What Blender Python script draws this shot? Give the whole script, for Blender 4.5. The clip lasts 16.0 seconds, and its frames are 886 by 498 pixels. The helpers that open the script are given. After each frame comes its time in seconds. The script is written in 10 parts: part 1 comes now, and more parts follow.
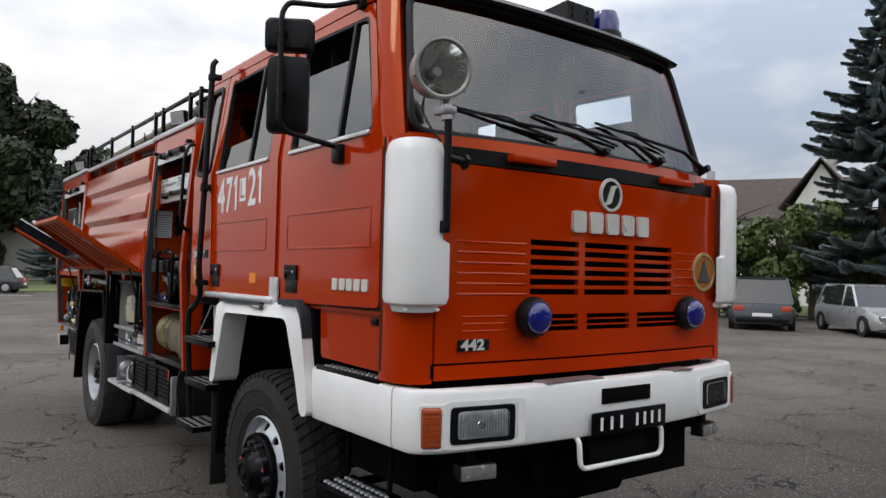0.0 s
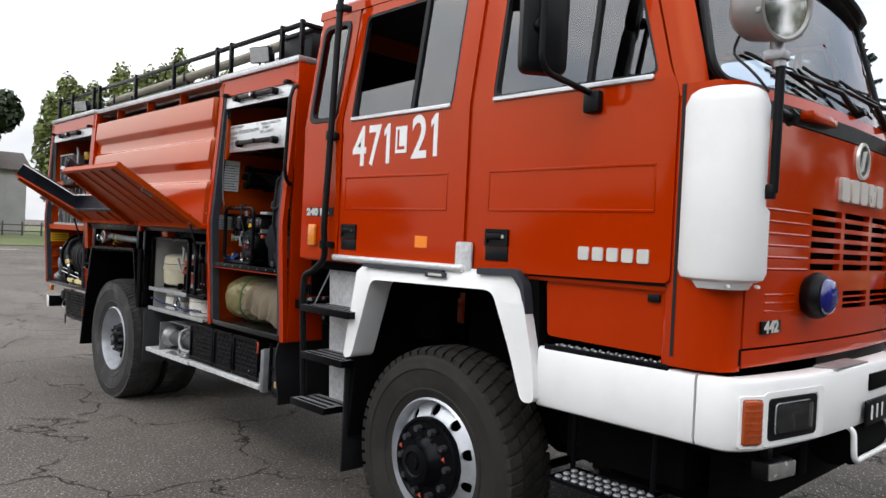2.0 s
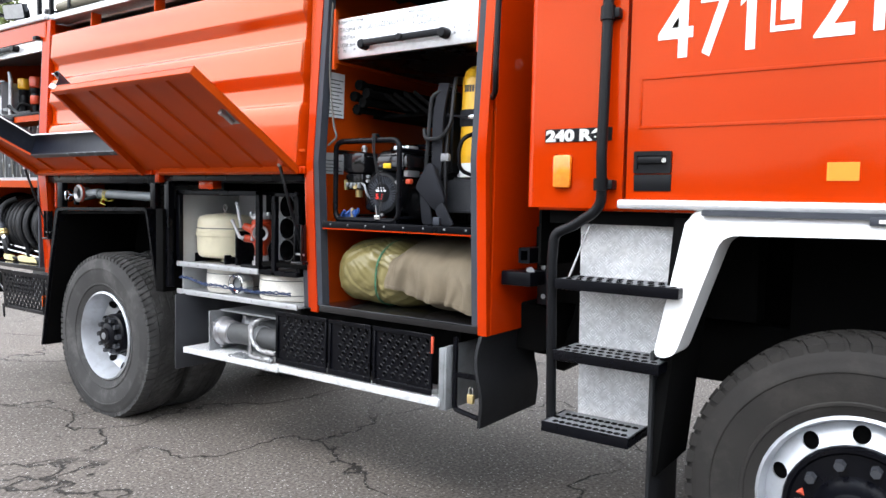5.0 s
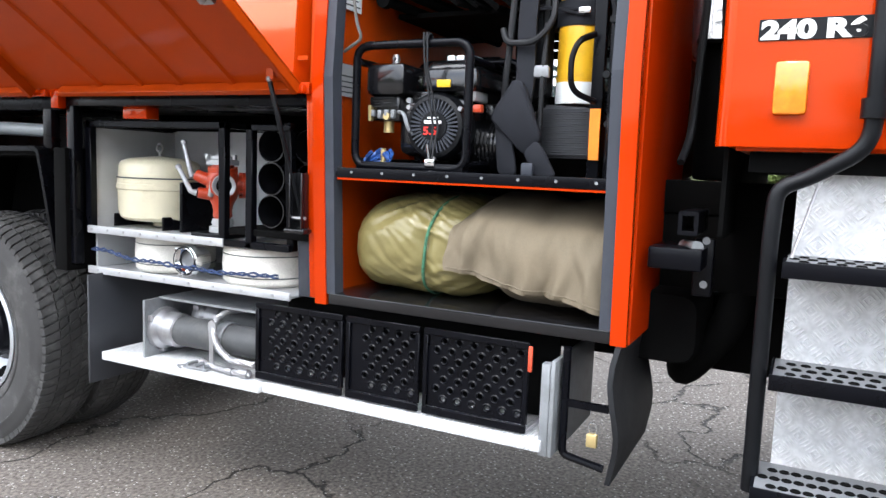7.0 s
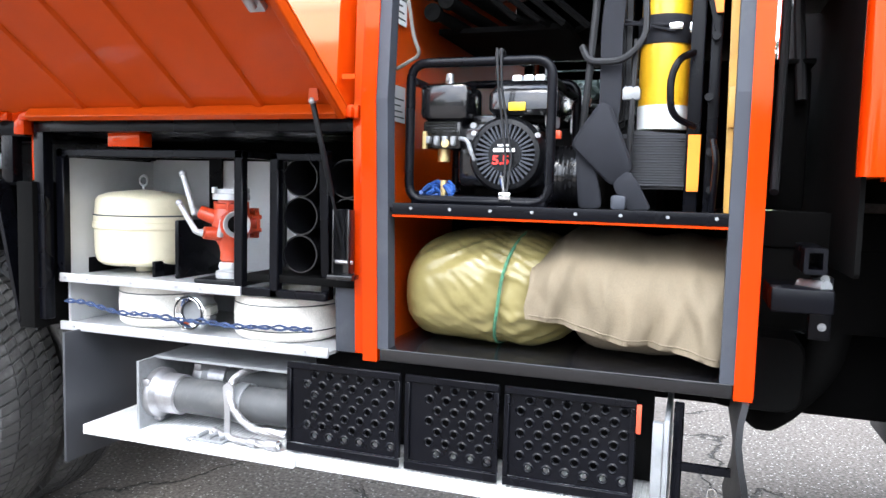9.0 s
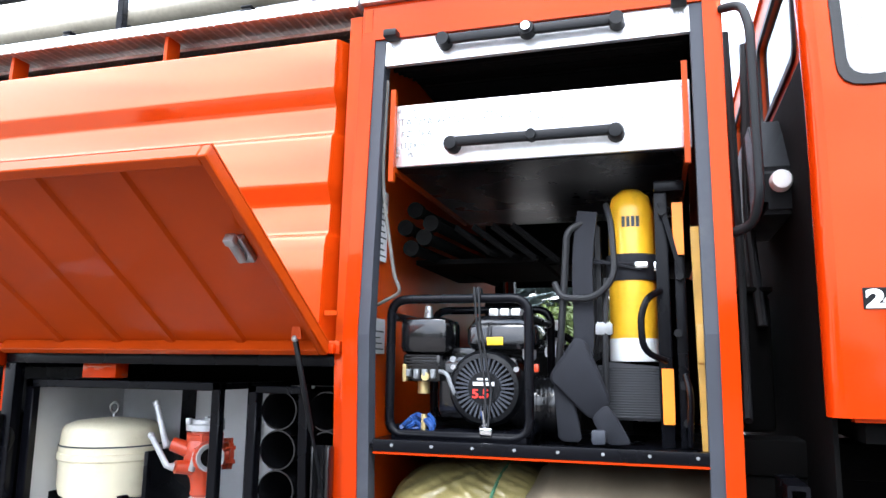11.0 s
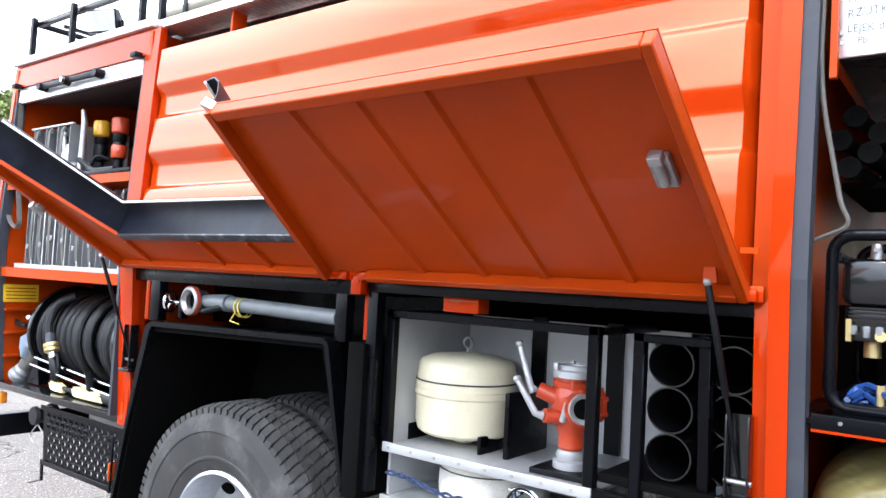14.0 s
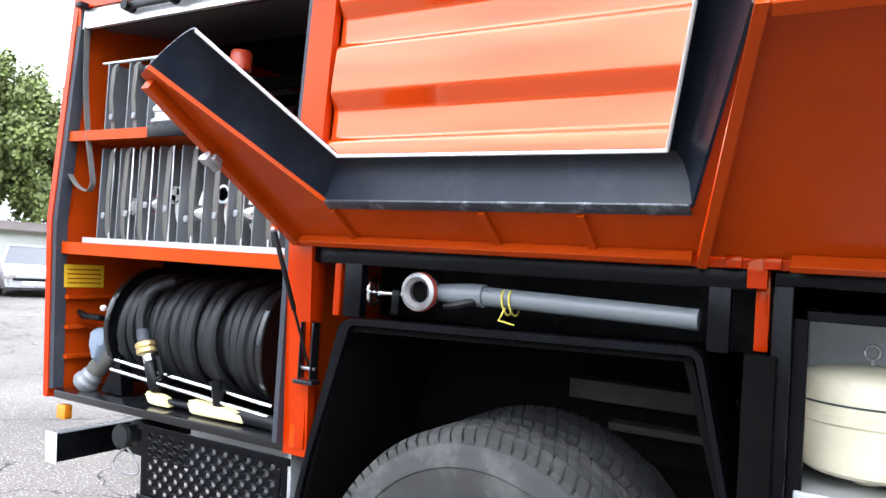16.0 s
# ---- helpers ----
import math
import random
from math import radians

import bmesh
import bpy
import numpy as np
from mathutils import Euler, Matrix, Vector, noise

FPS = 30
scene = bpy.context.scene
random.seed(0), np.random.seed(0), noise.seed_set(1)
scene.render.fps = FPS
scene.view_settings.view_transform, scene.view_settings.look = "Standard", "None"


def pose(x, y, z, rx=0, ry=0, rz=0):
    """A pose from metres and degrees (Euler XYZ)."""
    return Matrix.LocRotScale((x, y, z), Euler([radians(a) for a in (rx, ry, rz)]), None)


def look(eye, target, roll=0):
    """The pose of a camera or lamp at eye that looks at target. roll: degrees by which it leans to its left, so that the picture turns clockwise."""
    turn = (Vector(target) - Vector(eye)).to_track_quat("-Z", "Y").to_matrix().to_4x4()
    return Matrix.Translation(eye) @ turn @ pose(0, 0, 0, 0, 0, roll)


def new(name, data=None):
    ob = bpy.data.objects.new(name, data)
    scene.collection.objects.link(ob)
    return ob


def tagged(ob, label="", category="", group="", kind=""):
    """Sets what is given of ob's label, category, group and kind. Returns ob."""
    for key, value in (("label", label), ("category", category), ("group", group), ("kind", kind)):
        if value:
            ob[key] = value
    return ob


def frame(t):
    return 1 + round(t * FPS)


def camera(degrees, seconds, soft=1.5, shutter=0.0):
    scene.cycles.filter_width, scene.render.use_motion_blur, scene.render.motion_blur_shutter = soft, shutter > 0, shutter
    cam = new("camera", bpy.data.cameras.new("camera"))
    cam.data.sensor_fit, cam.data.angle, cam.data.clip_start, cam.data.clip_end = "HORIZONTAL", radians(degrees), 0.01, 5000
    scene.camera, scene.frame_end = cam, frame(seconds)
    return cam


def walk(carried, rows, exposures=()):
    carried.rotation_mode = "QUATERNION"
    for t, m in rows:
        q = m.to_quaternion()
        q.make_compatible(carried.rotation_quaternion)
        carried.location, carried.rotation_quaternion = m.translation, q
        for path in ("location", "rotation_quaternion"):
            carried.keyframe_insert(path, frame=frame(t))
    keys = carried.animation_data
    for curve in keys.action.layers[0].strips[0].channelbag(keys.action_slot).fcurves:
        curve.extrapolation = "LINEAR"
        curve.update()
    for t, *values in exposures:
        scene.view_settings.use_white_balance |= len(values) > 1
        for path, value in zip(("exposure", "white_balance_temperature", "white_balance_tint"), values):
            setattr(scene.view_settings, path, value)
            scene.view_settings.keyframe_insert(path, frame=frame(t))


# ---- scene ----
# ---- camera and its walk ----
cam = camera(62.4, 16.0)
PATH = [
    (0, (-1.624, -2.358, 1.641), (-0.428, -0.756, 1.707), 1.3),
    (0.5, (-1.819, -2.048, 1.616), (-0.584, -0.476, 1.645), 2.1),
    (1, (-1.986, -1.727, 1.624), (-0.692, -0.202, 1.62), 2.5),
    (1.5, (-2.248, -1.423, 1.615), (-0.887, 0.043, 1.607), 1.8),
    (2, (-2.423, -1.088, 1.615), (-1.044, 0.36, 1.584), 2.7),
    (2.5, (-2.535, -0.697, 1.609), (-1.12, 0.716, 1.555), 2.7),
    (3, (-2.696, -0.3, 1.593), (-1.202, 1.028, 1.541), 2.0),
    (3.5, (-2.712, 0.081, 1.6), (-1.171, 1.35, 1.478), 1.4),
    (4, (-2.634, 0.492, 1.604), (-1.09, 1.753, 1.445), 2.2),
    (4.2, (-2.645, 0.66, 1.58), (-1.094, 1.913, 1.425), 1.8),
    (6.3, (-2.212, 2.155, 1.405), (-0.453, 3.091, 1.233), 1.9),
    (6.5, (-2.145, 2.255, 1.41), (-0.377, 3.168, 1.202), 1.9),
    (7, (-1.947, 2.507, 1.384), (-0.167, 3.389, 1.156), 2.2),
    (7.5, (-1.82, 2.75, 1.363), (-0.024, 3.599, 1.128), 2.9),
    (8, (-1.828, 2.977, 1.352), (0.032, 3.689, 1.173), 1.9),
    (8.2, (-1.832, 3.03, 1.353), (0.039, 3.707, 1.148), 1.2),
    (10.3, (-1.907, 3.096, 1.529), (0.005, 3.675, 1.613), 0.7),
    (10.5, (-1.91, 3.101, 1.537), (-0.001, 3.679, 1.686), 0.3),
    (11, (-1.914, 3.105, 1.562), (-0.021, 3.667, 1.881), 0.7),
    (11.5, (-1.925, 3.101, 1.585), (-0.057, 3.658, 2.035), 0.7),
    (12, (-1.93, 3.101, 1.588), (-0.066, 3.674, 2.033), 0.7),
    (12.5, (-1.91, 3.125, 1.591), (-0.048, 3.735, 1.989), 1.2),
    (13, (-1.858, 3.16, 1.588), (-0.001, 3.832, 1.907), 2.6),
    (13.5, (-1.772, 3.331, 1.589), (-0.004, 4.255, 1.727), 2.5),
    (14, (-1.731, 3.57, 1.599), (-0.134, 4.771, 1.694), 3.1),
    (14.5, (-1.858, 3.925, 1.574), (-0.266, 5.132, 1.667), 1.9),
    (15, (-1.882, 4.266, 1.568), (-0.216, 5.372, 1.616), 1.8),
    (15.5, (-1.828, 4.612, 1.573), (-0.137, 5.677, 1.631), 2.5),
    (16, (-1.848, 5.006, 1.554), (-0.112, 5.997, 1.604), 3.6),
]
EXPOSURES = [(0, -0.60, 6500, 10), (1, -0.36, 6500, 10), (2, -0.08, 6500, 10), (3, 0.22, 6500, 10), (4, 0.71, 6350, 10), (6.5, 1.35, 6150, 10), (7, 1.45, 6150, 10), (8, 2.06, 6150, 10), (10.5, 2.08, 5900, 10), (11, 1.75, 5900, 10), (11.5, 1.22, 5900, 10), (12.5, 0.64, 5900, 10), (13.0, 0.72, 5900, 10), (13.5, 1.1, 5900, 10), (14, 1.62, 5900, 10), (14.5, 1.54, 5900, 10), (16, 1.56, 5900, 10)]
walk(cam, [(t, look(eye, target, roll)) for t, eye, target, roll in PATH], EXPOSURES)

# ---- world, sun, exposure ----
world = bpy.data.worlds.new("world")
scene.world = world
world.use_nodes = True
wn, wl = world.node_tree.nodes, world.node_tree.links
wn.clear()
sky = wn.new("ShaderNodeTexSky")
sky.sky_type, sky.sun_disc = "NISHITA", False
sky.sun_elevation, sky.sun_rotation = radians(38), radians(250)
cl_co = wn.new("ShaderNodeTexCoord")
cl_map = wn.new("ShaderNodeMapping")
cl_map.inputs["Scale"].default_value = (1.0, 1.0, 2.6)
cl_noise = wn.new("ShaderNodeTexNoise")
cl_noise.inputs["Scale"].default_value, cl_noise.inputs["Detail"].default_value = 1.7, 5.0
cl_noise.inputs["Roughness"].default_value = 0.55
cl_ramp = wn.new("ShaderNodeValToRGB")
cl_ramp.color_ramp.elements[0].position, cl_ramp.color_ramp.elements[0].color = 0.36, (5.3, 6.1, 7.4, 1)
cl_ramp.color_ramp.elements[1].position, cl_ramp.color_ramp.elements[1].color = 0.60, (12.0, 11.8, 11.6, 1)
cl_mix = wn.new("ShaderNodeMix")
cl_mix.data_type = "RGBA"
cl_mix.inputs["Factor"].default_value = 0.9
wbg, wout = wn.new("ShaderNodeBackground"), wn.new("ShaderNodeOutputWorld")
wbg.inputs["Strength"].default_value = 0.12
wl.new(cl_co.outputs["Generated"], cl_map.inputs["Vector"])
wl.new(cl_map.outputs["Vector"], cl_noise.inputs["Vector"])
wl.new(cl_noise.outputs["Fac"], cl_ramp.inputs["Fac"])
wl.new(sky.outputs["Color"], cl_mix.inputs["A"])
wl.new(cl_ramp.outputs["Color"], cl_mix.inputs["B"])
# an overcast sky is brighter overhead than along the horizon
sky_sep = wn.new("ShaderNodeSeparateXYZ")
sky_up = wn.new("ShaderNodeMapRange")
sky_up.inputs["From Min"].default_value, sky_up.inputs["From Max"].default_value = 0.10, 0.75
sky_up.inputs["To Min"].default_value, sky_up.inputs["To Max"].default_value = 0.90, 2.3
sky_mul = wn.new("ShaderNodeVectorMath")
sky_mul.operation = "SCALE"
wl.new(cl_co.outputs["Generated"], sky_sep.inputs[0])
wl.new(sky_sep.outputs["Z"], sky_up.inputs["Value"])
wl.new(cl_mix.outputs["Result"], sky_mul.inputs[0])
wl.new(sky_up.outputs["Result"], sky_mul.inputs["Scale"])
wl.new(sky_mul.outputs["Vector"], wbg.inputs["Color"])
wl.new(wbg.outputs["Background"], wout.inputs["Surface"])
sun_data = bpy.data.lights.new("sun", "SUN")
sun_data.energy, sun_data.angle, sun_data.color = 0.6, radians(14), (1.0, 0.95, 0.88)
sun = new("sun", sun_data)
sun.matrix_world = look((-20, 6, 24), (0, 4, 0))


# ---- materials ----
def material(name, color, rough=0.5, metal=0.0, coat=0.0, spec=0.5, var=0.12, scale=6.0, grain=0.0, grain_scale=120.0, bump=0.0, bump_scale=80.0, dirt=0.0, dirt_color=(0.10, 0.085, 0.07), dirt_scale=2.5, rough_var=0.1):
    """A principled material with broad and fine variation, dirt blotches and fine relief."""
    m = bpy.data.materials.new(name)
    m.use_nodes = True
    n, l = m.node_tree.nodes, m.node_tree.links
    p = n["Principled BSDF"]
    p.inputs["Metallic"].default_value = metal
    p.inputs["Coat Weight"].default_value = coat
    p.inputs["Coat Roughness"].default_value = 0.04
    p.inputs["Specular IOR Level"].default_value = spec
    co = n.new("ShaderNodeTexCoord")
    big = n.new("ShaderNodeTexNoise")
    big.inputs["Scale"].default_value, big.inputs["Detail"].default_value = scale, 6.0
    l.new(co.outputs["Object"], big.inputs["Vector"])
    fine = n.new("ShaderNodeTexNoise")
    fine.inputs["Scale"].default_value, fine.inputs["Detail"].default_value = grain_scale, 3.0
    l.new(co.outputs["Object"], fine.inputs["Vector"])
    ramp = n.new("ShaderNodeValToRGB")
    ramp.color_ramp.elements[0].position, ramp.color_ramp.elements[1].position = 0.3, 0.7
    ramp.color_ramp.elements[0].color = (*[c * (1 - var) for c in color], 1)
    ramp.color_ramp.elements[1].color = (*[min(1, c * (1 + var)) for c in color], 1)
    l.new(big.outputs["Fac"], ramp.inputs["Fac"])
    out = ramp.outputs["Color"]
    if grain:
        g = n.new("ShaderNodeMix")
        g.data_type, g.blend_type = "RGBA", "MULTIPLY"
        g.inputs["Factor"].default_value = grain
        gr = n.new("ShaderNodeValToRGB")
        gr.color_ramp.elements[0].position, gr.color_ramp.elements[1].position = 0.35, 0.65
        gr.color_ramp.elements[0].color, gr.color_ramp.elements[1].color = (0.35, 0.35, 0.35, 1), (1.25, 1.25, 1.25, 1)
        l.new(fine.outputs["Fac"], gr.inputs["Fac"])
        l.new(out, g.inputs["A"])
        l.new(gr.outputs["Color"], g.inputs["B"])
        out = g.outputs["Result"]
    if dirt:
        dn = n.new("ShaderNodeTexNoise")
        dn.inputs["Scale"].default_value, dn.inputs["Detail"].default_value, dn.inputs["Roughness"].default_value = dirt_scale, 9.0, 0.68
        l.new(co.outputs["Object"], dn.inputs["Vector"])
        dr = n.new("ShaderNodeMapRange")
        dr.inputs["From Min"].default_value, dr.inputs["From Max"].default_value = 0.5, 0.72
        dr.inputs["To Max"].default_value = dirt
        l.new(dn.outputs["Fac"], dr.inputs["Value"])
        d = n.new("ShaderNodeMix")
        d.data_type = "RGBA"
        d.inputs["B"].default_value = (*dirt_color, 1)
        l.new(dr.outputs["Result"], d.inputs["Factor"])
        l.new(out, d.inputs["A"])
        out = d.outputs["Result"]
    l.new(out, p.inputs["Base Color"])
    rr = n.new("ShaderNodeMapRange")
    rr.inputs["To Min"].default_value, rr.inputs["To Max"].default_value = max(0.02, rough - rough_var), min(1, rough + rough_var)
    l.new(big.outputs["Fac"], rr.inputs["Value"])
    l.new(rr.outputs["Result"], p.inputs["Roughness"])
    if bump:
        bn = n.new("ShaderNodeTexNoise")
        bn.inputs["Scale"].default_value, bn.inputs["Detail"].default_value = bump_scale, 4.0
        l.new(co.outputs["Object"], bn.inputs["Vector"])
        b = n.new("ShaderNodeBump")
        b.inputs["Strength"].default_value, b.inputs["Distance"].default_value = bump, 0.004
        l.new(bn.outputs["Fac"], b.inputs["Height"])
        l.new(b.outputs["Normal"], p.inputs["Normal"])
    return m


def maths(n, l, op, a, b=None):
    k = n.new("ShaderNodeMath")
    k.operation = op
    for i, v in enumerate((a, b)):
        if v is None:
            continue
        if isinstance(v, (int, float)):
            k.inputs[i].default_value = v
        else:
            l.new(v, k.inputs[i])
    return k.outputs[0]


def tread_plate(name, color, first="Y", second="Z", cell=0.032, bars=1):
    """Aluminium chequer plate: raised lozenges that change direction from cell to cell."""
    m = material(name, color, rough=0.34, metal=0.85, var=0.14, scale=5, grain=0.25, grain_scale=60, dirt=0.25, dirt_color=(0.25, 0.24, 0.22), dirt_scale=6)
    n, l = m.node_tree.nodes, m.node_tree.links
    p = n["Principled BSDF"]
    co, sep = n.new("ShaderNodeTexCoord"), n.new("ShaderNodeSeparateXYZ")
    l.new(co.outputs["Object"], sep.inputs[0])
    u = maths(n, l, "DIVIDE", sep.outputs[first], cell)
    v = maths(n, l, "DIVIDE", sep.outputs[second], cell)
    fu = maths(n, l, "SUBTRACT", maths(n, l, "FRACT", u), 0.5)
    fv = maths(n, l, "SUBTRACT", maths(n, l, "FRACT", v), 0.5)
    par = maths(n, l, "PINGPONG", maths(n, l, "ADD", maths(n, l, "FLOOR", u), maths(n, l, "FLOOR", v)), 1.0)
    sgn = maths(n, l, "SUBTRACT", maths(n, l, "MULTIPLY", par, 2.0), 1.0)
    sv = maths(n, l, "MULTIPLY", fv, sgn)
    a, b = maths(n, l, "ADD", fu, sv), maths(n, l, "SUBTRACT", fu, sv)
    if bars > 1:
        b = maths(n, l, "SUBTRACT", maths(n, l, "FRACT", maths(n, l, "ADD", maths(n, l, "MULTIPLY", b, float(bars)), 0.5)), 0.5)
        a = maths(n, l, "MULTIPLY", a, 1.3)
    h = maths(n, l, "SUBTRACT", 1.0, maths(n, l, "ADD", maths(n, l, "MULTIPLY", maths(n, l, "MULTIPLY", a, a), 1.7), maths(n, l, "MULTIPLY", maths(n, l, "MULTIPLY", b, b), 22.0)))
    h = maths(n, l, "MAXIMUM", h, 0.0)
    bump = n.new("ShaderNodeBump")
    bump.inputs["Strength"].default_value, bump.inputs["Distance"].default_value = 0.9, 0.003
    l.new(h, bump.inputs["Height"])
    l.new(bump.outputs["Normal"], p.inputs["Normal"])
    worn = n.new("ShaderNodeMix")
    worn.data_type, worn.blend_type = "RGBA", "MULTIPLY"
    worn.inputs["Factor"].default_value = 1.0
    tone = n.new("ShaderNodeMapRange")
    tone.inputs["To Min"].default_value, tone.inputs["To Max"].default_value = 0.74, 1.05
    l.new(h, tone.inputs["Value"])
    l.new(p.inputs["Base Color"].links[0].from_socket, worn.inputs["A"])
    l.new(tone.outputs["Result"], worn.inputs["B"])
    l.new(worn.outputs["Result"], p.inputs["Base Color"])
    return m


def glass_material(name, tint=(0.86, 0.92, 0.9), rough=0.0):
    m = bpy.data.materials.new(name)
    m.use_nodes = True
    p = m.node_tree.nodes["Principled BSDF"]
    p.inputs["Base Color"].default_value = (*tint, 1)
    p.inputs["Roughness"].default_value = rough
    p.inputs["Transmission Weight"].default_value = 1.0
    p.inputs["IOR"].default_value = 1.45
    return m


def thin_glass(name, tint=(0.75, 0.82, 0.8), ior=2.1):
    """A flat pane: it lets light straight through and mirrors at its surface."""
    m = bpy.data.materials.new(name)
    m.use_nodes = True
    n, l = m.node_tree.nodes, m.node_tree.links
    n.remove(n["Principled BSDF"])
    tr, gl, mx, fr = n.new("ShaderNodeBsdfTransparent"), n.new("ShaderNodeBsdfGlossy"), n.new("ShaderNodeMixShader"), n.new("ShaderNodeFresnel")
    tr.inputs["Color"].default_value = (*tint, 1)
    gl.inputs["Roughness"].default_value = 0.015
    fr.inputs["IOR"].default_value = ior
    l.new(fr.outputs[0], mx.inputs[0])
    l.new(tr.outputs[0], mx.inputs[1])
    l.new(gl.outputs[0], mx.inputs[2])
    l.new(mx.outputs[0], n["Material Output"].inputs["Surface"])
    return m


M = {}
M["red"] = material("red_paint", (0.42, 0.0255, 0.0001), rough=0.09, coat=0.09, spec=0.36, rough_var=0.03, var=0.05, scale=1.5, bump=0.02, bump_scale=7, dirt=0.02, dirt_color=(0.16, 0.03, 0.01), dirt_scale=4)
M["red"].node_tree.nodes["Principled BSDF"].inputs["Specular Tint"].default_value = (1.0, 0.64, 0.30, 1)
M["red_body"] = material("red_body_paint", (0.43, 0.037, 0.0002), rough=0.12, coat=0.35, spec=1.0, rough_var=0.04, var=0.05, scale=1.5, bump=0.03, bump_scale=5, dirt=0.03, dirt_color=(0.16, 0.03, 0.01), dirt_scale=4)
M["red_body"].node_tree.nodes["Principled BSDF"].inputs["Specular Tint"].default_value = (1.0, 0.82, 0.48, 1)
M["red_inside"] = material("red_inside_paint", (0.41, 0.046, 0.0005), rough=0.4, coat=0.08, spec=0.12, var=0.10, scale=3, bump=0.05, bump_scale=30, dirt=0.10, dirt_color=(0.10, 0.03, 0.02), dirt_scale=5)
M["red_dull"] = material("red_dull_paint", (0.50, 0.060, 0.022), rough=0.6, var=0.1, scale=4, dirt=0.12)
M["white"] = material("white_paint", (0.87, 0.87, 0.86), rough=0.35, coat=0.3, var=0.03, scale=3, dirt=0.10, dirt_color=(0.4, 0.38, 0.34), dirt_scale=4)
M["cream"] = material("cream_paint", (0.76, 0.70, 0.50), rough=0.42, coat=0.2, var=0.07, scale=9, dirt=0.25, dirt_color=(0.40, 0.33, 0.18), dirt_scale=14, bump=0.08, bump_scale=40)
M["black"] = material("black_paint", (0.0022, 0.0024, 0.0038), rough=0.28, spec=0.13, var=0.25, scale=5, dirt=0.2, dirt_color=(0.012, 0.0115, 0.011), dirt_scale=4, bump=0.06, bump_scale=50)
M["flare"] = material("worn_black_paint", (0.004, 0.006, 0.013), rough=0.33, spec=0.25, var=0.3, scale=6, dirt=0.10, dirt_color=(0.10, 0.11, 0.13), dirt_scale=9, bump=0.15, bump_scale=35)
M["flare_worn"] = material("scuffed_black_paint", (0.03, 0.033, 0.042), rough=0.45, var=0.3, scale=12, dirt=0.8, dirt_color=(0.26, 0.28, 0.31), dirt_scale=16, bump=0.3, bump_scale=60)
# near-zero black, also for discs and boxes that stand in for shade
M["under"] = material("underbody_shade_black", (0.0018, 0.0018, 0.0018), rough=0.85, spec=0.08, var=0.3, scale=4, dirt=0.3, dirt_color=(0.005, 0.0046, 0.0042), dirt_scale=5, bump=0.2, bump_scale=60)
M["plastic"] = material("black_plastic", (0.004, 0.0044, 0.0055), rough=0.4, spec=0.2, var=0.12, scale=8, bump=0.12, bump_scale=300)
M["rubber"] = material("rubber", (0.010, 0.0105, 0.012), rough=0.55, spec=0.3, var=0.15, scale=10, dirt=0.25, dirt_color=(0.024, 0.024, 0.025), dirt_scale=9, bump=0.15, bump_scale=140)
M["seal"] = material("grey_rubber_seal", (0.036, 0.040, 0.050), rough=0.6, spec=0.3, var=0.10, scale=7, dirt=0.2, dirt_color=(0.18, 0.18, 0.17))
M["tyre"] = material("tyre_rubber", (0.019, 0.0172, 0.0155), rough=0.8, spec=0.3, var=0.18, scale=6, dirt=0.5, dirt_color=(0.050, 0.045, 0.039), dirt_scale=5, bump=0.2, bump_scale=90)
M["tyre_dusty"] = material("dusty_tyre_rubber", (0.045, 0.044, 0.043), rough=0.8, spec=0.3, var=0.2, scale=6, dirt=0.6, dirt_color=(0.13, 0.125, 0.12), dirt_scale=6, bump=0.2, bump_scale=90)
M["alu"] = material("aluminium", (0.78, 0.79, 0.80), rough=0.38, metal=0.75, var=0.06, scale=7, grain=0.12, grain_scale=40, dirt=0.16, dirt_color=(0.35, 0.34, 0.32), dirt_scale=8)
M["alu_dull"] = material("dull_aluminium", (0.50, 0.51, 0.52), rough=0.5, metal=0.5, var=0.1, scale=6, dirt=0.25, dirt_color=(0.3, 0.29, 0.27), dirt_scale=9)
M["sheet_grey"] = material("weathered_grey_sheet", (0.20, 0.205, 0.215), rough=0.5, metal=0.35, var=0.12, scale=5, dirt=0.3, dirt_color=(0.11, 0.11, 0.11), dirt_scale=7)
M["galv"] = material("grey_sheet", (0.52, 0.53, 0.54), rough=0.5, metal=0.25, var=0.08, scale=4, dirt=0.2, dirt_color=(0.33, 0.32, 0.3), dirt_scale=6)
M["rim"] = material("silver_rim_paint", (0.50, 0.52, 0.55), rough=0.36, metal=0.5, coat=0.2, var=0.07, scale=9, dirt=0.35, dirt_color=(0.22, 0.2, 0.18), dirt_scale=12)
M["steel"] = material("worn_steel", (0.40, 0.40, 0.41), rough=0.42, metal=0.8, var=0.2, scale=14, dirt=0.4, dirt_color=(0.14, 0.11, 0.09), dirt_scale=18)
M["cast_grey"] = material("grey_cast_metal", (0.24, 0.25, 0.26), rough=0.5, metal=0.4, var=0.15, scale=14, dirt=0.4, dirt_color=(0.10, 0.09, 0.08), dirt_scale=18)
M["chrome"] = material("chrome", (0.85, 0.86, 0.87), rough=0.12, metal=1.0, var=0.03, dirt=0.1)
M["tread"] = tread_plate("chequer_plate", (0.80, 0.81, 0.82))
M["tread_flat"] = tread_plate("chequer_plate_flat", (0.80, 0.81, 0.82), "X", "Y")
M["tread_white"] = tread_plate("painted_chequer_plate", (0.86, 0.865, 0.87), cell=0.042, bars=3)
M["tread_white"].node_tree.nodes["Principled BSDF"].inputs["Metallic"].default_value = 0.1
M["glass"] = thin_glass("window_glass", (0.76, 0.83, 0.84), 2.5)
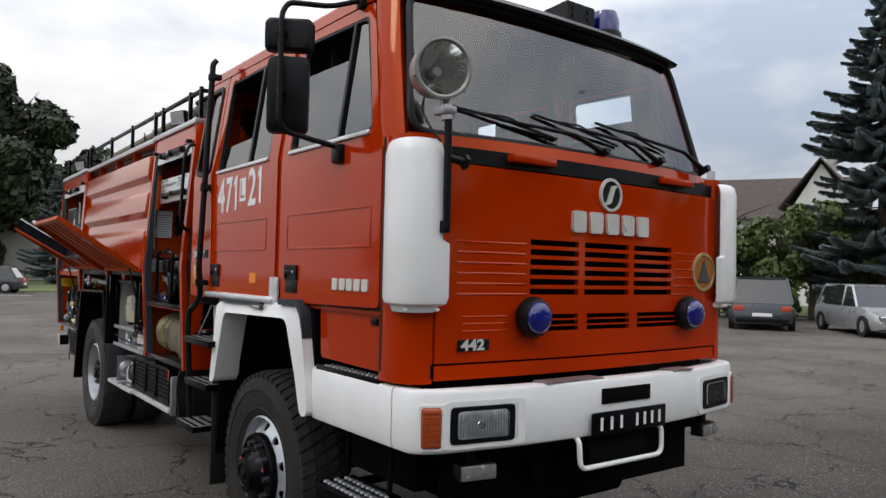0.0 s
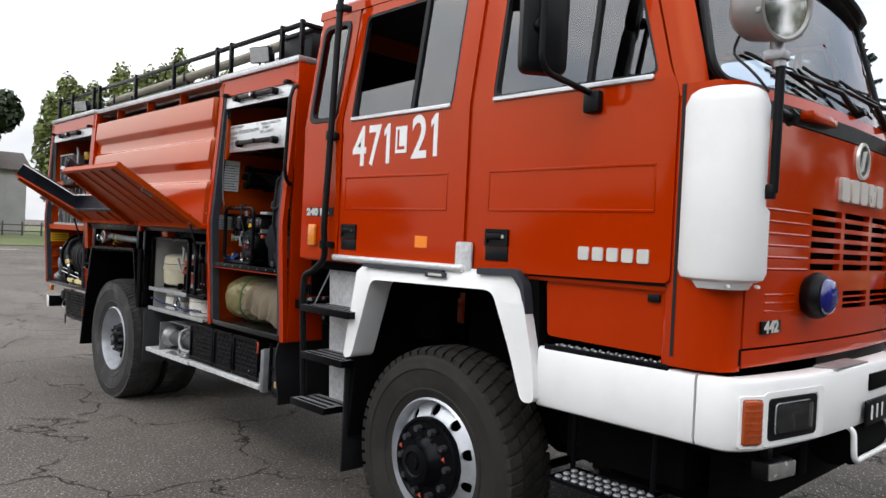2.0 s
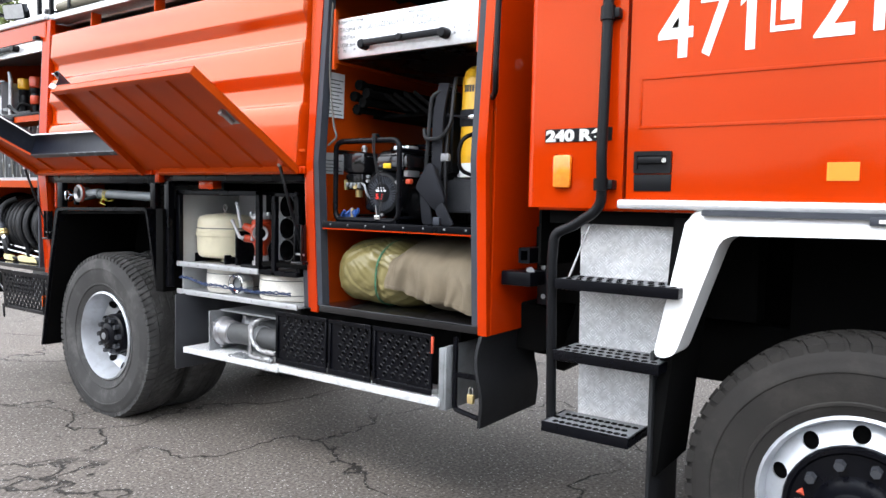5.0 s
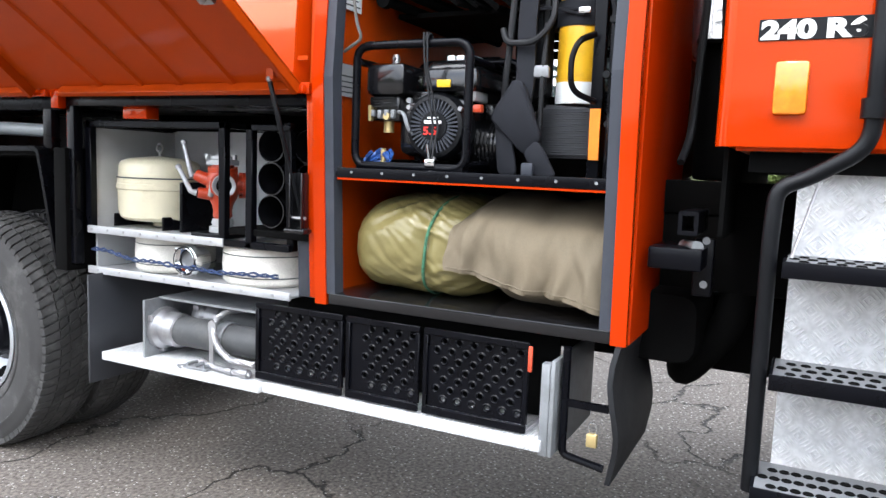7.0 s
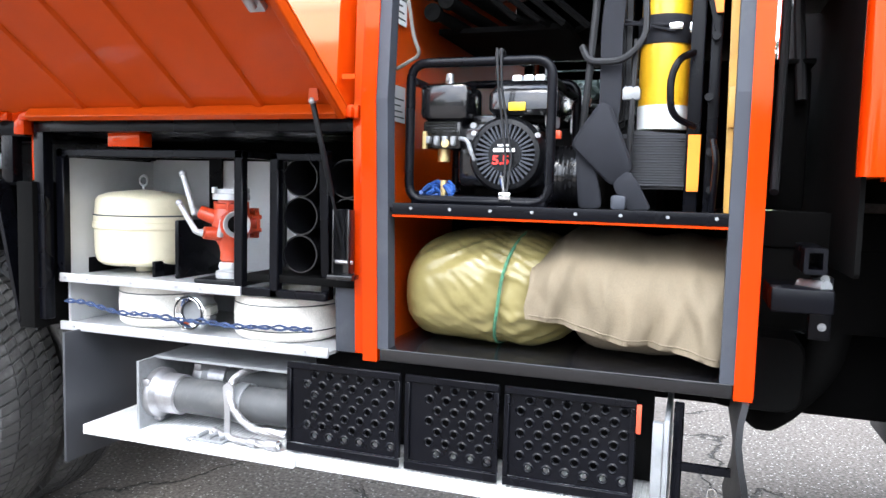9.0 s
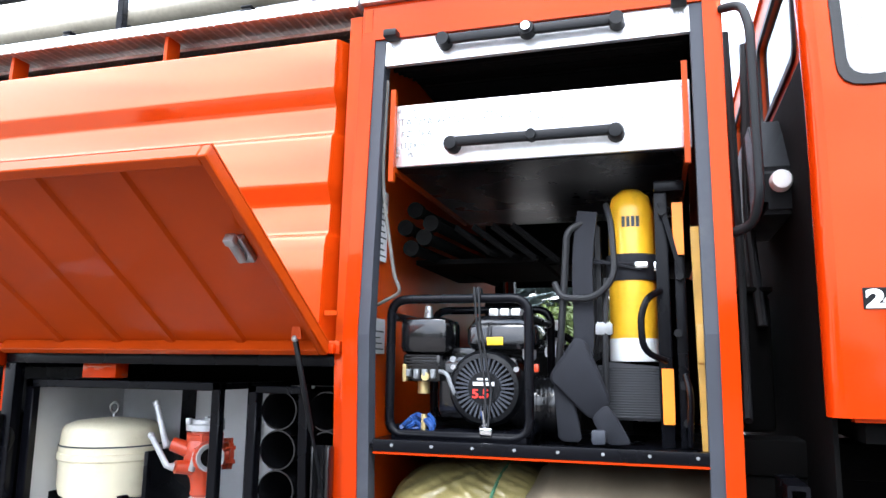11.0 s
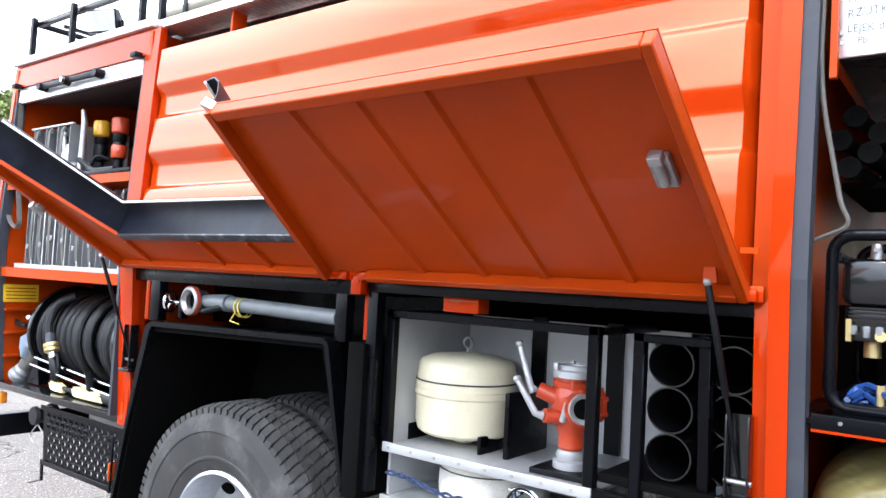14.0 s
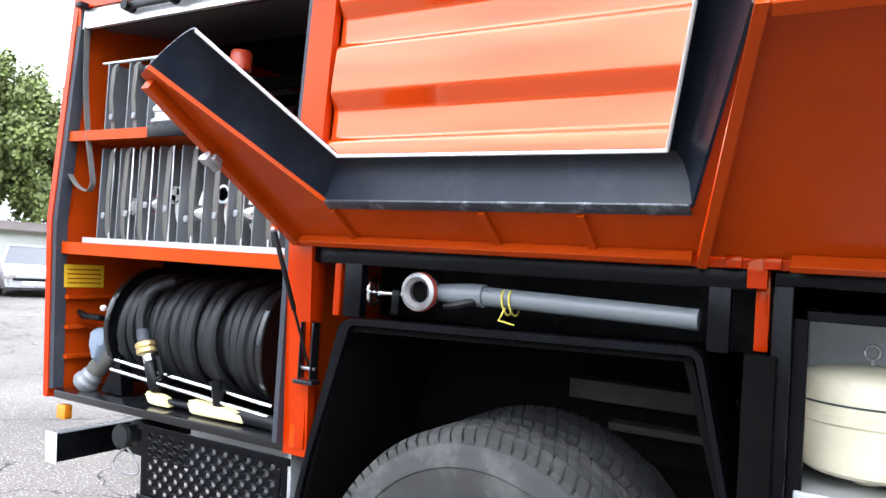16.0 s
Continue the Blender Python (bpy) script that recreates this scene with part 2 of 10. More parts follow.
M["ws_glass"] = thin_glass("windscreen_glass", (0.72, 0.82, 0.90), 2.15)
M["lamp_pane"] = thin_glass("lamp_pane", (0.92, 0.94, 0.95), 1.5)
M["lens"] = glass_material("lamp_lens", (0.95, 0.96, 0.96), 0.08)
M["blue"] = material("blue_lens", (0.002, 0.005, 0.17), rough=0.15, coat=1.0, var=0.3, scale=40)
M["amber"] = material("amber_lens", (0.75, 0.22, 0.01), rough=0.22, coat=0.8, var=0.12, scale=60)
M["brown_amber"] = material("dark_amber_lens", (0.36, 0.055, 0.006), rough=0.2, coat=0.8, var=0.15, scale=60)
M["pole_tan"] = material("weathered_pole", (0.25, 0.225, 0.17), rough=0.6, var=0.12, scale=5, grain=0.15, grain_scale=60, dirt=0.3, dirt_color=(0.2, 0.18, 0.14), dirt_scale=6)
M["lamp_dark"] = material("dim_lamp_reflector", (0.80, 0.81, 0.82), rough=0.4, metal=0.0, var=0.3, scale=30)
M["lamp_silver"] = material("frosted_lamp_silver", (0.36, 0.36, 0.35), rough=0.25, metal=0.6, var=0.25, scale=22)
M["reflector"] = material("lamp_reflector", (0.9, 0.9, 0.9), rough=0.12, metal=1.0, var=0.03)
M["yellow"] = material("yellow_paint", (0.80, 0.44, 0.015), rough=0.35, coat=0.3, var=0.06, scale=9, dirt=0.35, dirt_color=(0.28, 0.16, 0.03), dirt_scale=16, bump=0.06, bump_scale=60)
M["orange"] = material("orange_sticker", (0.90, 0.24, 0.012), rough=0.4, var=0.06)
M["badge"] = material("old_gold", (0.34, 0.12, 0.015), rough=0.5, var=0.1, scale=20)
M["yellow_sign"] = material("yellow_sticker", (0.85, 0.55, 0.02), rough=0.5, var=0.08, scale=20)
M["paper"] = material("paper", (0.70, 0.72, 0.72), rough=0.7, var=0.05, scale=10)
M["ink"] = material("ink", (0.05, 0.06, 0.06), rough=0.7)
M["red_ink"] = material("red_ink", (0.7, 0.03, 0.02), rough=0.5)
M["silver"] = material("silver_letters", (0.74, 0.73, 0.68), rough=0.3, metal=0.35, var=0.05)
M["decal"] = material("white_decal", (0.84, 0.84, 0.83), rough=0.4, var=0.03)
M["hose_canvas"] = material("hose_canvas", (0.74, 0.71, 0.64), rough=0.9, var=0.1, scale=10, grain=0.25, grain_scale=250, bump=0.5, bump_scale=300, dirt=0.2, dirt_color=(0.45, 0.4, 0.32), dirt_scale=8)
M["tarp_olive"] = material("olive_tarpaulin", (0.205, 0.172, 0.066), rough=0.34, coat=0.1, var=0.12, scale=4, bump=0.45, bump_scale=22, dirt=0.25, dirt_color=(0.14, 0.11, 0.05), dirt_scale=6)
M["tarp_tan"] = material("tan_canvas", (0.150, 0.120, 0.078), rough=0.85, var=0.12, scale=5, grain=0.2, grain_scale=400, bump=0.3, bump_scale=300, dirt=0.2, dirt_color=(0.15, 0.11, 0.07), dirt_scale=5)
M["webbing"] = material("dark_webbing", (0.011, 0.012, 0.016), rough=0.75, spec=0.25, var=0.15, scale=20, bump=0.4, bump_scale=500)
M["strap"] = material("grey_strap", (0.10, 0.095, 0.085), rough=0.85, var=0.12, scale=15, bump=0.4, bump_scale=500)
M["hose_grey"] = material("ribbed_grey_hose", (0.052, 0.054, 0.056), rough=0.6, var=0.15, scale=10, dirt=0.3, dirt_color=(0.17, 0.16, 0.14), dirt_scale=10)
M["pvc"] = material("grey_lance_paint", (0.16, 0.18, 0.19), rough=0.4, coat=0.2, var=0.08, scale=10, dirt=0.2, dirt_scale=12)
M["brass"] = material("brass", (0.62, 0.48, 0.22), rough=0.4, metal=0.7, var=0.12, scale=20, dirt=0.25, dirt_scale=20)
M["rope_blue"] = material("blue_rope", (0.022, 0.04, 0.10), rough=0.9, var=0.6, scale=90, bump=0.6, bump_scale=200)
M["rope_green"] = material("green_cord", (0.05, 0.16, 0.09), rough=0.9, var=0.4, scale=90)
M["rope_yellow"] = material("yellow_cord", (0.6, 0.5, 0.08), rough=0.9, var=0.3, scale=90)
M["wood"] = material("varnished_wood", (0.46, 0.27, 0.05), rough=0.5, coat=0.2, var=0.2, scale=6, dirt=0.3, dirt_scale=8)
M["pale_foam"] = material("pale_yellow_plastic", (0.80, 0.70, 0.36), rough=0.5, var=0.1, scale=14, dirt=0.35, dirt_color=(0.3, 0.24, 0.12), dirt_scale=14)
M["seat"] = material("dark_upholstery", (0.012, 0.012, 0.014), rough=0.85, var=0.15, scale=12)
M["spot_grey"] = material("grey_hammer_paint", (0.30, 0.29, 0.275), rough=0.4, metal=0.3, coat=0.2, var=0.08, scale=12, dirt=0.2)
M["gloss_black"] = material("gloss_black_paint", (0.006, 0.006, 0.007), rough=0.18, coat=0.4, spec=0.4, var=0.1, scale=10, dirt=0.1, dirt_color=(0.03, 0.03, 0.03))
M["hyd_red"] = material("chipped_red_paint", (0.50, 0.050, 0.012), rough=0.4, coat=0.3, var=0.1, scale=12, dirt=0.35, dirt_color=(0.2, 0.1, 0.06), dirt_scale=22)
M["pencil"] = material("pencil_writing", (0.15, 0.17, 0.16), rough=0.8)
M["plug_blue"] = material("blue_plastic_cable", (0.012, 0.045, 0.17), rough=0.4, var=0.3, scale=30)
M["case_grey"] = material("dark_grey_ribbed_case", (0.030, 0.032, 0.037), rough=0.42, var=0.12, scale=9)
M["rag"] = material("pale_blue_rag", (0.17, 0.20, 0.25), rough=0.9, var=0.15, scale=9)
M["headliner"] = material("dark_lining", (0.014, 0.014, 0.015), rough=0.8, var=0.06)


# ---- building helpers ----
W = 2.22  # width of the lorry; the near side is at x = 0


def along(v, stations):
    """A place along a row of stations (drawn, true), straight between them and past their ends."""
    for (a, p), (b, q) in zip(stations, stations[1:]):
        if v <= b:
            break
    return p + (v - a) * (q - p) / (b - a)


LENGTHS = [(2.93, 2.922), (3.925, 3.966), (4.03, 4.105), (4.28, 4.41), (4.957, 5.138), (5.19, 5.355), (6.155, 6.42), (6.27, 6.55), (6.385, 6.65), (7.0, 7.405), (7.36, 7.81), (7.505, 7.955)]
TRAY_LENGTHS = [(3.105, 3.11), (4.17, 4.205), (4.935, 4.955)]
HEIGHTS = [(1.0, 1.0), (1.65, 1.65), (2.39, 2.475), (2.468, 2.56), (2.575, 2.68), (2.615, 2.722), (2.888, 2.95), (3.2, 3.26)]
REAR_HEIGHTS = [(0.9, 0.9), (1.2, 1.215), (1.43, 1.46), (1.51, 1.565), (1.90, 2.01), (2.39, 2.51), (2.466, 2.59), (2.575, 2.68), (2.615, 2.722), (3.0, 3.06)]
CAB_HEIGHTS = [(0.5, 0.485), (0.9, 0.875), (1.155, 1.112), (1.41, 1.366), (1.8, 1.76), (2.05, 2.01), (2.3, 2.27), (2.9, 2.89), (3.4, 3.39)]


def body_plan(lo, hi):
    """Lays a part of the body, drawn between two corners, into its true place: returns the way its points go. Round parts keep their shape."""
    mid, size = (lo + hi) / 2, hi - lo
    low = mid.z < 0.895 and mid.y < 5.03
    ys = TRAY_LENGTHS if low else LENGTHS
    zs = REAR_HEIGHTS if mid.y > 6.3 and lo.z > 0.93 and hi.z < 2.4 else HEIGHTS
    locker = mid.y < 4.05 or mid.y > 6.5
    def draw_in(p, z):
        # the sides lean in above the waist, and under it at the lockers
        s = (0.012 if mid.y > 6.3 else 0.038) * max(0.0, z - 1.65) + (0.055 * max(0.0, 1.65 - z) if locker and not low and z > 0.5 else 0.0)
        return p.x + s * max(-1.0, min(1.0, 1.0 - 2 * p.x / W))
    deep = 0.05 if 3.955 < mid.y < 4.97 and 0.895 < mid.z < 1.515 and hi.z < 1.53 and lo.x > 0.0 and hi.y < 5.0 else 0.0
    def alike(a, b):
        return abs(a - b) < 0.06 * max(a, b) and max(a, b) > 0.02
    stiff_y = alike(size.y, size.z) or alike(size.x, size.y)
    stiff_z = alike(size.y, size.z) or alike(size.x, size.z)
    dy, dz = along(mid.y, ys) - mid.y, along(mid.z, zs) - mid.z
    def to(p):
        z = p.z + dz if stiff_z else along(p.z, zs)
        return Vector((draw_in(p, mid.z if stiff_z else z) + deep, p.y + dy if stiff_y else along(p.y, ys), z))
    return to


def cab_plan(lo, hi):
    return lambda p: Vector((p.x, p.y, along(p.z, CAB_HEIGHTS)))


def guard_plan(lo, hi):
    return lambda p: Vector((p.x, p.y, p.z - 0.012))


def drawer_plan(lo, hi):
    return lambda p: Vector((p.x + 0.05, along(p.y, [(3.03, 3.005), (3.815, 3.873)]), along(p.z, [(2.10, 2.157), (2.268, 2.35)])))


lay = None  # how the section at hand lays out what it builds


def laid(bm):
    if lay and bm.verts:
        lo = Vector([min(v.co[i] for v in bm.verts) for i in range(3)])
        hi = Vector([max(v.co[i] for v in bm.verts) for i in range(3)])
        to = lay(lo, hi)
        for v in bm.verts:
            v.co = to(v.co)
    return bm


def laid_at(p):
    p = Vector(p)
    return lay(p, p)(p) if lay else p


def islands(bm):
    """The separate pieces of a mesh, each as a bmesh."""
    left, out = set(bm.verts), []
    bm.verts.index_update()
    while left:
        stack = [left.pop()]
        got = set(stack)
        while stack:
            for e in stack.pop().link_edges:
                for w in e.verts:
                    if w in left:
                        left.discard(w)
                        got.add(w)
                        stack.append(w)
        o = bmesh.new()
        mp = {v: o.verts.new(v.co) for v in sorted(got, key=lambda v: v.index)}
        for f in sorted({f for v in got for f in v.link_faces}, key=lambda f: [v.index for v in f.verts]):
            o.faces.new([mp[v] for v in f.verts])
        out.append((min(v.index for v in got), o))
    return [o for _, o in sorted(out, key=lambda q: q[0])]


def each(name, bm, mat, parent, label=""):
    """Makes every separate piece of a mesh a part of its own."""
    obs = [part(name, o, mat, parent, label) for o in islands(bm)]
    bm.free()
    return obs


def part(name, bm, mat, parent, label="", smooth=True, sharp=38):
    me = bpy.data.meshes.new(name)
    bmesh.ops.recalc_face_normals(bm, faces=bm.faces)
    laid(bm).to_mesh(me)
    bm.free()
    me.materials.append(M[mat] if isinstance(mat, str) else mat)
    if smooth:
        me.polygons.foreach_set("use_smooth", [True] * len(me.polygons))
        me.set_sharp_from_angle(angle=radians(sharp))
    ob = new(name, me)
    if parent:
        ob.parent = parent
        ob.matrix_parent_inverse = (Matrix.Translation(parent.location) if parent.parent is None else Matrix()).inverted()
    if label:
        tagged(ob, label)
    return ob


def thing(name, at, label, category, group="", kind=""):
    ob = new(name)
    ob.location = laid_at(at)
    ob.empty_display_size = 0.1
    return tagged(ob, label, category, group, kind)


def solo(name, bm, mat, label, category, group="", kind="", smooth=True):
    ob = part(name, bm, mat, None, "", smooth)
    return tagged(ob, label, category, group, kind)


def piece(name, me, parent, m):
    """One more object on a shared mesh."""
    ob = new(name, me)
    ob.parent = parent
    ob.matrix_parent_inverse = (Matrix.Translation(parent.location) if parent.parent is None else Matrix()).inverted()
    ob.matrix_basis = Matrix.Translation(laid_at(m.translation) - m.translation) @ m
    return ob


def shared(name, bm, mat, smooth=True):
    me = bpy.data.meshes.new(name)
    bmesh.ops.recalc_face_normals(bm, faces=bm.faces)
    bm.to_mesh(me)
    bm.free()
    me.materials.append(M[mat])
    if smooth:
        me.polygons.foreach_set("use_smooth", [True] * len(me.polygons))
        me.set_sharp_from_angle(angle=radians(38))
    return me


def B():
    return bmesh.new()


def box(bm, x0, x1, y0, y1, z0, z1, bev=0.0, m=None, seg=2):
    vs = [bm.verts.new((x, y, z)) for x in (x0, x1) for y in (y0, y1) for z in (z0, z1)]
    fs = [bm.faces.new([vs[i] for i in q]) for q in ((0, 1, 3, 2), (4, 6, 7, 5), (0, 4, 5, 1), (2, 3, 7, 6), (0, 2, 6, 4), (1, 5, 7, 3))]
    if bev:
        es = list({e for f in fs for e in f.edges})
        r = bmesh.ops.bevel(bm, geom=es, offset=bev, segments=seg, affect="EDGES", profile=0.5)
        vs = list({v for v in vs if v.is_valid} | set(r["verts"]))
    if m is not None:
        bmesh.ops.transform(bm, matrix=m, verts=vs)
    return bm


def cyl(bm, p0, p1, r0, r1=None, seg=16, caps=True):
    r1 = r0 if r1 is None else r1
    p0, p1 = Vector(p0), Vector(p1)
    d = (p1 - p0).normalized()
    a = d.orthogonal().normalized()
    b = d.cross(a)
    rings = []
    for p, r in ((p0, r0), (p1, r1)):
        rings.append([bm.verts.new(p + (a * math.cos(t) + b * math.sin(t)) * r) for t in (2 * math.pi * i / seg for i in range(seg))])
    for i in range(seg):
        j = (i + 1) % seg
        bm.faces.new((rings[0][i], rings[0][j], rings[1][j], rings[1][i]))
    if caps:
        bm.faces.new(rings[0][::-1])
        bm.faces.new(rings[1])
    return bm


def tube(bm, pts, r, seg=8, closed=False, caps=True):
    """A round bar along a line of points."""
    pts = [Vector(p) for p in pts]
    n = len(pts)
    rings, a = [], None
    for i, p in enumerate(pts):
        d = (pts[(i + 1) % n] - pts[i - 1]) if closed or 0 < i < n - 1 else (pts[1] - pts[0] if i == 0 else pts[-1] - pts[-2])
        d.normalize()
        a = d.orthogonal().normalized() if a is None else (a - d * a.dot(d)).normalized()
        b = d.cross(a)
        rr = r[i] if isinstance(r, (list, tuple)) else r
        rings.append([bm.verts.new(p + (a * math.cos(t) + b * math.sin(t)) * rr) for t in (2 * math.pi * k / seg for k in range(seg))])
    for i in range(n if closed else n - 1):
        q, s = rings[i], rings[(i + 1) % n]
        for k in range(seg):
            bm.faces.new((q[k], q[(k + 1) % seg], s[(k + 1) % seg], s[k]))
    if caps and not closed:
        bm.faces.new(rings[0][::-1])
        bm.faces.new(rings[-1])
    return bm


def bend(pts, r=0.04, n=5, closed=False):
    """Rounds the corners of a line of points."""
    pts = [Vector(p) for p in pts]
    out, m = [], len(pts)
    for i, p in enumerate(pts):
        if not closed and i in (0, m - 1):
            out.append(p)
            continue
        u, v = pts[i - 1] - p, pts[(i + 1) % m] - p
        k = min(r, u.length * 0.48, v.length * 0.48)
        a, b = p + u.normalized() * k, p + v.normalized() * k
        for s in range(n + 1):
            t = s / n
            out.append(a * (1 - t) ** 2 + p * 2 * t * (1 - t) + b * t * t)
    return out


def lathe(bm, profile, at, axis="x", seg=32, closed=False):
    """Turns a profile of (radius, along) about an axis through at."""
    at = Vector(at)
    e = {"x": (Vector((1, 0, 0)), Vector((0, 1, 0)), Vector((0, 0, 1))), "y": (Vector((0, 1, 0)), Vector((0, 0, 1)), Vector((1, 0, 0))), "z": (Vector((0, 0, 1)), Vector((1, 0, 0)), Vector((0, 1, 0)))}[axis] if isinstance(axis, str) else axis
    rings = []
    for r, h in profile:
        if r < 1e-5:
            rings.append([bm.verts.new(at + e[0] * h)])
        else:
            rings.append([bm.verts.new(at + e[0] * h + (e[1] * math.cos(t) + e[2] * math.sin(t)) * r) for t in (2 * math.pi * i / seg for i in range(seg))])
    pairs = list(zip(rings, rings[1:])) + ([(rings[-1], rings[0])] if closed else [])
    for q, s in pairs:
        for i in range(seg):
            j = (i + 1) % seg
            if len(q) == 1 and len(s) == 1:
                break
            if len(q) == 1:
                bm.faces.new((q[0], s[j], s[i]))
            elif len(s) == 1:
                bm.faces.new((q[i], q[j], s[0]))
            else:
                bm.faces.new((q[i], q[j], s[j], s[i]))
    return bm


def to3(axis, u, v, w):
    return {"x": (w, u, v), "y": (u, w, v), "z": (u, v, w)}[axis]


def plate(bm, outline, holes=(), axis="x", at=0.0, thick=0.02, fn=None):
    """A flat sheet with holes. axis x: outline in (y, z); y: (x, z); z: (x, y). It reaches from at to at + thick. fn bends it."""
    vs, es = [], []
    for loop in (outline, *holes):
        ring = [bm.verts.new(to3(axis, p[0], p[1], at)) for p in loop]
        vs += ring
        es += [bm.edges.new((ring[i - 1], ring[i])) for i in range(len(ring))]
    fs = [f for f in bmesh.ops.triangle_fill(bm, use_beauty=True, use_dissolve=False, edges=es)["geom"] if isinstance(f, bmesh.types.BMFace)]
    r = bmesh.ops.extrude_face_region(bm, geom=fs)
    up = [v for v in r["geom"] if isinstance(v, bmesh.types.BMVert)]
    for v in up:
        v.co += Vector(to3(axis, 0, 0, thick))
    if fn:
        if fn in (lean, tumble):
            mine = {v for v in set(vs + up)}
            fs = {f for v in mine for f in v.link_faces}
            es = {e for f in fs for e in f.edges}
            r = bmesh.ops.bisect_plane(bm, geom=[*mine, *es, *fs], plane_co=(0, 0, 2.27 if fn is lean else 1.65), plane_no=(0, 0, 1))
            up += [v for v in r["geom_cut"] if isinstance(v, bmesh.types.BMVert)]
        for v in set(vs + up):
            v.co = fn(v.co)
    return bm


def rect(u0, u1, v0, v1, r=0.0, n=4):
    pts = [(u0, v0), (u1, v0), (u1, v1), (u0, v1)]
    return [(p.x, p.y) for p in bend([(a, b, 0) for a, b in pts], r, n, True)] if r else pts


def soft(pts, r, n=4):
    return [(p.x, p.y) for p in bend([(a, b, 0) for a, b in pts], r, n, True)]


def circle(u, v, r, n=16):
    return [(u + r * math.cos(2 * math.pi * i / n), v + r * math.sin(2 * math.pi * i / n)) for i in range(n)]


def rings(bm, loops, closed=True, cap=True):
    """Skins a row of loops with equal numbers of points."""
    vs = [[bm.verts.new(p) for p in loop] for loop in loops]
    n = len(vs[0])
    for q, s in zip(vs, vs[1:]):
        for i in range(n if closed else n - 1):
            bm.faces.new((q[i], q[(i + 1) % n], s[(i + 1) % n], s[i]))
    if cap and closed:
        bm.faces.new(vs[0][::-1])
        bm.faces.new(vs[-1])
    return bm


def hull(bm, pts):
    """A convex block round some points."""
    vs = [bm.verts.new(p) for p in pts]
    r = bmesh.ops.convex_hull(bm, input=vs)
    bmesh.ops.delete(bm, geom=[g for g in r["geom_interior"] if isinstance(g, bmesh.types.BMVert)], context="VERTS")
    return bm


def lettering(text, size, depth=0.002, bold=0.0, squeeze=1.0):
    """A bmesh of letters in the xy plane, from the built-in font; its foot is at y = 0, its start at x = 0."""
    cu = bpy.data.curves.new("letters", "FONT")
    cu.body, cu.size, cu.extrude, cu.offset = text, size, depth, bold
    ob = bpy.data.objects.new("letters", cu)
    me = bpy.data.meshes.new_from_object(ob)
    bm = B()
    bm.from_mesh(me)
    bpy.data.objects.remove(ob)
    bpy.data.meshes.remove(me)
    if squeeze != 1.0:
        bmesh.ops.scale(bm, vec=(squeeze, 1, 1), verts=bm.verts)
    return bm


def on_side(bm, y, z, x=0.0):
    """Lays a drawing in xy onto the near side, its x towards the lorry's front."""
    bmesh.ops.transform(bm, matrix=Matrix(((0, 0, -1, x), (-1, 0, 0, y), (0, 1, 0, z), (0, 0, 0, 1))), verts=bm.verts)
    return bm


def on_front(bm, x, z, y=0.0):
    bmesh.ops.transform(bm, matrix=Matrix(((1, 0, 0, x), (0, 0, -1, y), (0, 1, 0, z), (0, 0, 0, 1))), verts=bm.verts)
    return bm


def flip(bm):
    """The same on the far side of the lorry."""
    bmesh.ops.scale(bm, vec=(-1, 1, 1), verts=bm.verts)
    bmesh.ops.translate(bm, vec=(W, 0, 0), verts=bm.verts)
    return bm


def lean(p):
    """The cab's sides lean in above the waist."""
    return Vector((p.x + 0.15 * max(0.0, p.z - 2.27), p.y, p.z))


def tumble(p):
    """The body's sides lean in a little above 1.65 m."""
    return Vector((p.x + 0.045 * max(0.0, p.z - 1.65), p.y, p.z))


def nose(x, z):
    """Where the cab's front lies."""
    return 0.05 * ((x - 1.11) / 1.0) ** 2 + 0.3 * max(0.0, z - 2.27)


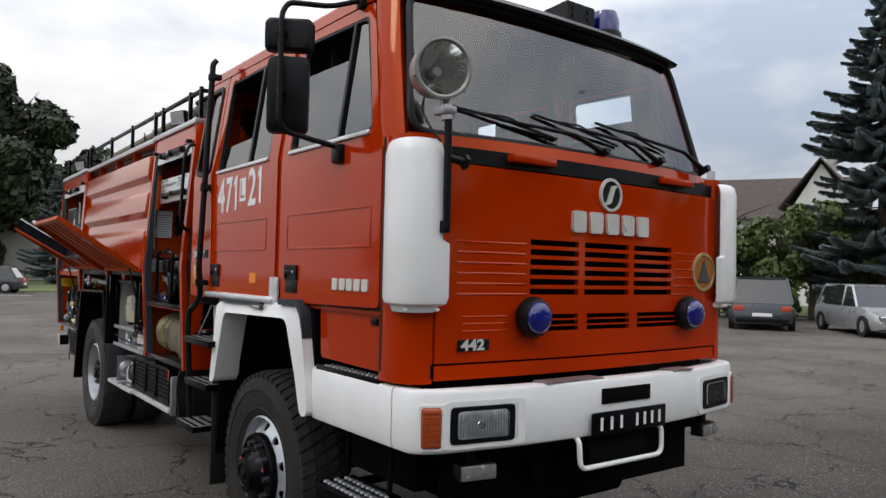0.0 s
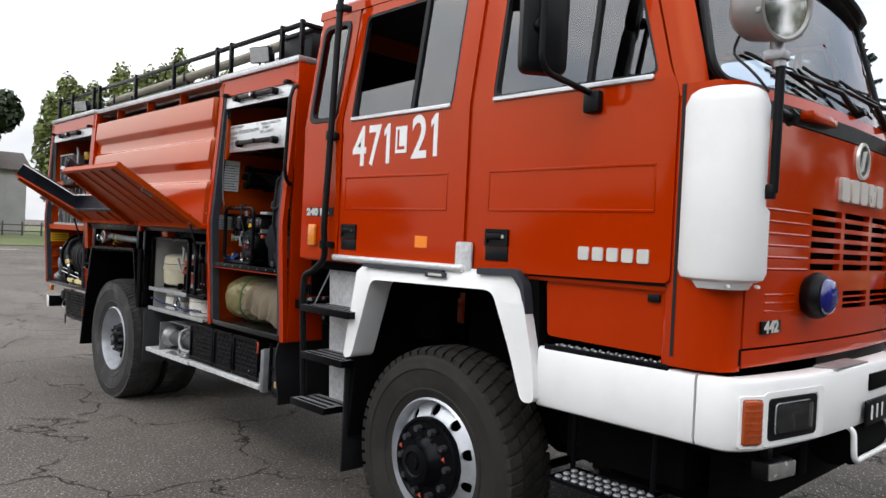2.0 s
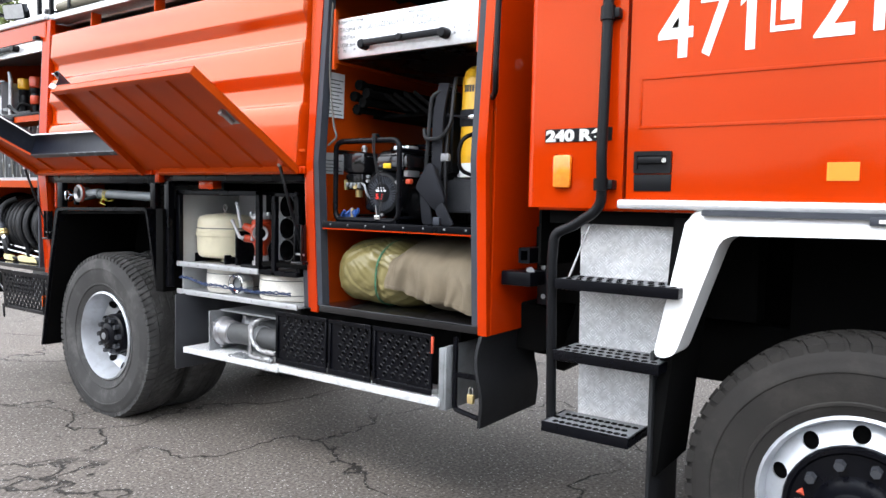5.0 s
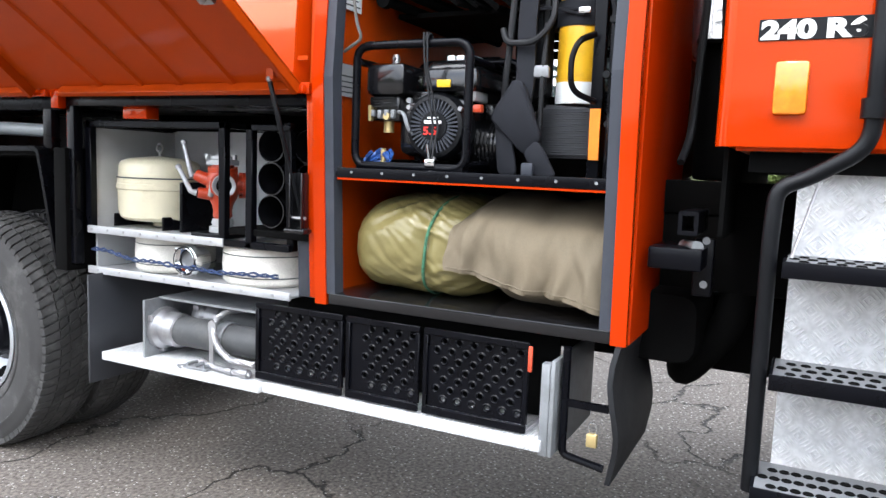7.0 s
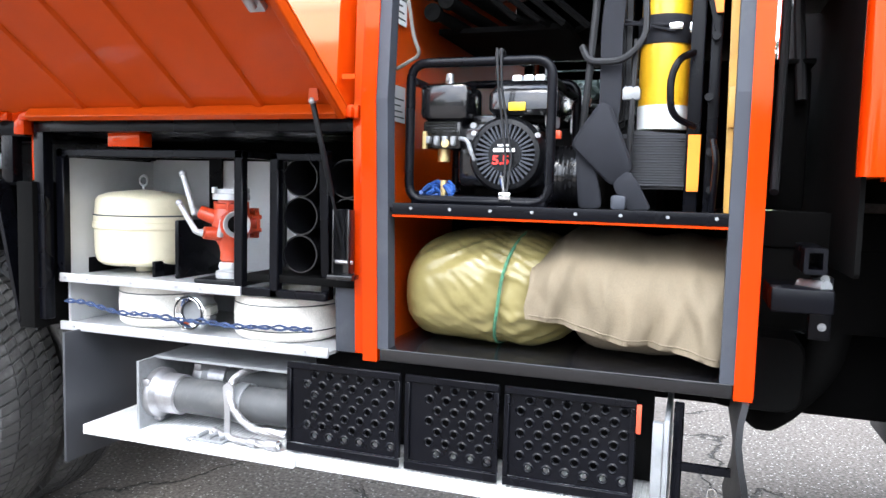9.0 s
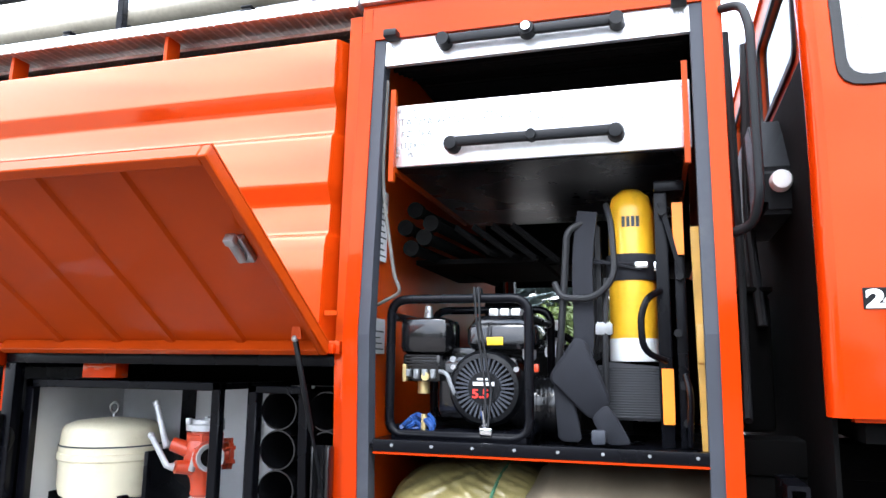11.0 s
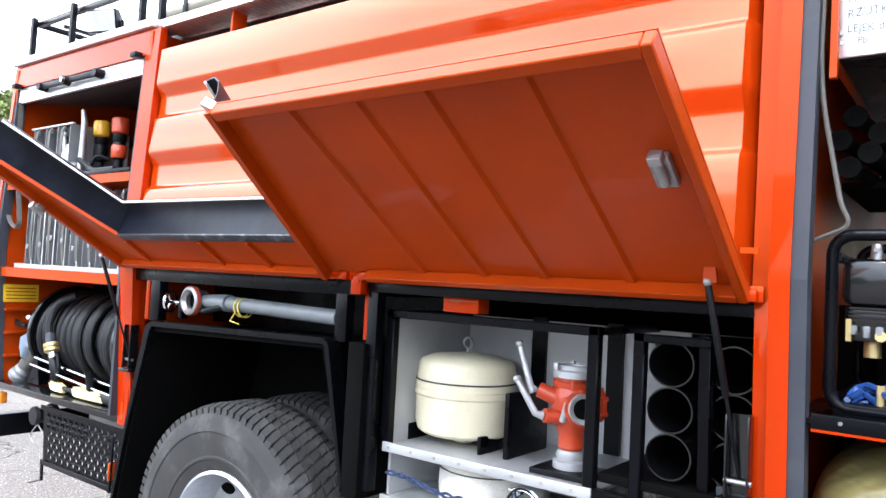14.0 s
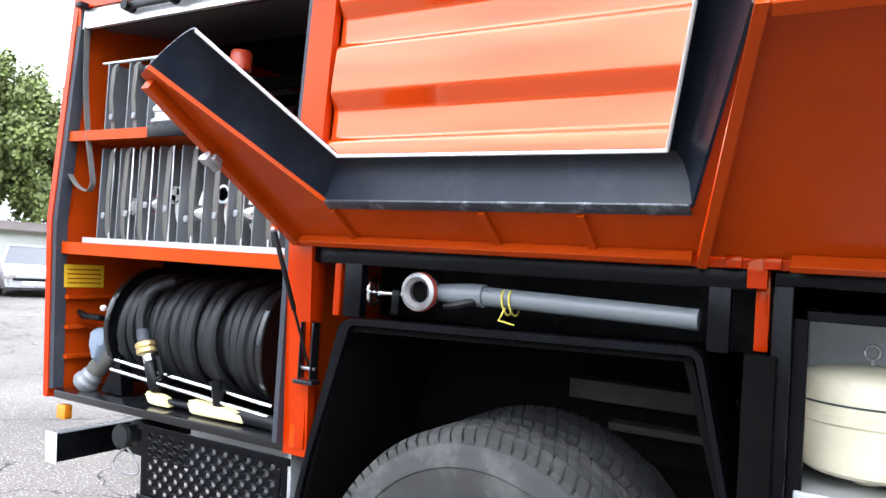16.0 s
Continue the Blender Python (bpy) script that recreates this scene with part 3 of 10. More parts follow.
# ---- the ground ----
def ground():
    m = material("old_asphalt", (0.088, 0.077, 0.067), rough=0.85, spec=0.2, var=0.38, scale=0.35, grain=0.8, grain_scale=55, bump=0.7, bump_scale=70, dirt=0.6, dirt_color=(0.040, 0.033, 0.027), dirt_scale=0.5)
    n, l = m.node_tree.nodes, m.node_tree.links
    p = n["Principled BSDF"]
    co = n.new("ShaderNodeTexCoord")
    wob = n.new("ShaderNodeTexNoise")
    wob.inputs["Scale"].default_value, wob.inputs["Detail"].default_value = 1.6, 6.0
    l.new(co.outputs["Object"], wob.inputs["Vector"])
    mixv = n.new("ShaderNodeVectorMath")
    mixv.operation = "MULTIPLY_ADD"
    mixv.inputs[1].default_value = (1.1, 1.1, 1.1)
    l.new(wob.outputs["Color"], mixv.inputs[0])
    l.new(co.outputs["Object"], mixv.inputs[2])
    vor = n.new("ShaderNodeTexVoronoi")
    vor.feature, vor.inputs["Scale"].default_value = "DISTANCE_TO_EDGE", 0.8
    l.new(mixv.outputs[0], vor.inputs["Vector"])
    crack = n.new("ShaderNodeMapRange")
    crack.inputs["From Min"].default_value, crack.inputs["From Max"].default_value = 0.003, 0.012
    l.new(vor.outputs["Distance"], crack.inputs["Value"])
    gate = n.new("ShaderNodeTexNoise")
    gate.inputs["Scale"].default_value, gate.inputs["Detail"].default_value = 0.9, 3.0
    l.new(co.outputs["Object"], gate.inputs["Vector"])
    gr = n.new("ShaderNodeMapRange")
    gr.inputs["From Min"].default_value, gr.inputs["From Max"].default_value = 0.50, 0.60
    l.new(gate.outputs["Fac"], gr.inputs["Value"])
    keep = maths(n, l, "MAXIMUM", crack.outputs["Result"], gr.outputs["Result"])
    old = p.inputs["Base Color"].links[0].from_socket
    mx = n.new("ShaderNodeMix")
    mx.data_type = "RGBA"
    mx.inputs["A"].default_value = (0.020, 0.018, 0.016, 1)
    l.new(keep, mx.inputs["Factor"])
    l.new(old, mx.inputs["B"])
    # asphalt goes from darker at low y to paler at high y, unevenly
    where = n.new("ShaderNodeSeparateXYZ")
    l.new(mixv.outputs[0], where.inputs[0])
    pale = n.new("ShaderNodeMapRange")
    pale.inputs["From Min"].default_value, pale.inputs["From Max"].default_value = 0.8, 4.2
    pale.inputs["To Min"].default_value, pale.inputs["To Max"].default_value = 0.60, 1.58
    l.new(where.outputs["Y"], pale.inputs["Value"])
    paled = n.new("ShaderNodeVectorMath")
    paled.operation = "SCALE"
    l.new(mx.outputs["Result"], paled.inputs[0])
    l.new(pale.outputs["Result"], paled.inputs["Scale"])
    # pale chips of stone
    chip = n.new("ShaderNodeTexVoronoi")
    chip.inputs["Scale"].default_value = 48.0
    l.new(co.outputs["Object"], chip.inputs["Vector"])
    cr = n.new("ShaderNodeMapRange")
    cr.inputs["From Min"].default_value, cr.inputs["From Max"].default_value = 0.30, 0.12
    l.new(chip.outputs["Distance"], cr.inputs["Value"])
    pick = maths(n, l, "GREATER_THAN", maths(n, l, "FRACT", maths(n, l, "MULTIPLY", chip.outputs["Color"], 7.3)), 0.45)
    mx2 = n.new("ShaderNodeMix")
    mx2.data_type = "RGBA"
    mx2.inputs["B"].default_value = (0.44, 0.42, 0.40, 1)
    l.new(maths(n, l, "MULTIPLY", maths(n, l, "MULTIPLY", cr.outputs["Result"], pick), 0.8), mx2.inputs["Factor"])
    l.new(paled.outputs["Vector"], mx2.inputs["A"])
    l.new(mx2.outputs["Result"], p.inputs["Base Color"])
    bump = n.new("ShaderNodeBump")
    bump.inputs["Strength"].default_value, bump.inputs["Distance"].default_value = 0.8, 0.02
    l.new(keep, bump.inputs["Height"])
    l.new(p.inputs["Normal"].links[0].from_socket, bump.inputs["Normal"])
    l.new(bump.outputs["Normal"], p.inputs["Normal"])
    bm = B()
    bmesh.ops.create_grid(bm, x_segments=60, y_segments=60, size=1.0)
    for v in bm.verts:
        v.co.x, v.co.y = (math.copysign(abs(c) ** 3.2 * 900, c) + (abs(c) * 20 if c > 0 else -abs(c) * 20) for c in v.co.xy)
    return tagged(part("ground", bm, m, None), "worn grey asphalt yard with cracks and stone chips", "ground", kind="structure")


ground()


# ---- the fire engine ----
truck = thing("fire_engine", (1.11, 3.8, 0), "red fire engine with white bumper and open lockers on asphalt", "fire engine")


def wheel(y, x_out, dual, front, far):
    """A wheel whose outer wall is at x_out; built for the near side."""
    r, w = 0.512 if front else 0.53, 0.30
    rubber = "tyre" if front else "tyre_dusty"
    def turn(bm):
        for v in bm.verts:
            if v.co.z < 0.001:
                v.co.z = 0.001  # the load presses the tyre flat on the ground
        return flip(bm) if far else bm
    bm = B()
    prof = [(0.29, 0.06), (0.30, 0.035), (0.33, 0.018), (0.340, 0.0155), (0.343, 0.010), (0.352, 0.009), (0.356, 0.013), (0.40, 0.004), (0.448, 0.0012), (0.451, -0.003), (0.462, -0.003), (0.466, 0.0), (0.49, 0.003), (0.515, 0.012), (0.538, 0.035), (0.548, 0.06), (0.552, w / 2), (0.548, w - 0.06), (0.538, w - 0.035), (0.515, w - 0.012), (0.46, w), (0.38, w - 0.01), (0.30, w - 0.04), (0.29, w - 0.06)]
    lathe(bm, prof, (x_out, y, r), seg=72, closed=True)
    tyre = part("wheel", turn(bm), rubber, truck, "black truck wheel with worn block tread")
    if dual:
        bm = B()
        lathe(bm, [(a, b + 0.34) for a, b in prof], (x_out, y, r), seg=48, closed=True)
        part("inner_tyre", turn(bm), rubber, tyre)
    bm = B()
    nblk = 54 if front else 84
    for layer in ((0.0, 0.34) if dual else (0.0,)):
        for i in range(nblk):
            t0 = 2 * math.pi * i / nblk
            cols = ((0.012, 0.075, 0.0), (0.085, 0.145, 0.5), (0.155, 0.215, 0.0), (0.225, 0.288, 0.5)) if front else ((0.012, 0.07, 0.0), (0.078, 0.118, 0.5), (0.126, 0.174, 0.0), (0.182, 0.222, 0.5), (0.23, 0.288, 0.0))
            for a, b, ph in cols:
                t = t0 + ph * 2 * math.pi / nblk
                d = 2 * math.pi / nblk * (0.36 if front else 0.37)
                edge = a < 0.02 or b > 0.28
                ri = 0.535 if edge else 0.546
                pts = []
                for rr in (ri - 0.02, 0.558 if front else 0.556):
                    for tt, sk in ((t - d, 0.0), (t + d, 0.0)):
                        for xx in (a, b):
                            q = rr - (0.016 if edge and rr > 0.552 and (xx < 0.02 or xx > 0.28) else 0.0)
                            tw = tt + (0.02 if xx == a else -0.02)
                            pts.append(Vector((x_out + layer + xx, y + q * math.cos(tw), r + q * math.sin(tw))))
                vs = [bm.verts.new(p) for p in pts]
                for q in ((4, 5, 7, 6), (0, 1, 5, 4), (2, 6, 7, 3), (0, 4, 6, 2), (1, 3, 7, 5)):
                    bm.faces.new([vs[k] for k in q])
    tagged(part("tread", turn(bm), rubber, tyre, smooth=False), kind="stuff")
    bm = B()
    if front:
        lathe(bm, [(0.300, 0.055), (0.307, 0.03), (0.297, 0.022), (0.289, 0.04), (0.281, 0.075)], (x_out, y, r), seg=48)
        face, back = plate(B(), circle(y, r, 0.282, 40), [circle(y + 0.246 * math.cos(t), r + 0.246 * math.sin(t), 0.027, 14) for t in (2 * math.pi * (i + 0.5) / 10 for i in range(10))], "x", x_out + 0.02, 0.012, fn=lambda p: Vector((p.x + 0.8 * max(0.0, (p.yz - Vector((y, r))).length - 0.216), p.y, p.z))), None
        me = bpy.data.meshes.new("tmp")
        face.to_mesh(me)
        face.free()
        bm.from_mesh(me)
        bpy.data.meshes.remove(me)
    else:
        lathe(bm, [(0.292, 0.055), (0.298, 0.028), (0.285, 0.02), (0.277, 0.04), (0.268, 0.09), (0.255, 0.12), (0.245, 0.155), (0.20, 0.185), (0.0, 0.19)], (x_out, y, r), seg=48)
    if front:
        # dark disc behind the rim puts the shade into its holes
        back = B()
        lathe(back, [(0.0, 0.085), (0.275, 0.085)], (x_out, y, r), seg=32)
        part("rim_dark_disc", turn(back), "under", tyre, "dark disc that blacks out the rim holes")
    part("rim", turn(bm), "rim", tyre, "silver painted wheel rim with round holes" if front else "silver dished wheel rim")
    bm = B()
    if front:
        lathe(bm, [(0.214, 0.05), (0.217, -0.006), (0.212, -0.016), (0.200, -0.016), (0.192, -0.006), (0.125, -0.012), (0.112, -0.034), (0.098, -0.046), (0.09, -0.082), (0.062, -0.090), (0.056, -0.082), (0.030, -0.082), (0.026, -0.094), (0.0, -0.094)], (x_out, y, r), seg=32)
    else:
        lathe(bm, [(0.165, 0.19), (0.163, 0.172), (0.142, 0.168), (0.138, 0.085), (0.128, 0.075), (0.088, 0.07), (0.082, 0.045), (0.055, 0.035), (0.05, 0.022), (0.0, 0.02)], (x_out, y, r), seg=28)
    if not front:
        # black discs on the dish stand in for shaded hand holes
        hole = shared("rim_hole_disc", cyl(B(), (0, 0, 0), (0.006 if not far else -0.006, 0, 0), 0.030, 0.030, 14), "under")
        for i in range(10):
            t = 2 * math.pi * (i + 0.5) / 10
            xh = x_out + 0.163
            piece("rim_hole_disc", hole, tyre, Matrix.Translation((W - xh if far else xh, y + 0.2235 * math.cos(t), r + 0.2235 * math.sin(t))) @ Matrix.Rotation(t, 4, "X") @ Matrix.Rotation(0.59 if not far else -0.59, 4, "Z"))
    part("hub", turn(bm), "black", tyre, "black hub with wheel nuts")
    rn, xn = (0.162, x_out - 0.006) if front else (0.108, x_out + 0.075)
    nut = shared("wheel_nut", cyl(B(), (0, 0, 0), (-0.034 if not far else 0.034, 0, 0), 0.019, 0.016, 6), "case_grey")
    for i in range(10):
        t = 2 * math.pi * i / 10
        piece("wheel_nut", nut, tyre, Matrix.Translation((W - xn if far else xn, y + rn * math.cos(t), r + rn * math.sin(t))))
    if not front:
        bm = B()
        lathe(bm, [(0.0, 0.016), (0.022, 0.017), (0.024, 0.022)], (x_out, y, r), seg=16)
        part("hub_cap", turn(bm), "cast_grey", tyre, "grey hub cap")
    if front and not far:
        bm = B()
        for i in (1, 4, 7):
            t = 2 * math.pi * i / 10 + 2.2
            c = (y + 0.162 * math.cos(t), r + 0.162 * math.sin(t))
            cyl(bm, (x_out - 0.0405, *c), (x_out - 0.046, *c), 0.016, 0.0, 3)
        each("nut_marker", bm, "red_dull", tyre, "small red wheel nut marker")


for far in (False, True):
    wheel(1.532, 0.03, False, True, far)
    wheel(5.94, 0.05, True, False, far)


# cab: doors, pillars, roof
lay = cab_plan


def merge_in(bm, other):
    me = bpy.data.meshes.new("tmp")
    other.to_mesh(me)
    other.free()
    bm.from_mesh(me)
    bpy.data.meshes.remove(me)
    return bm


FD = soft([(1.243, 1.515), (0.262, 1.53), (0.262, 2.24), (0.30, 2.30), (0.50, 2.89), (1.243, 2.91)], 0.03)
FDW = soft([(1.18, 2.285), (0.345, 2.285), (0.535, 2.835), (1.18, 2.855)], 0.035)
RD = soft([(2.315, 1.505), (1.322, 1.51), (1.322, 2.91), (2.315, 2.905)], 0.03)
RDW = soft([(2.25, 2.275), (1.438, 2.275), (1.438, 2.86), (2.25, 2.855)], 0.035)
QW = soft([(2.64, 2.31), (2.415, 2.31), (2.415, 2.84), (2.64, 2.835)], 0.05)


def cab_side(far):
    def s(bm):
        return flip(bm) if far else bm
    # panel behind the doors, with the quarter window
    bm = B()
    plate(bm, soft([(2.70, 1.50), (2.34, 1.50), (2.329, 1.52), (2.329, 2.93), (2.70, 2.93)], 0.004), [QW], "x", 0.0, 0.04, lean)
    cab_panel = part("cab_side_panel", s(bm), "red", truck)
    bm = B()
    prof = [(0.0, 2.698), (0.003, 2.712), (0.012, 2.724), (0.026, 2.73), (0.07, 2.73), (0.07, 2.725), (0.03, 2.724), (0.016, 2.715), (0.008, 2.698)]
    rings(bm, [[lean(Vector((x, y, z))) for x, y in prof] for z in (1.50, 2.27, 2.93)])
    part("cab_corner", s(bm), "red", cab_panel, "rounded rear corner of the cab")
    bm = B()
    plate(bm, [(1.32, 1.48), (1.247, 1.48), (1.247, 2.93), (1.32, 2.93)], (), "x", 0.012, 0.04, lean)
    part("door_pillar", s(bm), "red", truck)
    bm = B()
    plate(bm, [(2.735, 2.912), (0.49, 2.90), (0.47, 2.96), (2.735, 2.965)], (), "x", -0.005, 0.05, lean)
    part("roof_gutter", s(bm), "red", truck)
    bm = B()
    plate(bm, [(2.68, 1.49), (0.22, 1.50), (0.22, 1.515), (2.68, 1.505)], (), "x", 0.02, 0.04)
    part("door_sill", s(bm), "red", truck)
    bm = B()
    plate(bm, soft([(2.665, 2.285), (2.39, 2.285), (2.39, 2.865), (2.665, 2.86)], 0.06), [QW], "x", -0.008, 0.02, lean)
    part("window_seal", s(bm), "rubber", cab_panel, "black rubber window seal")
    bm = B()
    plate(bm, QW, (), "x", 0.012, 0.005, lean)
    g = part("window_pane", s(bm), "glass", cab_panel, "small side window pane")
    g.visible_shadow = False
    # dark door gaps
    bm = B()
    plate(bm, [(2.335, 1.49), (0.24, 1.50), (0.24, 2.3), (0.46, 2.92), (2.335, 2.92)], [[(y + (0.028 if y > c else -0.028), z + (0.02 if z > 2.5 else -0.02)) for y, z in w] for w, c in ((FDW, 0.8), (RDW, 1.84))], "x", 0.034, 0.01, lean)
    part("door_seal", s(bm), "rubber", cab_panel, "black rubber door seal")
    for name, out, win, lab in (("front_door", FD, FDW, "red front cab door with raised panel lines"), ("rear_door", RD, RDW, "red rear cab door with white unit number")):
        bm = B()
        plate(bm, out, [win], "x", 0.0, 0.03, lean)
        y0, y1 = (0.335, 1.18) if name == "front_door" else (1.445, 2.275)
        # pressed lines
        for z, h in ((1.79, 0.006), (1.963, 0.006)):
            box(bm, -0.0035, 0.004, y0, y1, z - h, z + h, 0.002, seg=1)
        box(bm, -0.003, 0.004, y1 - 0.01, y1, 1.79, 1.963, 0.0015, seg=1)
        box(bm, -0.003, 0.004, y0, y0 + 0.01, 1.79, 1.963, 0.0015, seg=1)
        door = part(name, s(bm), "red", truck, lab)
        # window frame and trim
        cy = sum(p[0] for p in win) / len(win)
        bm = B()
        inner = [(y + (-0.014 if y > cy else 0.014), z + (-0.014 if z > 2.55 else 0.012)) for y, z in win]
        plate(bm, win, [inner], "x", 0.002, 0.024, lean)
        part("window_seal", s(bm), "rubber", door, "black rubber window seal")
        bm = B()
        ya, yb = min(p[0] for p in win), max(p[0] for p in win)
        box(bm, -0.012, 0.004, ya + 0.01, yb - 0.01, 2.268, 2.288, 0.004, seg=1)
        part("trim_strip", s(bm), "alu", door, "bright metal strip below the window")
        bm = B()
        if name == "front_door":
            plate(bm, [(y if y < 0.66 else 0.66, z) for y, z in inner], (), "x", 0.014, 0.004, lean)
        else:
            plate(bm, [(1.745, 2.28), (1.45, 2.28), (1.45, 2.85), (1.745, 2.85)], (), "x", 0.012, 0.004, lean)
        g = part("window_pane", s(bm), "glass", door, "fixed window pane")
        g.visible_shadow = False
        bm = B()
        if name == "front_door":
            plate(bm, [(1.195, 2.28), (0.66, 2.28), (0.66, 2.665), (1.195, 2.675)], (), "x", 0.019, 0.004, lean)
        else:
            plate(bm, [(2.236, 2.28), (1.722, 2.28), (1.722, 2.447), (2.236, 2.43)], (), "x", 0.02, 0.004, lean)
        g = part("window_pane", s(bm), "glass", door, "window pane wound part of the way down")
        g.visible_shadow = False
        bm = B()
        if name == "rear_door":
            plate(bm, [(1.750, 2.275), (1.722, 2.275), (1.722, 2.86), (1.750, 2.86)], (), "x", 0.0, 0.03, lean)
        else:
            plate(bm, [(0.672, 2.28), (0.65, 2.28), (0.65, 2.85), (0.672, 2.85)], (), "x", 0.0, 0.03, lean)
        part("window_divider", s(bm), "plastic", door, "black upright in the window")
        # handle: a recessed grip over a flat plate
        hy = 1.175 if name == "front_door" else 2.285
        bm = B()
        plate(bm, rect(hy - 0.135, hy, 1.628, 1.706, 0.006, 2), [rect(hy - 0.12, hy - 0.012, 1.641, 1.690)], "x", -0.012, 0.014)
        box(bm, -0.004, 0.002, hy - 0.125, hy - 0.008, 1.634, 1.698)
        box(bm, -0.018, -0.004, hy - 0.105, hy - 0.014, 1.662, 1.686, 0.004)
        box(bm, -0.005, 0.002, hy - 0.135, hy, 1.566, 1.624, 0.002)
        handle = part("door_handle", s(bm), "plastic", door, "black recessed door handle")
        bm = B()
        cyl(bm, (-0.005, hy - 0.112, 1.672), (-0.019, hy - 0.112, 1.672), 0.009, seg=10)
        part("door_lock", s(bm), "chrome", door, "small chrome lock")
    return cab_panel


for far in (False, True):
    cab_side(far)

# roof
bm = B()
loops = []
for z, ins in ((2.93, -0.005), (2.965, 0.0), (2.995, 0.03), (3.015, 0.09), (3.03, 0.3)):
    x0 = 0.10 + ins
    y0, y1 = 0.34 + ins, 2.71 - ins * 0.5
    loops.append([Vector((p[0], p[1] + (0.06 * ((p[0] - 1.11) / 1.0) ** 2 if p[1] < 1 else 0.0), z)) for p in rect(x0, W - x0, y0, y1, 0.14, 6)])
rings(bm, loops)
part("cab_roof", bm, "red", truck, "red cab roof with rounded edges")
# rear wall with two openings, floor and lining
bm = B()
plate(bm, [(0.06, 1.50), (W - 0.06, 1.50), (W - 0.06, 2.30), (W - 0.16, 2.93), (0.16, 2.93), (0.06, 2.30)], [rect(0.30, 1.00, 2.50, 2.80, 0.05), rect(1.22, 1.92, 2.50, 2.80, 0.05)], "y", 2.66, 0.04)
part("cab_back_wall", bm, "red_inside", truck)
for x0, x1 in ((0.30, 1.00), (1.22, 1.92)):
    bm = B()
    plate(bm, rect(x0 - 0.02, x1 + 0.02, 2.48, 2.82, 0.06), [rect(x0, x1, 2.50, 2.80, 0.05)], "y", 2.698, 0.012)
    seal_ = part("rear_window_seal", bm, "rubber", truck, "black rubber window seal")
    bm = B()
    plate(bm, rect(x0 - 0.01, x1 + 0.01, 2.49, 2.81, 0.05), (), "y", 2.688, 0.004)
    part("window_pane", bm, "glass", seal_, "rear window pane of the cab").visible_shadow = False
bm = B()
plate(bm, rect(0.09, W - 0.09, 1.26, 2.43, 0.02), (), "y", 2.702, 0.012)
part("back_cover", bm, "under", truck, "black cover on the cab's back wall")
bm = B()
box(bm, 0.06, W - 0.06, 0.12, 2.65, 1.44, 1.49)
part("cab_floor", bm, "under", truck, "dark cab floor")
bm = B()
box(bm, 0.14, W - 0.14, 0.5, 2.65, 2.90, 2.915)
part("cab_lining", bm, "headliner", truck, "pale roof lining")
bm = B()
hull(bm, [(0.08, 0.2, 1.5), (W - 0.08, 0.2, 1.5), (0.08, 0.18, 2.24), (W - 0.08, 0.18, 2.24), (0.08, 0.52, 1.5), (W - 0.08, 0.52, 1.5), (0.08, 0.46, 2.22), (W - 0.08, 0.46, 2.22)])
for x in (1.6,):
    box(bm, x - 0.25, x + 0.25, 0.34, 0.52, 2.2, 2.3, 0.03)
part("dashboard", bm, "plastic", truck, "black dashboard")
bm = B()
t0 = [(Vector((1.66, 0.58, 2.30)) + Vector((0.21 * math.cos(a), 0.12 * math.sin(a), 0.17 * math.sin(a)))) for a in (2 * math.pi * i / 24 for i in range(24))]
tube(bm, t0, 0.014, 8, closed=True)
tube(bm, [t0[2], (1.66, 0.56, 2.27), t0[10]], 0.012)
tube(bm, [(1.66, 0.56, 2.27), (1.66, 0.42, 2.05)], 0.03)
part("steering_wheel", bm, "plastic", truck, "black steering wheel")
for x in (0.5, 1.66):
    bm = B()
    box(bm, x - 0.24, x + 0.24, 0.85, 1.33, 1.5, 2.0, 0.05)
    box(bm, x - 0.23, x + 0.23, 1.22, 1.36, 1.95, 2.52, 0.06)
    box(bm, x - 0.13, x + 0.13, 1.25, 1.34, 2.52, 2.70, 0.04)
    part("cab_seat", bm, "seat", truck, "dark upholstered cab seat")
bm = B()
box(bm, 0.2, W - 0.2, 2.05, 2.5, 1.5, 1.95, 0.05)
box(bm, 0.2, W - 0.2, 2.42, 2.55, 1.9, 2.5, 0.05)
part("rear_bench", bm, "seat", truck, "dark upholstered rear bench")

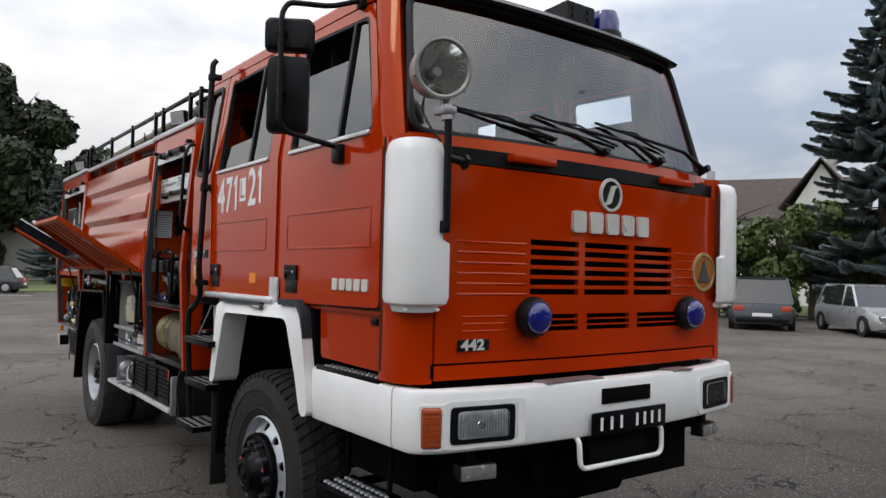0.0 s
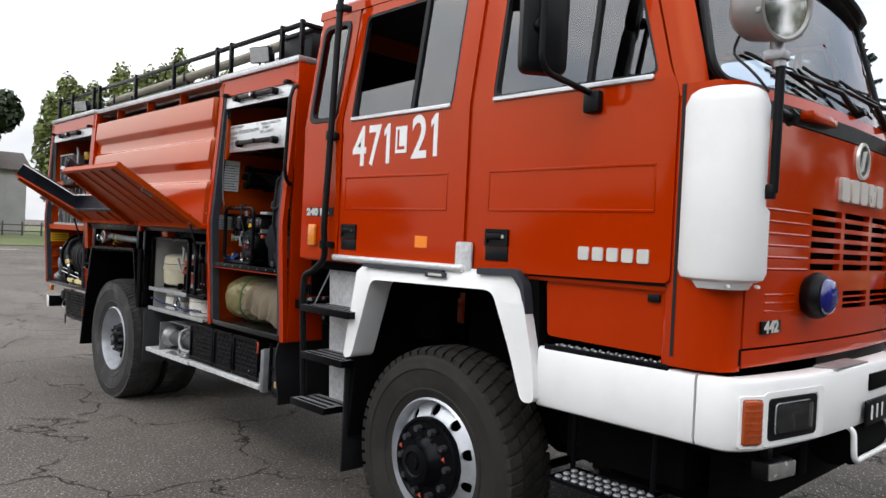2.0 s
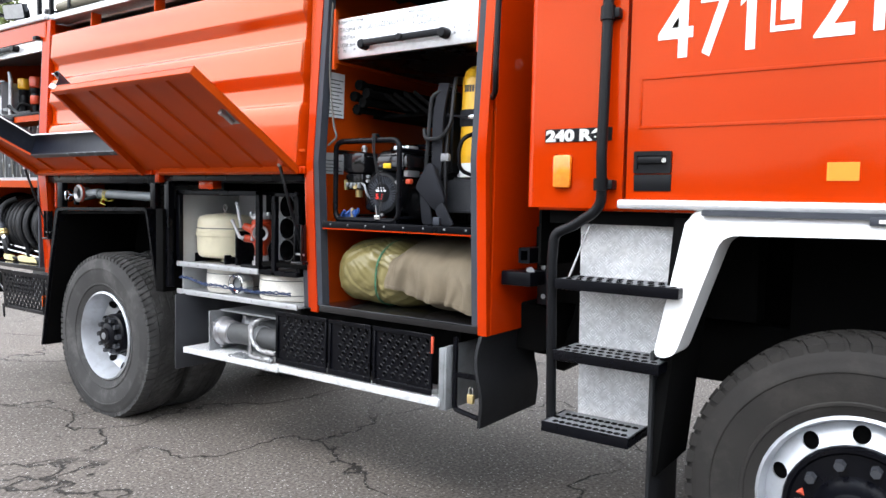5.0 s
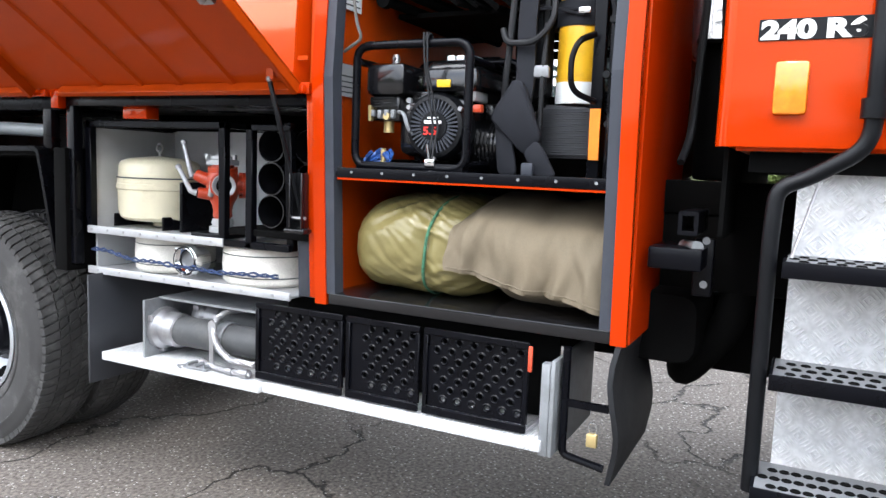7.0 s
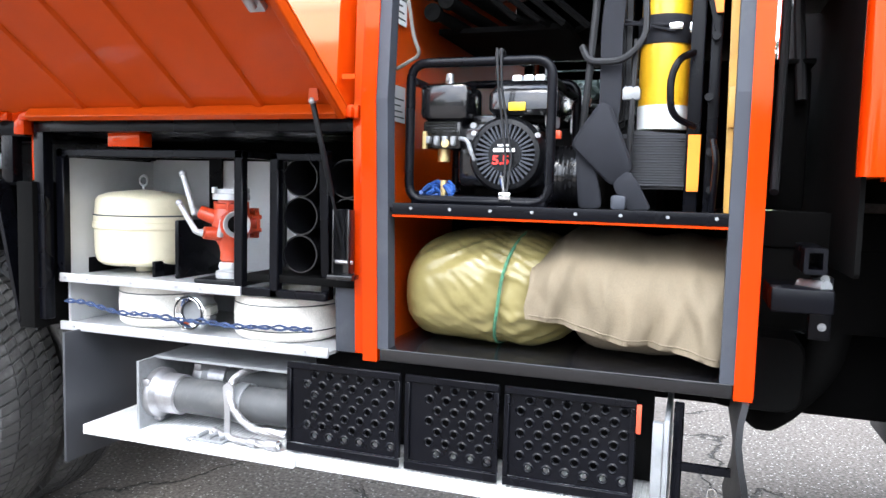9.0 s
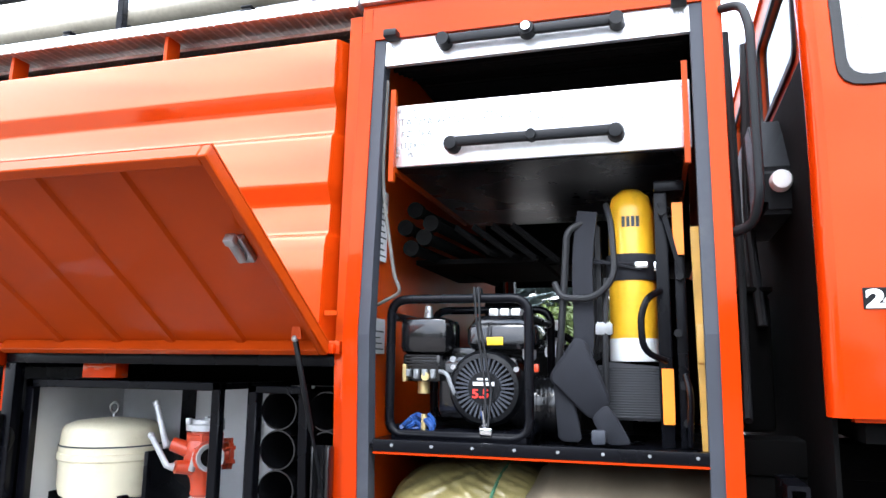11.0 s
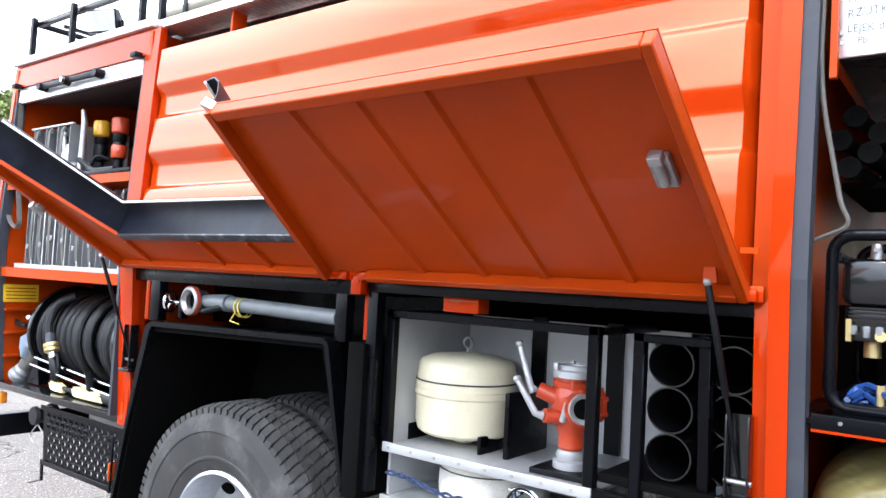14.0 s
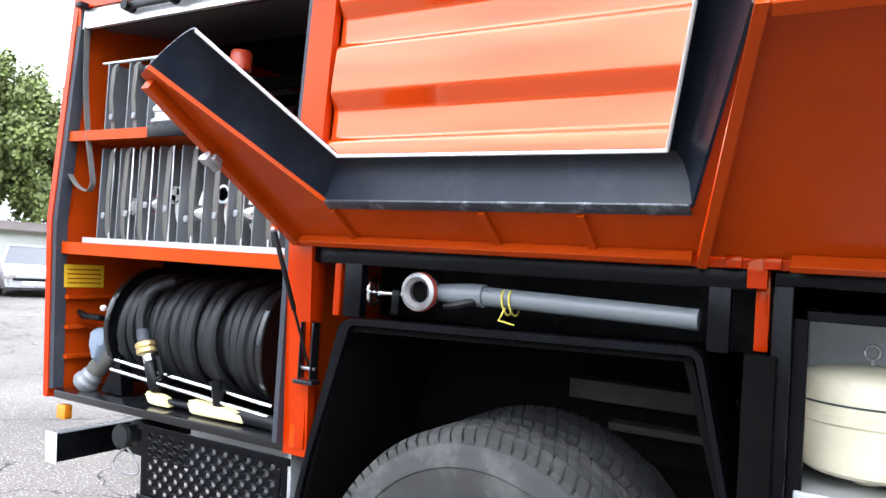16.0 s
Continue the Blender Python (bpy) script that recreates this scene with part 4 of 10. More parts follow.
# pillars beside the windscreen and the front corners
for far in (False, True):
    bm = B()
    for (z0, a0, b0), (z1, a1, b1) in (((2.20, (0.0, 0.255), (0.055, 0.165)), (2.32, (0.012, 0.30), (0.062, 0.195))), ((2.32, (0.012, 0.30), (0.062, 0.195)), (2.62, (0.052, 0.398), (0.098, 0.288))), ((2.62, (0.052, 0.398), (0.098, 0.288)), (2.94, (0.10, 0.505), (0.145, 0.385)))):
        hull(bm, [(a0[0], a0[1], z0), (b0[0], b0[1], z0), (a0[0] + 0.05, a0[1], z0), (b0[0] + 0.04, b0[1] + 0.03, z0), (a1[0], a1[1], z1), (b1[0], b1[1], z1), (a1[0] + 0.05, a1[1], z1), (b1[0] + 0.04, b1[1] + 0.03, z1), ((a0[0] + b0[0]) / 2 - 0.016, (a0[1] + b0[1]) / 2 - 0.012, z0), ((a1[0] + b1[0]) / 2 - 0.016, (a1[1] + b1[1]) / 2 - 0.012, z1)])
    part("windscreen_pillar", flip(bm) if far else bm, "red", truck)
    bm = B()
    arc = [(0.0, 0.245), (0.0, 0.16), (0.012, 0.11), (0.04, 0.07), (0.085, 0.05), (0.128, 0.046)]
    loops = [[(x, y, z) for x, y in arc] + [(x + 0.03, y + 0.05, z) for x, y in arc[::-1]] for z in (1.235, 1.29, 2.24)]
    rings(bm, loops)
    part("corner_panel", flip(bm) if far else bm, "red", truck, "rounded red corner panel")
    bm = B()
    arc = [(-0.005, 0.225), (-0.038, 0.17), (-0.05, 0.09), (-0.036, 0.03), (0.0, -0.012), (0.06, -0.026), (0.118, -0.022)]
    low = [(x + (0.035 if i == 6 else 0.0), y) for i, (x, y) in enumerate(arc)]
    def vane(z, ins, a=arc):
        return [(x * (1 - ins) + 0.06 * ins, y * (1 - ins) + 0.11 * ins, z) for x, y in a] + [(x * (1 - ins) + 0.06 * ins + 0.02, y * (1 - ins) + 0.11 * ins + 0.025, z) for x, y in a[::-1]]
    rings(bm, [vane(1.55, 0.22, low), vane(1.56, 0.06, low), vane(1.585, 0.0, low), vane(1.80, 0.0, low), vane(1.815, 0.0), vane(2.16, 0.0), vane(2.20, 0.10), vane(2.213, 0.22)])
    vn = part("corner_vane", flip(bm) if far else bm, "white", truck, "white corner air vane beside the bonnet")
    bm = B()
    rings(bm, [vane(1.525, 0.35, low), vane(1.552, 0.25, low)])
    for x, y in ((-0.02, 0.05), (0.10, 0.0)):
        cyl(bm, (x + 0.02, y, 1.538), (x, y - 0.02, 1.538), 0.006, seg=8)
    part("vane_foot", flip(bm) if far else bm, "white", vn)
    bm = B()
    box(bm, 0.02, 0.10, 0.10, 0.24, 2.21, 2.225, 0.004)
    plate(bm, [(0.245, 1.27), (0.232, 1.27), (0.232, 2.24), (0.245, 2.24)], (), "x", -0.002, 0.02)
    part("corner_seal", flip(bm) if far else bm, "rubber", truck, "black rubber seal at the corner")
    # red panel below the front door
    bm = B()
    plate(bm, soft([(0.845, 1.50), (0.83, 1.268), (0.235, 1.258), (0.235, 1.51)], 0.02), (), "x", 0.035, 0.03)
    lower = part("lower_panel", flip(bm) if far else bm, "red", truck)
    bm = B()
    box(bm, 0.022, 0.04, 0.31, 0.36, 1.455, 1.485, 0.004)
    part("grip", flip(bm) if far else bm, "plastic", lower, "small black grip")

# bonnet with slotted grille
slots = []
ZS = [1.597 + 0.0435 * i for i in range(6)]
for x0, x1 in ((0.625, 0.925), (0.965, 1.285), (1.325, 1.645)):
    slots += [rect(x0, x1, z, z + 0.026) for z in ZS]
for x0, x1 in ((0.625, 0.925), (0.985, 1.295), (1.355, 1.80)):
    slots += [rect(x0, x1, z, z + 0.02) for z in (1.436, 1.463, 1.490)]
bm = B()


def cut_sheet(bm, x0, x1, z0, z1, holes, thick, fn):
    """A sheet cut into a regular net of cells, so that it can be bowed; cells inside a hole are left out."""
    xs = sorted({x0, x1, *[p[0] for h in holes for p in h], *[x0 + (x1 - x0) * i / 14 for i in range(15)]})
    zs = sorted({z0, z1, *[p[1] for h in holes for p in h]})
    bx = [(min(p[0] for p in h), max(p[0] for p in h), min(p[1] for p in h), max(p[1] for p in h)) for h in holes]
    vs = {}
    for a, b in zip(xs, xs[1:]):
        for c, d in zip(zs, zs[1:]):
            if any(h[0] < (a + b) / 2 < h[1] and h[2] < (c + d) / 2 < h[3] for h in bx):
                continue
            q = []
            for k in ((a, c), (b, c), (b, d), (a, d)):
                if k not in vs:
                    vs[k] = bm.verts.new((k[0], 0, k[1]))
                q.append(vs[k])
            bm.faces.new(q)
    r = bmesh.ops.extrude_face_region(bm, geom=list(bm.faces))
    for v in r["geom"]:
        if isinstance(v, bmesh.types.BMVert):
            v.co.y += thick
    for v in bm.verts:
        v.co.y += fn(v.co.x, v.co.z)
    return bm


cut_sheet(bm, 0.137, 2.083, 1.315, 2.135, slots, 0.025, lambda x, z: nose(x, z) - 0.006)
bonnet = part("bonnet", bm, "red", truck, "red bonnet flap with slotted grille")
bm = B()
for z in ZS:
    for x0, x1 in ((0.235, 0.60), (1.67, 1.87)):
        for i in range(4):
            a, b = x0 + (x1 - x0) * i / 4, x0 + (x1 - x0) * (i + 1) / 4
            hull(bm, [(x, nose(x, 1.5) + dy, z + dz) for x in (a, b) for dy, dz in ((-0.006, -0.004), (-0.006, 0.006), (-0.0095, 0.0), (-0.0095, 0.002))])
each("grille_ridge", bm, "red", bonnet)
bm = B()
for x0, x1 in ((0.235, 0.60),):
    for z in (1.44, 1.47, 1.5):
        hull(bm, [(x, nose(x, 1.5) + dy, z + dz) for x in (0.27, 0.5) for dy, dz in ((-0.006, 0.0), (-0.006, 0.009), (-0.009, 0.003), (-0.009, 0.005))])
each("grille_ridge", bm, "red", bonnet)
# black boxes put the shade behind the grille slots and below the bonnet
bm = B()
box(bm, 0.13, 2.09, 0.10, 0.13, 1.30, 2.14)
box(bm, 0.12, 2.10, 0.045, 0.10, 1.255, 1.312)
part("grille_shade_box", bm, "under", truck, "black box standing for the dark space behind the grille")
bm = B()
cut_sheet(bm, 0.137, 2.083, 1.245, 1.306, [], 0.03, lambda x, z: nose(x, 1.3) - 0.004)
part("apron", bm, "red", truck)
bm = B()
cut_sheet(bm, 0.06, 2.16, 2.142, 2.205, [], 0.05, lambda x, z: nose(x, 2.1) + 0.02 * abs(x - 1.11) ** 3 - 0.004)
part("cowl_band", bm, "plastic", truck, "black band below the windscreen")
bm = B()
cut_sheet(bm, 0.06, 2.16, 2.207, 2.255, [], 0.12, lambda x, z: nose(x, 2.1) + 0.06 * abs(x - 1.11) ** 3 + 0.25 * (z - 2.207))
part("cowl", bm, "red", truck)
for x in (0.62, 1.66):
    bm = B()
    box(bm, x - 0.13, x + 0.13, -0.028, 0.03, 2.165, 2.20, 0.008)
    part("bonnet_grip", bm, "red", truck, "red bonnet grip")


# windscreen: bowed, with a black rubber seal
def screen(x, z):
    u = (x - 1.11) / 1.05
    return 0.07 + 0.11 * abs(u) ** 2.5 + 0.3 * (z - 2.26)


def screen_edge(t):
    """A rounded outline of the glass, t from 0 to 1."""
    pts = screen_edge.pts
    k = t * len(pts)
    return pts[int(k) % len(pts)]


edge = [(p[0], p[1]) for p in soft([(0.085, 2.268), (2.135, 2.268), (2.045, 2.915), (0.175, 2.915)], 0.10, 6)]
fine_edge = []
for i, p in enumerate(edge):
    q = edge[(i + 1) % len(edge)]
    k = max(1, int(math.hypot(q[0] - p[0], q[1] - p[1]) / 0.12))
    fine_edge += [(p[0] + (q[0] - p[0]) * s / k, p[1] + (q[1] - p[1]) * s / k) for s in range(k)]
bm = B()
cx, cz = 1.11, 2.59
loops = [[(cx + (x - cx) * s, screen(cx + (x - cx) * s, cz + (z - cz) * s), cz + (z - cz) * s) for x, z in fine_edge] for s in (1.0, 0.92, 0.8, 0.6, 0.4, 0.2, 0.02)]
rings(bm, loops, cap=False)
ws = part("windscreen", bm, "ws_glass", truck, "bowed windscreen reflecting clouds")
ws.visible_shadow = False
bm = B()
tube(bm, [(cx + (x - cx) * 1.004, screen(x, z) - 0.004, cz + (z - cz) * 1.01) for x, z in fine_edge], 0.017, 8, closed=True)
part("windscreen_seal", bm, "rubber", ws, "black rubber windscreen seal")
bm = B()
xs = [0.15 + 1.92 * i / 16 for i in range(17)]
rings(bm, [[(x, screen(x, 2.9) + dy, 2.9 + dz) for dy, dz in ((0.02, 0.01), (-0.05, 0.015), (-0.06, 0.03), (0.0, 0.075), (0.12, 0.11), (0.14, 0.05))] for x in xs])
part("roof_visor", bm, "plastic", truck, "black visor lip above the windscreen")

# bumper
bm = B()
sec = [(0.0, 0.985), (0.008, 0.962), (0.028, 0.952), (0.10, 0.950), (0.10, 1.215), (0.02, 1.222), (0.006, 1.216), (0.0, 1.203)]


def sweep_plan(bm, path, sec):
    """Sweeps a section (inwards, up) along a line in plan; inwards is to the left of its way."""
    loops = []
    n = len(path)
    for i, (x, y) in enumerate(path):
        a, b = path[max(0, i - 1)], path[min(n - 1, i + 1)]
        d = Vector((b[0] - a[0], b[1] - a[1])).normalized()
        nl = Vector((-d.y, d.x))
        loops.append([(x + nl.x * s, y + nl.y * s, z) for s, z in sec])
    return rings(bm, loops)


front_path = [(x, y) for x, y, _ in bend([(0.0, 0.135, 0), (0.0, 0.02, 0), (0.10, -0.045, 0), (0.45, -0.105, 0), (0.80, -0.13, 0), (1.11, -0.135, 0), (1.42, -0.13, 0), (1.77, -0.105, 0), (2.12, -0.045, 0), (2.22, 0.02, 0), (2.22, 0.135, 0)], 0.06, 4)]
sweep_plan(bm, front_path, sec)
bumper = part("bumper", bm, "white", truck, "white painted steel bumper")
bm = B()
for far in (False, True):
    o = B()
    sweep_plan(o, [(0.0, 0.848), (0.0, 0.6), (0.0, 0.3), (0.0, 0.145)], sec)
    part("bumper_side", flip(o) if far else o, "white", bumper, "white bumper side piece")
bm.free()
for far in (False, True):
    bm = B()
    plate(bm, rect(0.02, 0.10, 0.25, 0.82), (), "z", 1.218, 0.012)
    box(bm, 0.005, 0.015, 0.25, 0.82, 1.205, 1.236, 0.003)
    step = part("bumper_step", flip(bm) if far else bm, "black", bumper, "black serrated tread on the bumper")
    bm = B()
    for i in range(14):
        for x in (0.04, 0.075):
            cyl(bm, (x, 0.285 + i * 0.038, 1.229), (x, 0.285 + i * 0.038, 1.237), 0.010, 0.006, 6)
    tagged(part("tread_stud", flip(bm) if far else bm, "steel", step), kind="stuff")
for x0, x1 in ((0.62, 0.98), (1.50, 1.66)):
    bm = B()
    hull(bm, [(x, y, z) for x in (x0, x1) for y in (-0.118, -0.03) for z in (1.219, 1.2265)])
    part("bumper_tread", bm, "steel", bumper, "grey non-slip patch on the bumper")


def bumper_y(x):
    for (xa, ya), (xb, yb) in zip(front_path, front_path[1:]):
        if xa <= x <= xb and xb > xa:
            return ya + (yb - ya) * (x - xa) / (xb - xa)
    return 0.0


def on_bumper(x, z, turn=0.0):
    a = math.atan2(bumper_y(x + 0.02) - bumper_y(x - 0.02), 0.04)
    return Matrix.Translation((x, bumper_y(x), z)) @ Matrix.Rotation(a, 4, "Z")


for far in (False, True):
    def place(bm, x, z):
        bmesh.ops.transform(bm, matrix=on_bumper(x, z), verts=bm.verts)
        return flip(bm) if far else bm
    bm = B()
    plate(bm, rect(-0.15, 0.15, -0.079, 0.079, 0.022), [rect(-0.118, 0.118, -0.059, 0.061, 0.022)], "y", -0.006, 0.02)
    plate(bm, rect(-0.12, 0.12, -0.062, 0.064), (), "y", 0.006, 0.004)
    hl = part("headlight", place(bm, 0.30, 1.073), "plastic", bumper, "rectangular headlight in a black frame")
    bm = B()
    plate(bm, rect(-0.185, 0.205, -0.10, 0.103, 0.035), [rect(-0.153, 0.165, -0.082, 0.082, 0.024)], "y", -0.002, 0.012)
    part("headlight_surround", place(bm, 0.30, 1.073), "white", bumper, "white pressed surround of the headlight")
    bm = B()
    loops = [[(u, y, v) for u, v in rect(-0.117 * k, 0.117 * k, -0.058 * k, 0.06 * k, 0.014)] for k, y in ((0.98, -0.004), (0.80, 0.003), (0.3, 0.005))]
    rings(bm, loops)
    part("reflector", place(bm, 0.30, 1.073), "lamp_dark", hl, "dim headlight reflector")
    bm = B()
    lathe(bm, [(0.0, -0.012), (0.016, -0.010), (0.022, 0.0), (0.05, 0.003)], (-0.01, 0, 0.0), "y", 20)
    part("bulb_cap", place(bm, 0.30, 1.073), "reflector", hl)
    bm = B()
    plate(bm, rect(-0.116, 0.116, -0.057, 0.059, 0.02), (), "y", -0.0145, 0.004)
    part("lens", place(bm, 0.30, 1.073), "lamp_pane", hl, "clear glass lens")
    bm = B()
    for i in range(17):
        box(bm, -0.108 + i * 0.0134, -0.1065 + i * 0.0134, -0.0105, -0.0085, -0.050, 0.052)
    tagged(part("lens_flute", place(bm, 0.30, 1.073), "lens", hl), kind="stuff")
    bm = B()
    box(bm, -0.040, 0.040, -0.016, 0.02, -0.085, 0.085, 0.012)
    for i in range(7):
        box(bm, -0.034, 0.034, -0.0185, -0.012, -0.071 + i * 0.0225, -0.066 + i * 0.0225)
    ind = each("indicator", place(bm, 0.077, 1.070), "brown_amber", bumper, "dark amber turn indicator")[0]
    bm = B()
    plate(bm, rect(-0.050, 0.050, -0.096, 0.096, 0.012), [rect(-0.041, 0.041, -0.086, 0.086, 0.01)], "y", -0.005, 0.012)
    part("indicator_frame", place(bm, 0.077, 1.070), "white", ind)
    bm = B()
    box(bm, -0.085, 0.085, 0.03, 0.10, -0.034, 0.034, 0.012)
    fog = part("fog_lamp", place(bm, 0.30, 0.858), "plastic", bumper, "small fog lamp below the bumper")
    bm = B()
    box(bm, -0.082, 0.082, 0.02, 0.034, -0.031, 0.031, 0.008)
    part("lens", place(bm, 0.30, 0.858), "lamp_silver", fog, "clear fog lamp lens")
    bm = B()
    box(bm, 0.28, 0.32, -0.01, 0.03, 0.888, 0.96)
    part("lamp_bracket", flip(bm) if far else bm, "black", fog)
# plate and recess
bm = B()
# dark block on the bumper face paints in the recess shade
box(bm, 0.95, 1.29, -0.142, -0.12, 1.105, 1.178, 0.004)
part("step_recess_block", bm, "under", bumper, "dark block standing for the foothold recess in the bumper")
bm = B()
box(bm, 0.868, 1.388, -0.158, -0.144, 0.96, 1.072, 0.006)
numb = part("number_plate", bm, "black", bumper, "black number plate with white bars")
bm = B()
for x0 in (0.905, 0.972, 1.039, 1.15, 1.205, 1.26, 1.315):
    box(bm, x0 + 0.012, x0 + 0.028, -0.1605, -0.157, 0.985, 1.047)
for o in each("plate_bar", bm, "decal", numb, "plain white bar"):
    pass
bm = B()
tube(bm, bend([(0.81, -0.09, 0.97), (0.81, -0.13, 0.945), (0.815, -0.135, 0.815), (1.385, -0.135, 0.815), (1.39, -0.13, 0.945), (1.39, -0.09, 0.97)], 0.045), 0.012, 10)
part("tow_bar", bm, "white", bumper, "white tubular bar below the number plate")
bm = B()
box(bm, 0.25, 1.97, 0.02, 0.35, 0.86, 1.0, 0.02)
cyl(bm, (0.9, -0.02, 0.86), (1.3, -0.02, 0.86), 0.10, seg=20)
tube(bm, [(1.0, -0.06, 0.78), (1.2, -0.06, 0.78)], 0.03)
part("winch", bm, "under", truck, "black winch housing behind the bumper")
# front step below the bumper side
bm = B()
box(bm, 0.0, 0.2, 0.35, 0.77, 0.655, 0.67)
for y in (0.37, 0.75):
    tube(bm, [(0.15, y, 0.665), (0.16, y, 0.99)], 0.012)
fs = part("front_step", bm, "black", truck, "perforated steel step below the bumper")
bm = B()
for i in range(10):
    for x in (0.035, 0.09, 0.145):
        lathe(bm, [(0.017, 0.0), (0.011, 0.008), (0.006, 0.008)], (x, 0.375 + i * 0.04, 0.67), "z", 8)
each("tread_ring", bm, "cast_grey", fs)

# black boxes and a bar added under the nose to darken the space there
bm = B()
box(bm, 0.30, 1.92, 0.10, 0.22, 0.62, 0.96, 0.01)
box(bm, 0.62, 1.60, 0.24, 0.90, 0.50, 0.98, 0.06)
box(bm, 0.22, 0.50, 0.28, 0.84, 0.70, 1.02, 0.01)
box(bm, 1.72, 2.00, 0.28, 0.84, 0.70, 1.02, 0.01)
for x in (0.66, 1.46):
    hull(bm, [(x + dx, y, z) for dx in (0.0, 0.09) for y, z in ((0.22, 0.98), (0.22, 0.60), (0.34, 0.50), (0.50, 0.98))])
tube(bm, [(0.40, 1.25, 0.47), (1.82, 1.25, 0.47)], 0.025, 10)
each("nose_dark_block", bm, "under", truck, "black block added to darken the space under the nose")

# front mudguard
lay = guard_plan
for far in (False, True):
    bm = B()
    out = soft([(2.18, 0.945), (2.075, 1.474), (0.955, 1.495), (0.90, 1.32), (0.851, 1.13), (0.829, 0.955), (0.900, 0.945), (0.98, 1.155), (1.095, 1.405), (1.96, 1.389), (2.105, 0.955)], 0.05, 5)
    plate(bm, out, (), "x", -0.035, 0.15, fn=lambda p: Vector((p.x + (0.03 if p.x < 0 and p.z > 1.44 else 0.0), p.y, p.z)))
    fender = part("mudguard", flip(bm) if far else bm, "white", truck, "white front mudguard over the wheel")
    bm = B()
    plate(bm, soft([(1.195, 1.470), (0.985, 1.477), (0.935, 1.42), (0.905, 1.32), (0.897, 1.32), (0.918, 1.44), (0.962, 1.507), (1.195, 1.499)], 0.012), (), "x", -0.034, 0.09)
    part("mudguard_rubber", flip(bm) if far else bm, "seal", fender, "dark grey rubber lip on the mudguard")
    bm = B()
    plate(bm, rect(1.42, 2.03, 1.453, 1.473), (), "x", -0.038, 0.05)
    part("mudguard_rubber", flip(bm) if far else bm, "seal", fender, "dark grey rubber lip on the mudguard")
    bm = B()
    box(bm, -0.041, -0.03, 1.39, 1.535, 1.436, 1.462, 0.003)
    mk = part("maker_plate", flip(bm) if far else bm, "seal", fender, "small dark plate with a grey bar")
    bm = B()
    box(bm, -0.0425, -0.04, 1.415, 1.51, 1.443, 1.455)
    part("plate_bar", flip(bm) if far else bm, "silver", mk)
    bm = B()
    box(bm, -0.03, 0.06, 1.30, 2.34, 1.470, 1.505, 0.012)
    part("sill_bar", flip(bm) if far else bm, "alu", truck, "bright sill bar under the rear door")
    bm = B()
    plate(bm, rect(1.255, 1.358, 1.480, 1.612, 0.018), (), "x", -0.012, 0.01)
    part("corner_plate", flip(bm) if far else bm, "tread_white", truck, "chequer plate patch at the door pillar")
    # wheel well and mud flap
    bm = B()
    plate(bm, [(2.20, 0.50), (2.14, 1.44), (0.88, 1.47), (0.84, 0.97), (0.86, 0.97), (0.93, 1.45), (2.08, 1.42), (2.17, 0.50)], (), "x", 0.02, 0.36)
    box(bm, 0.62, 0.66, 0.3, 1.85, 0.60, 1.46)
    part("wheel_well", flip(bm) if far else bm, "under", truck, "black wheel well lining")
    bm = B()
    box(bm, -0.005, 0.32, 2.185, 2.20, 0.30, 0.96, 0.004)
    part("mud_flap", flip(bm) if far else bm, "rubber", truck, "black rubber mud flap")


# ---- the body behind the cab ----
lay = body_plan


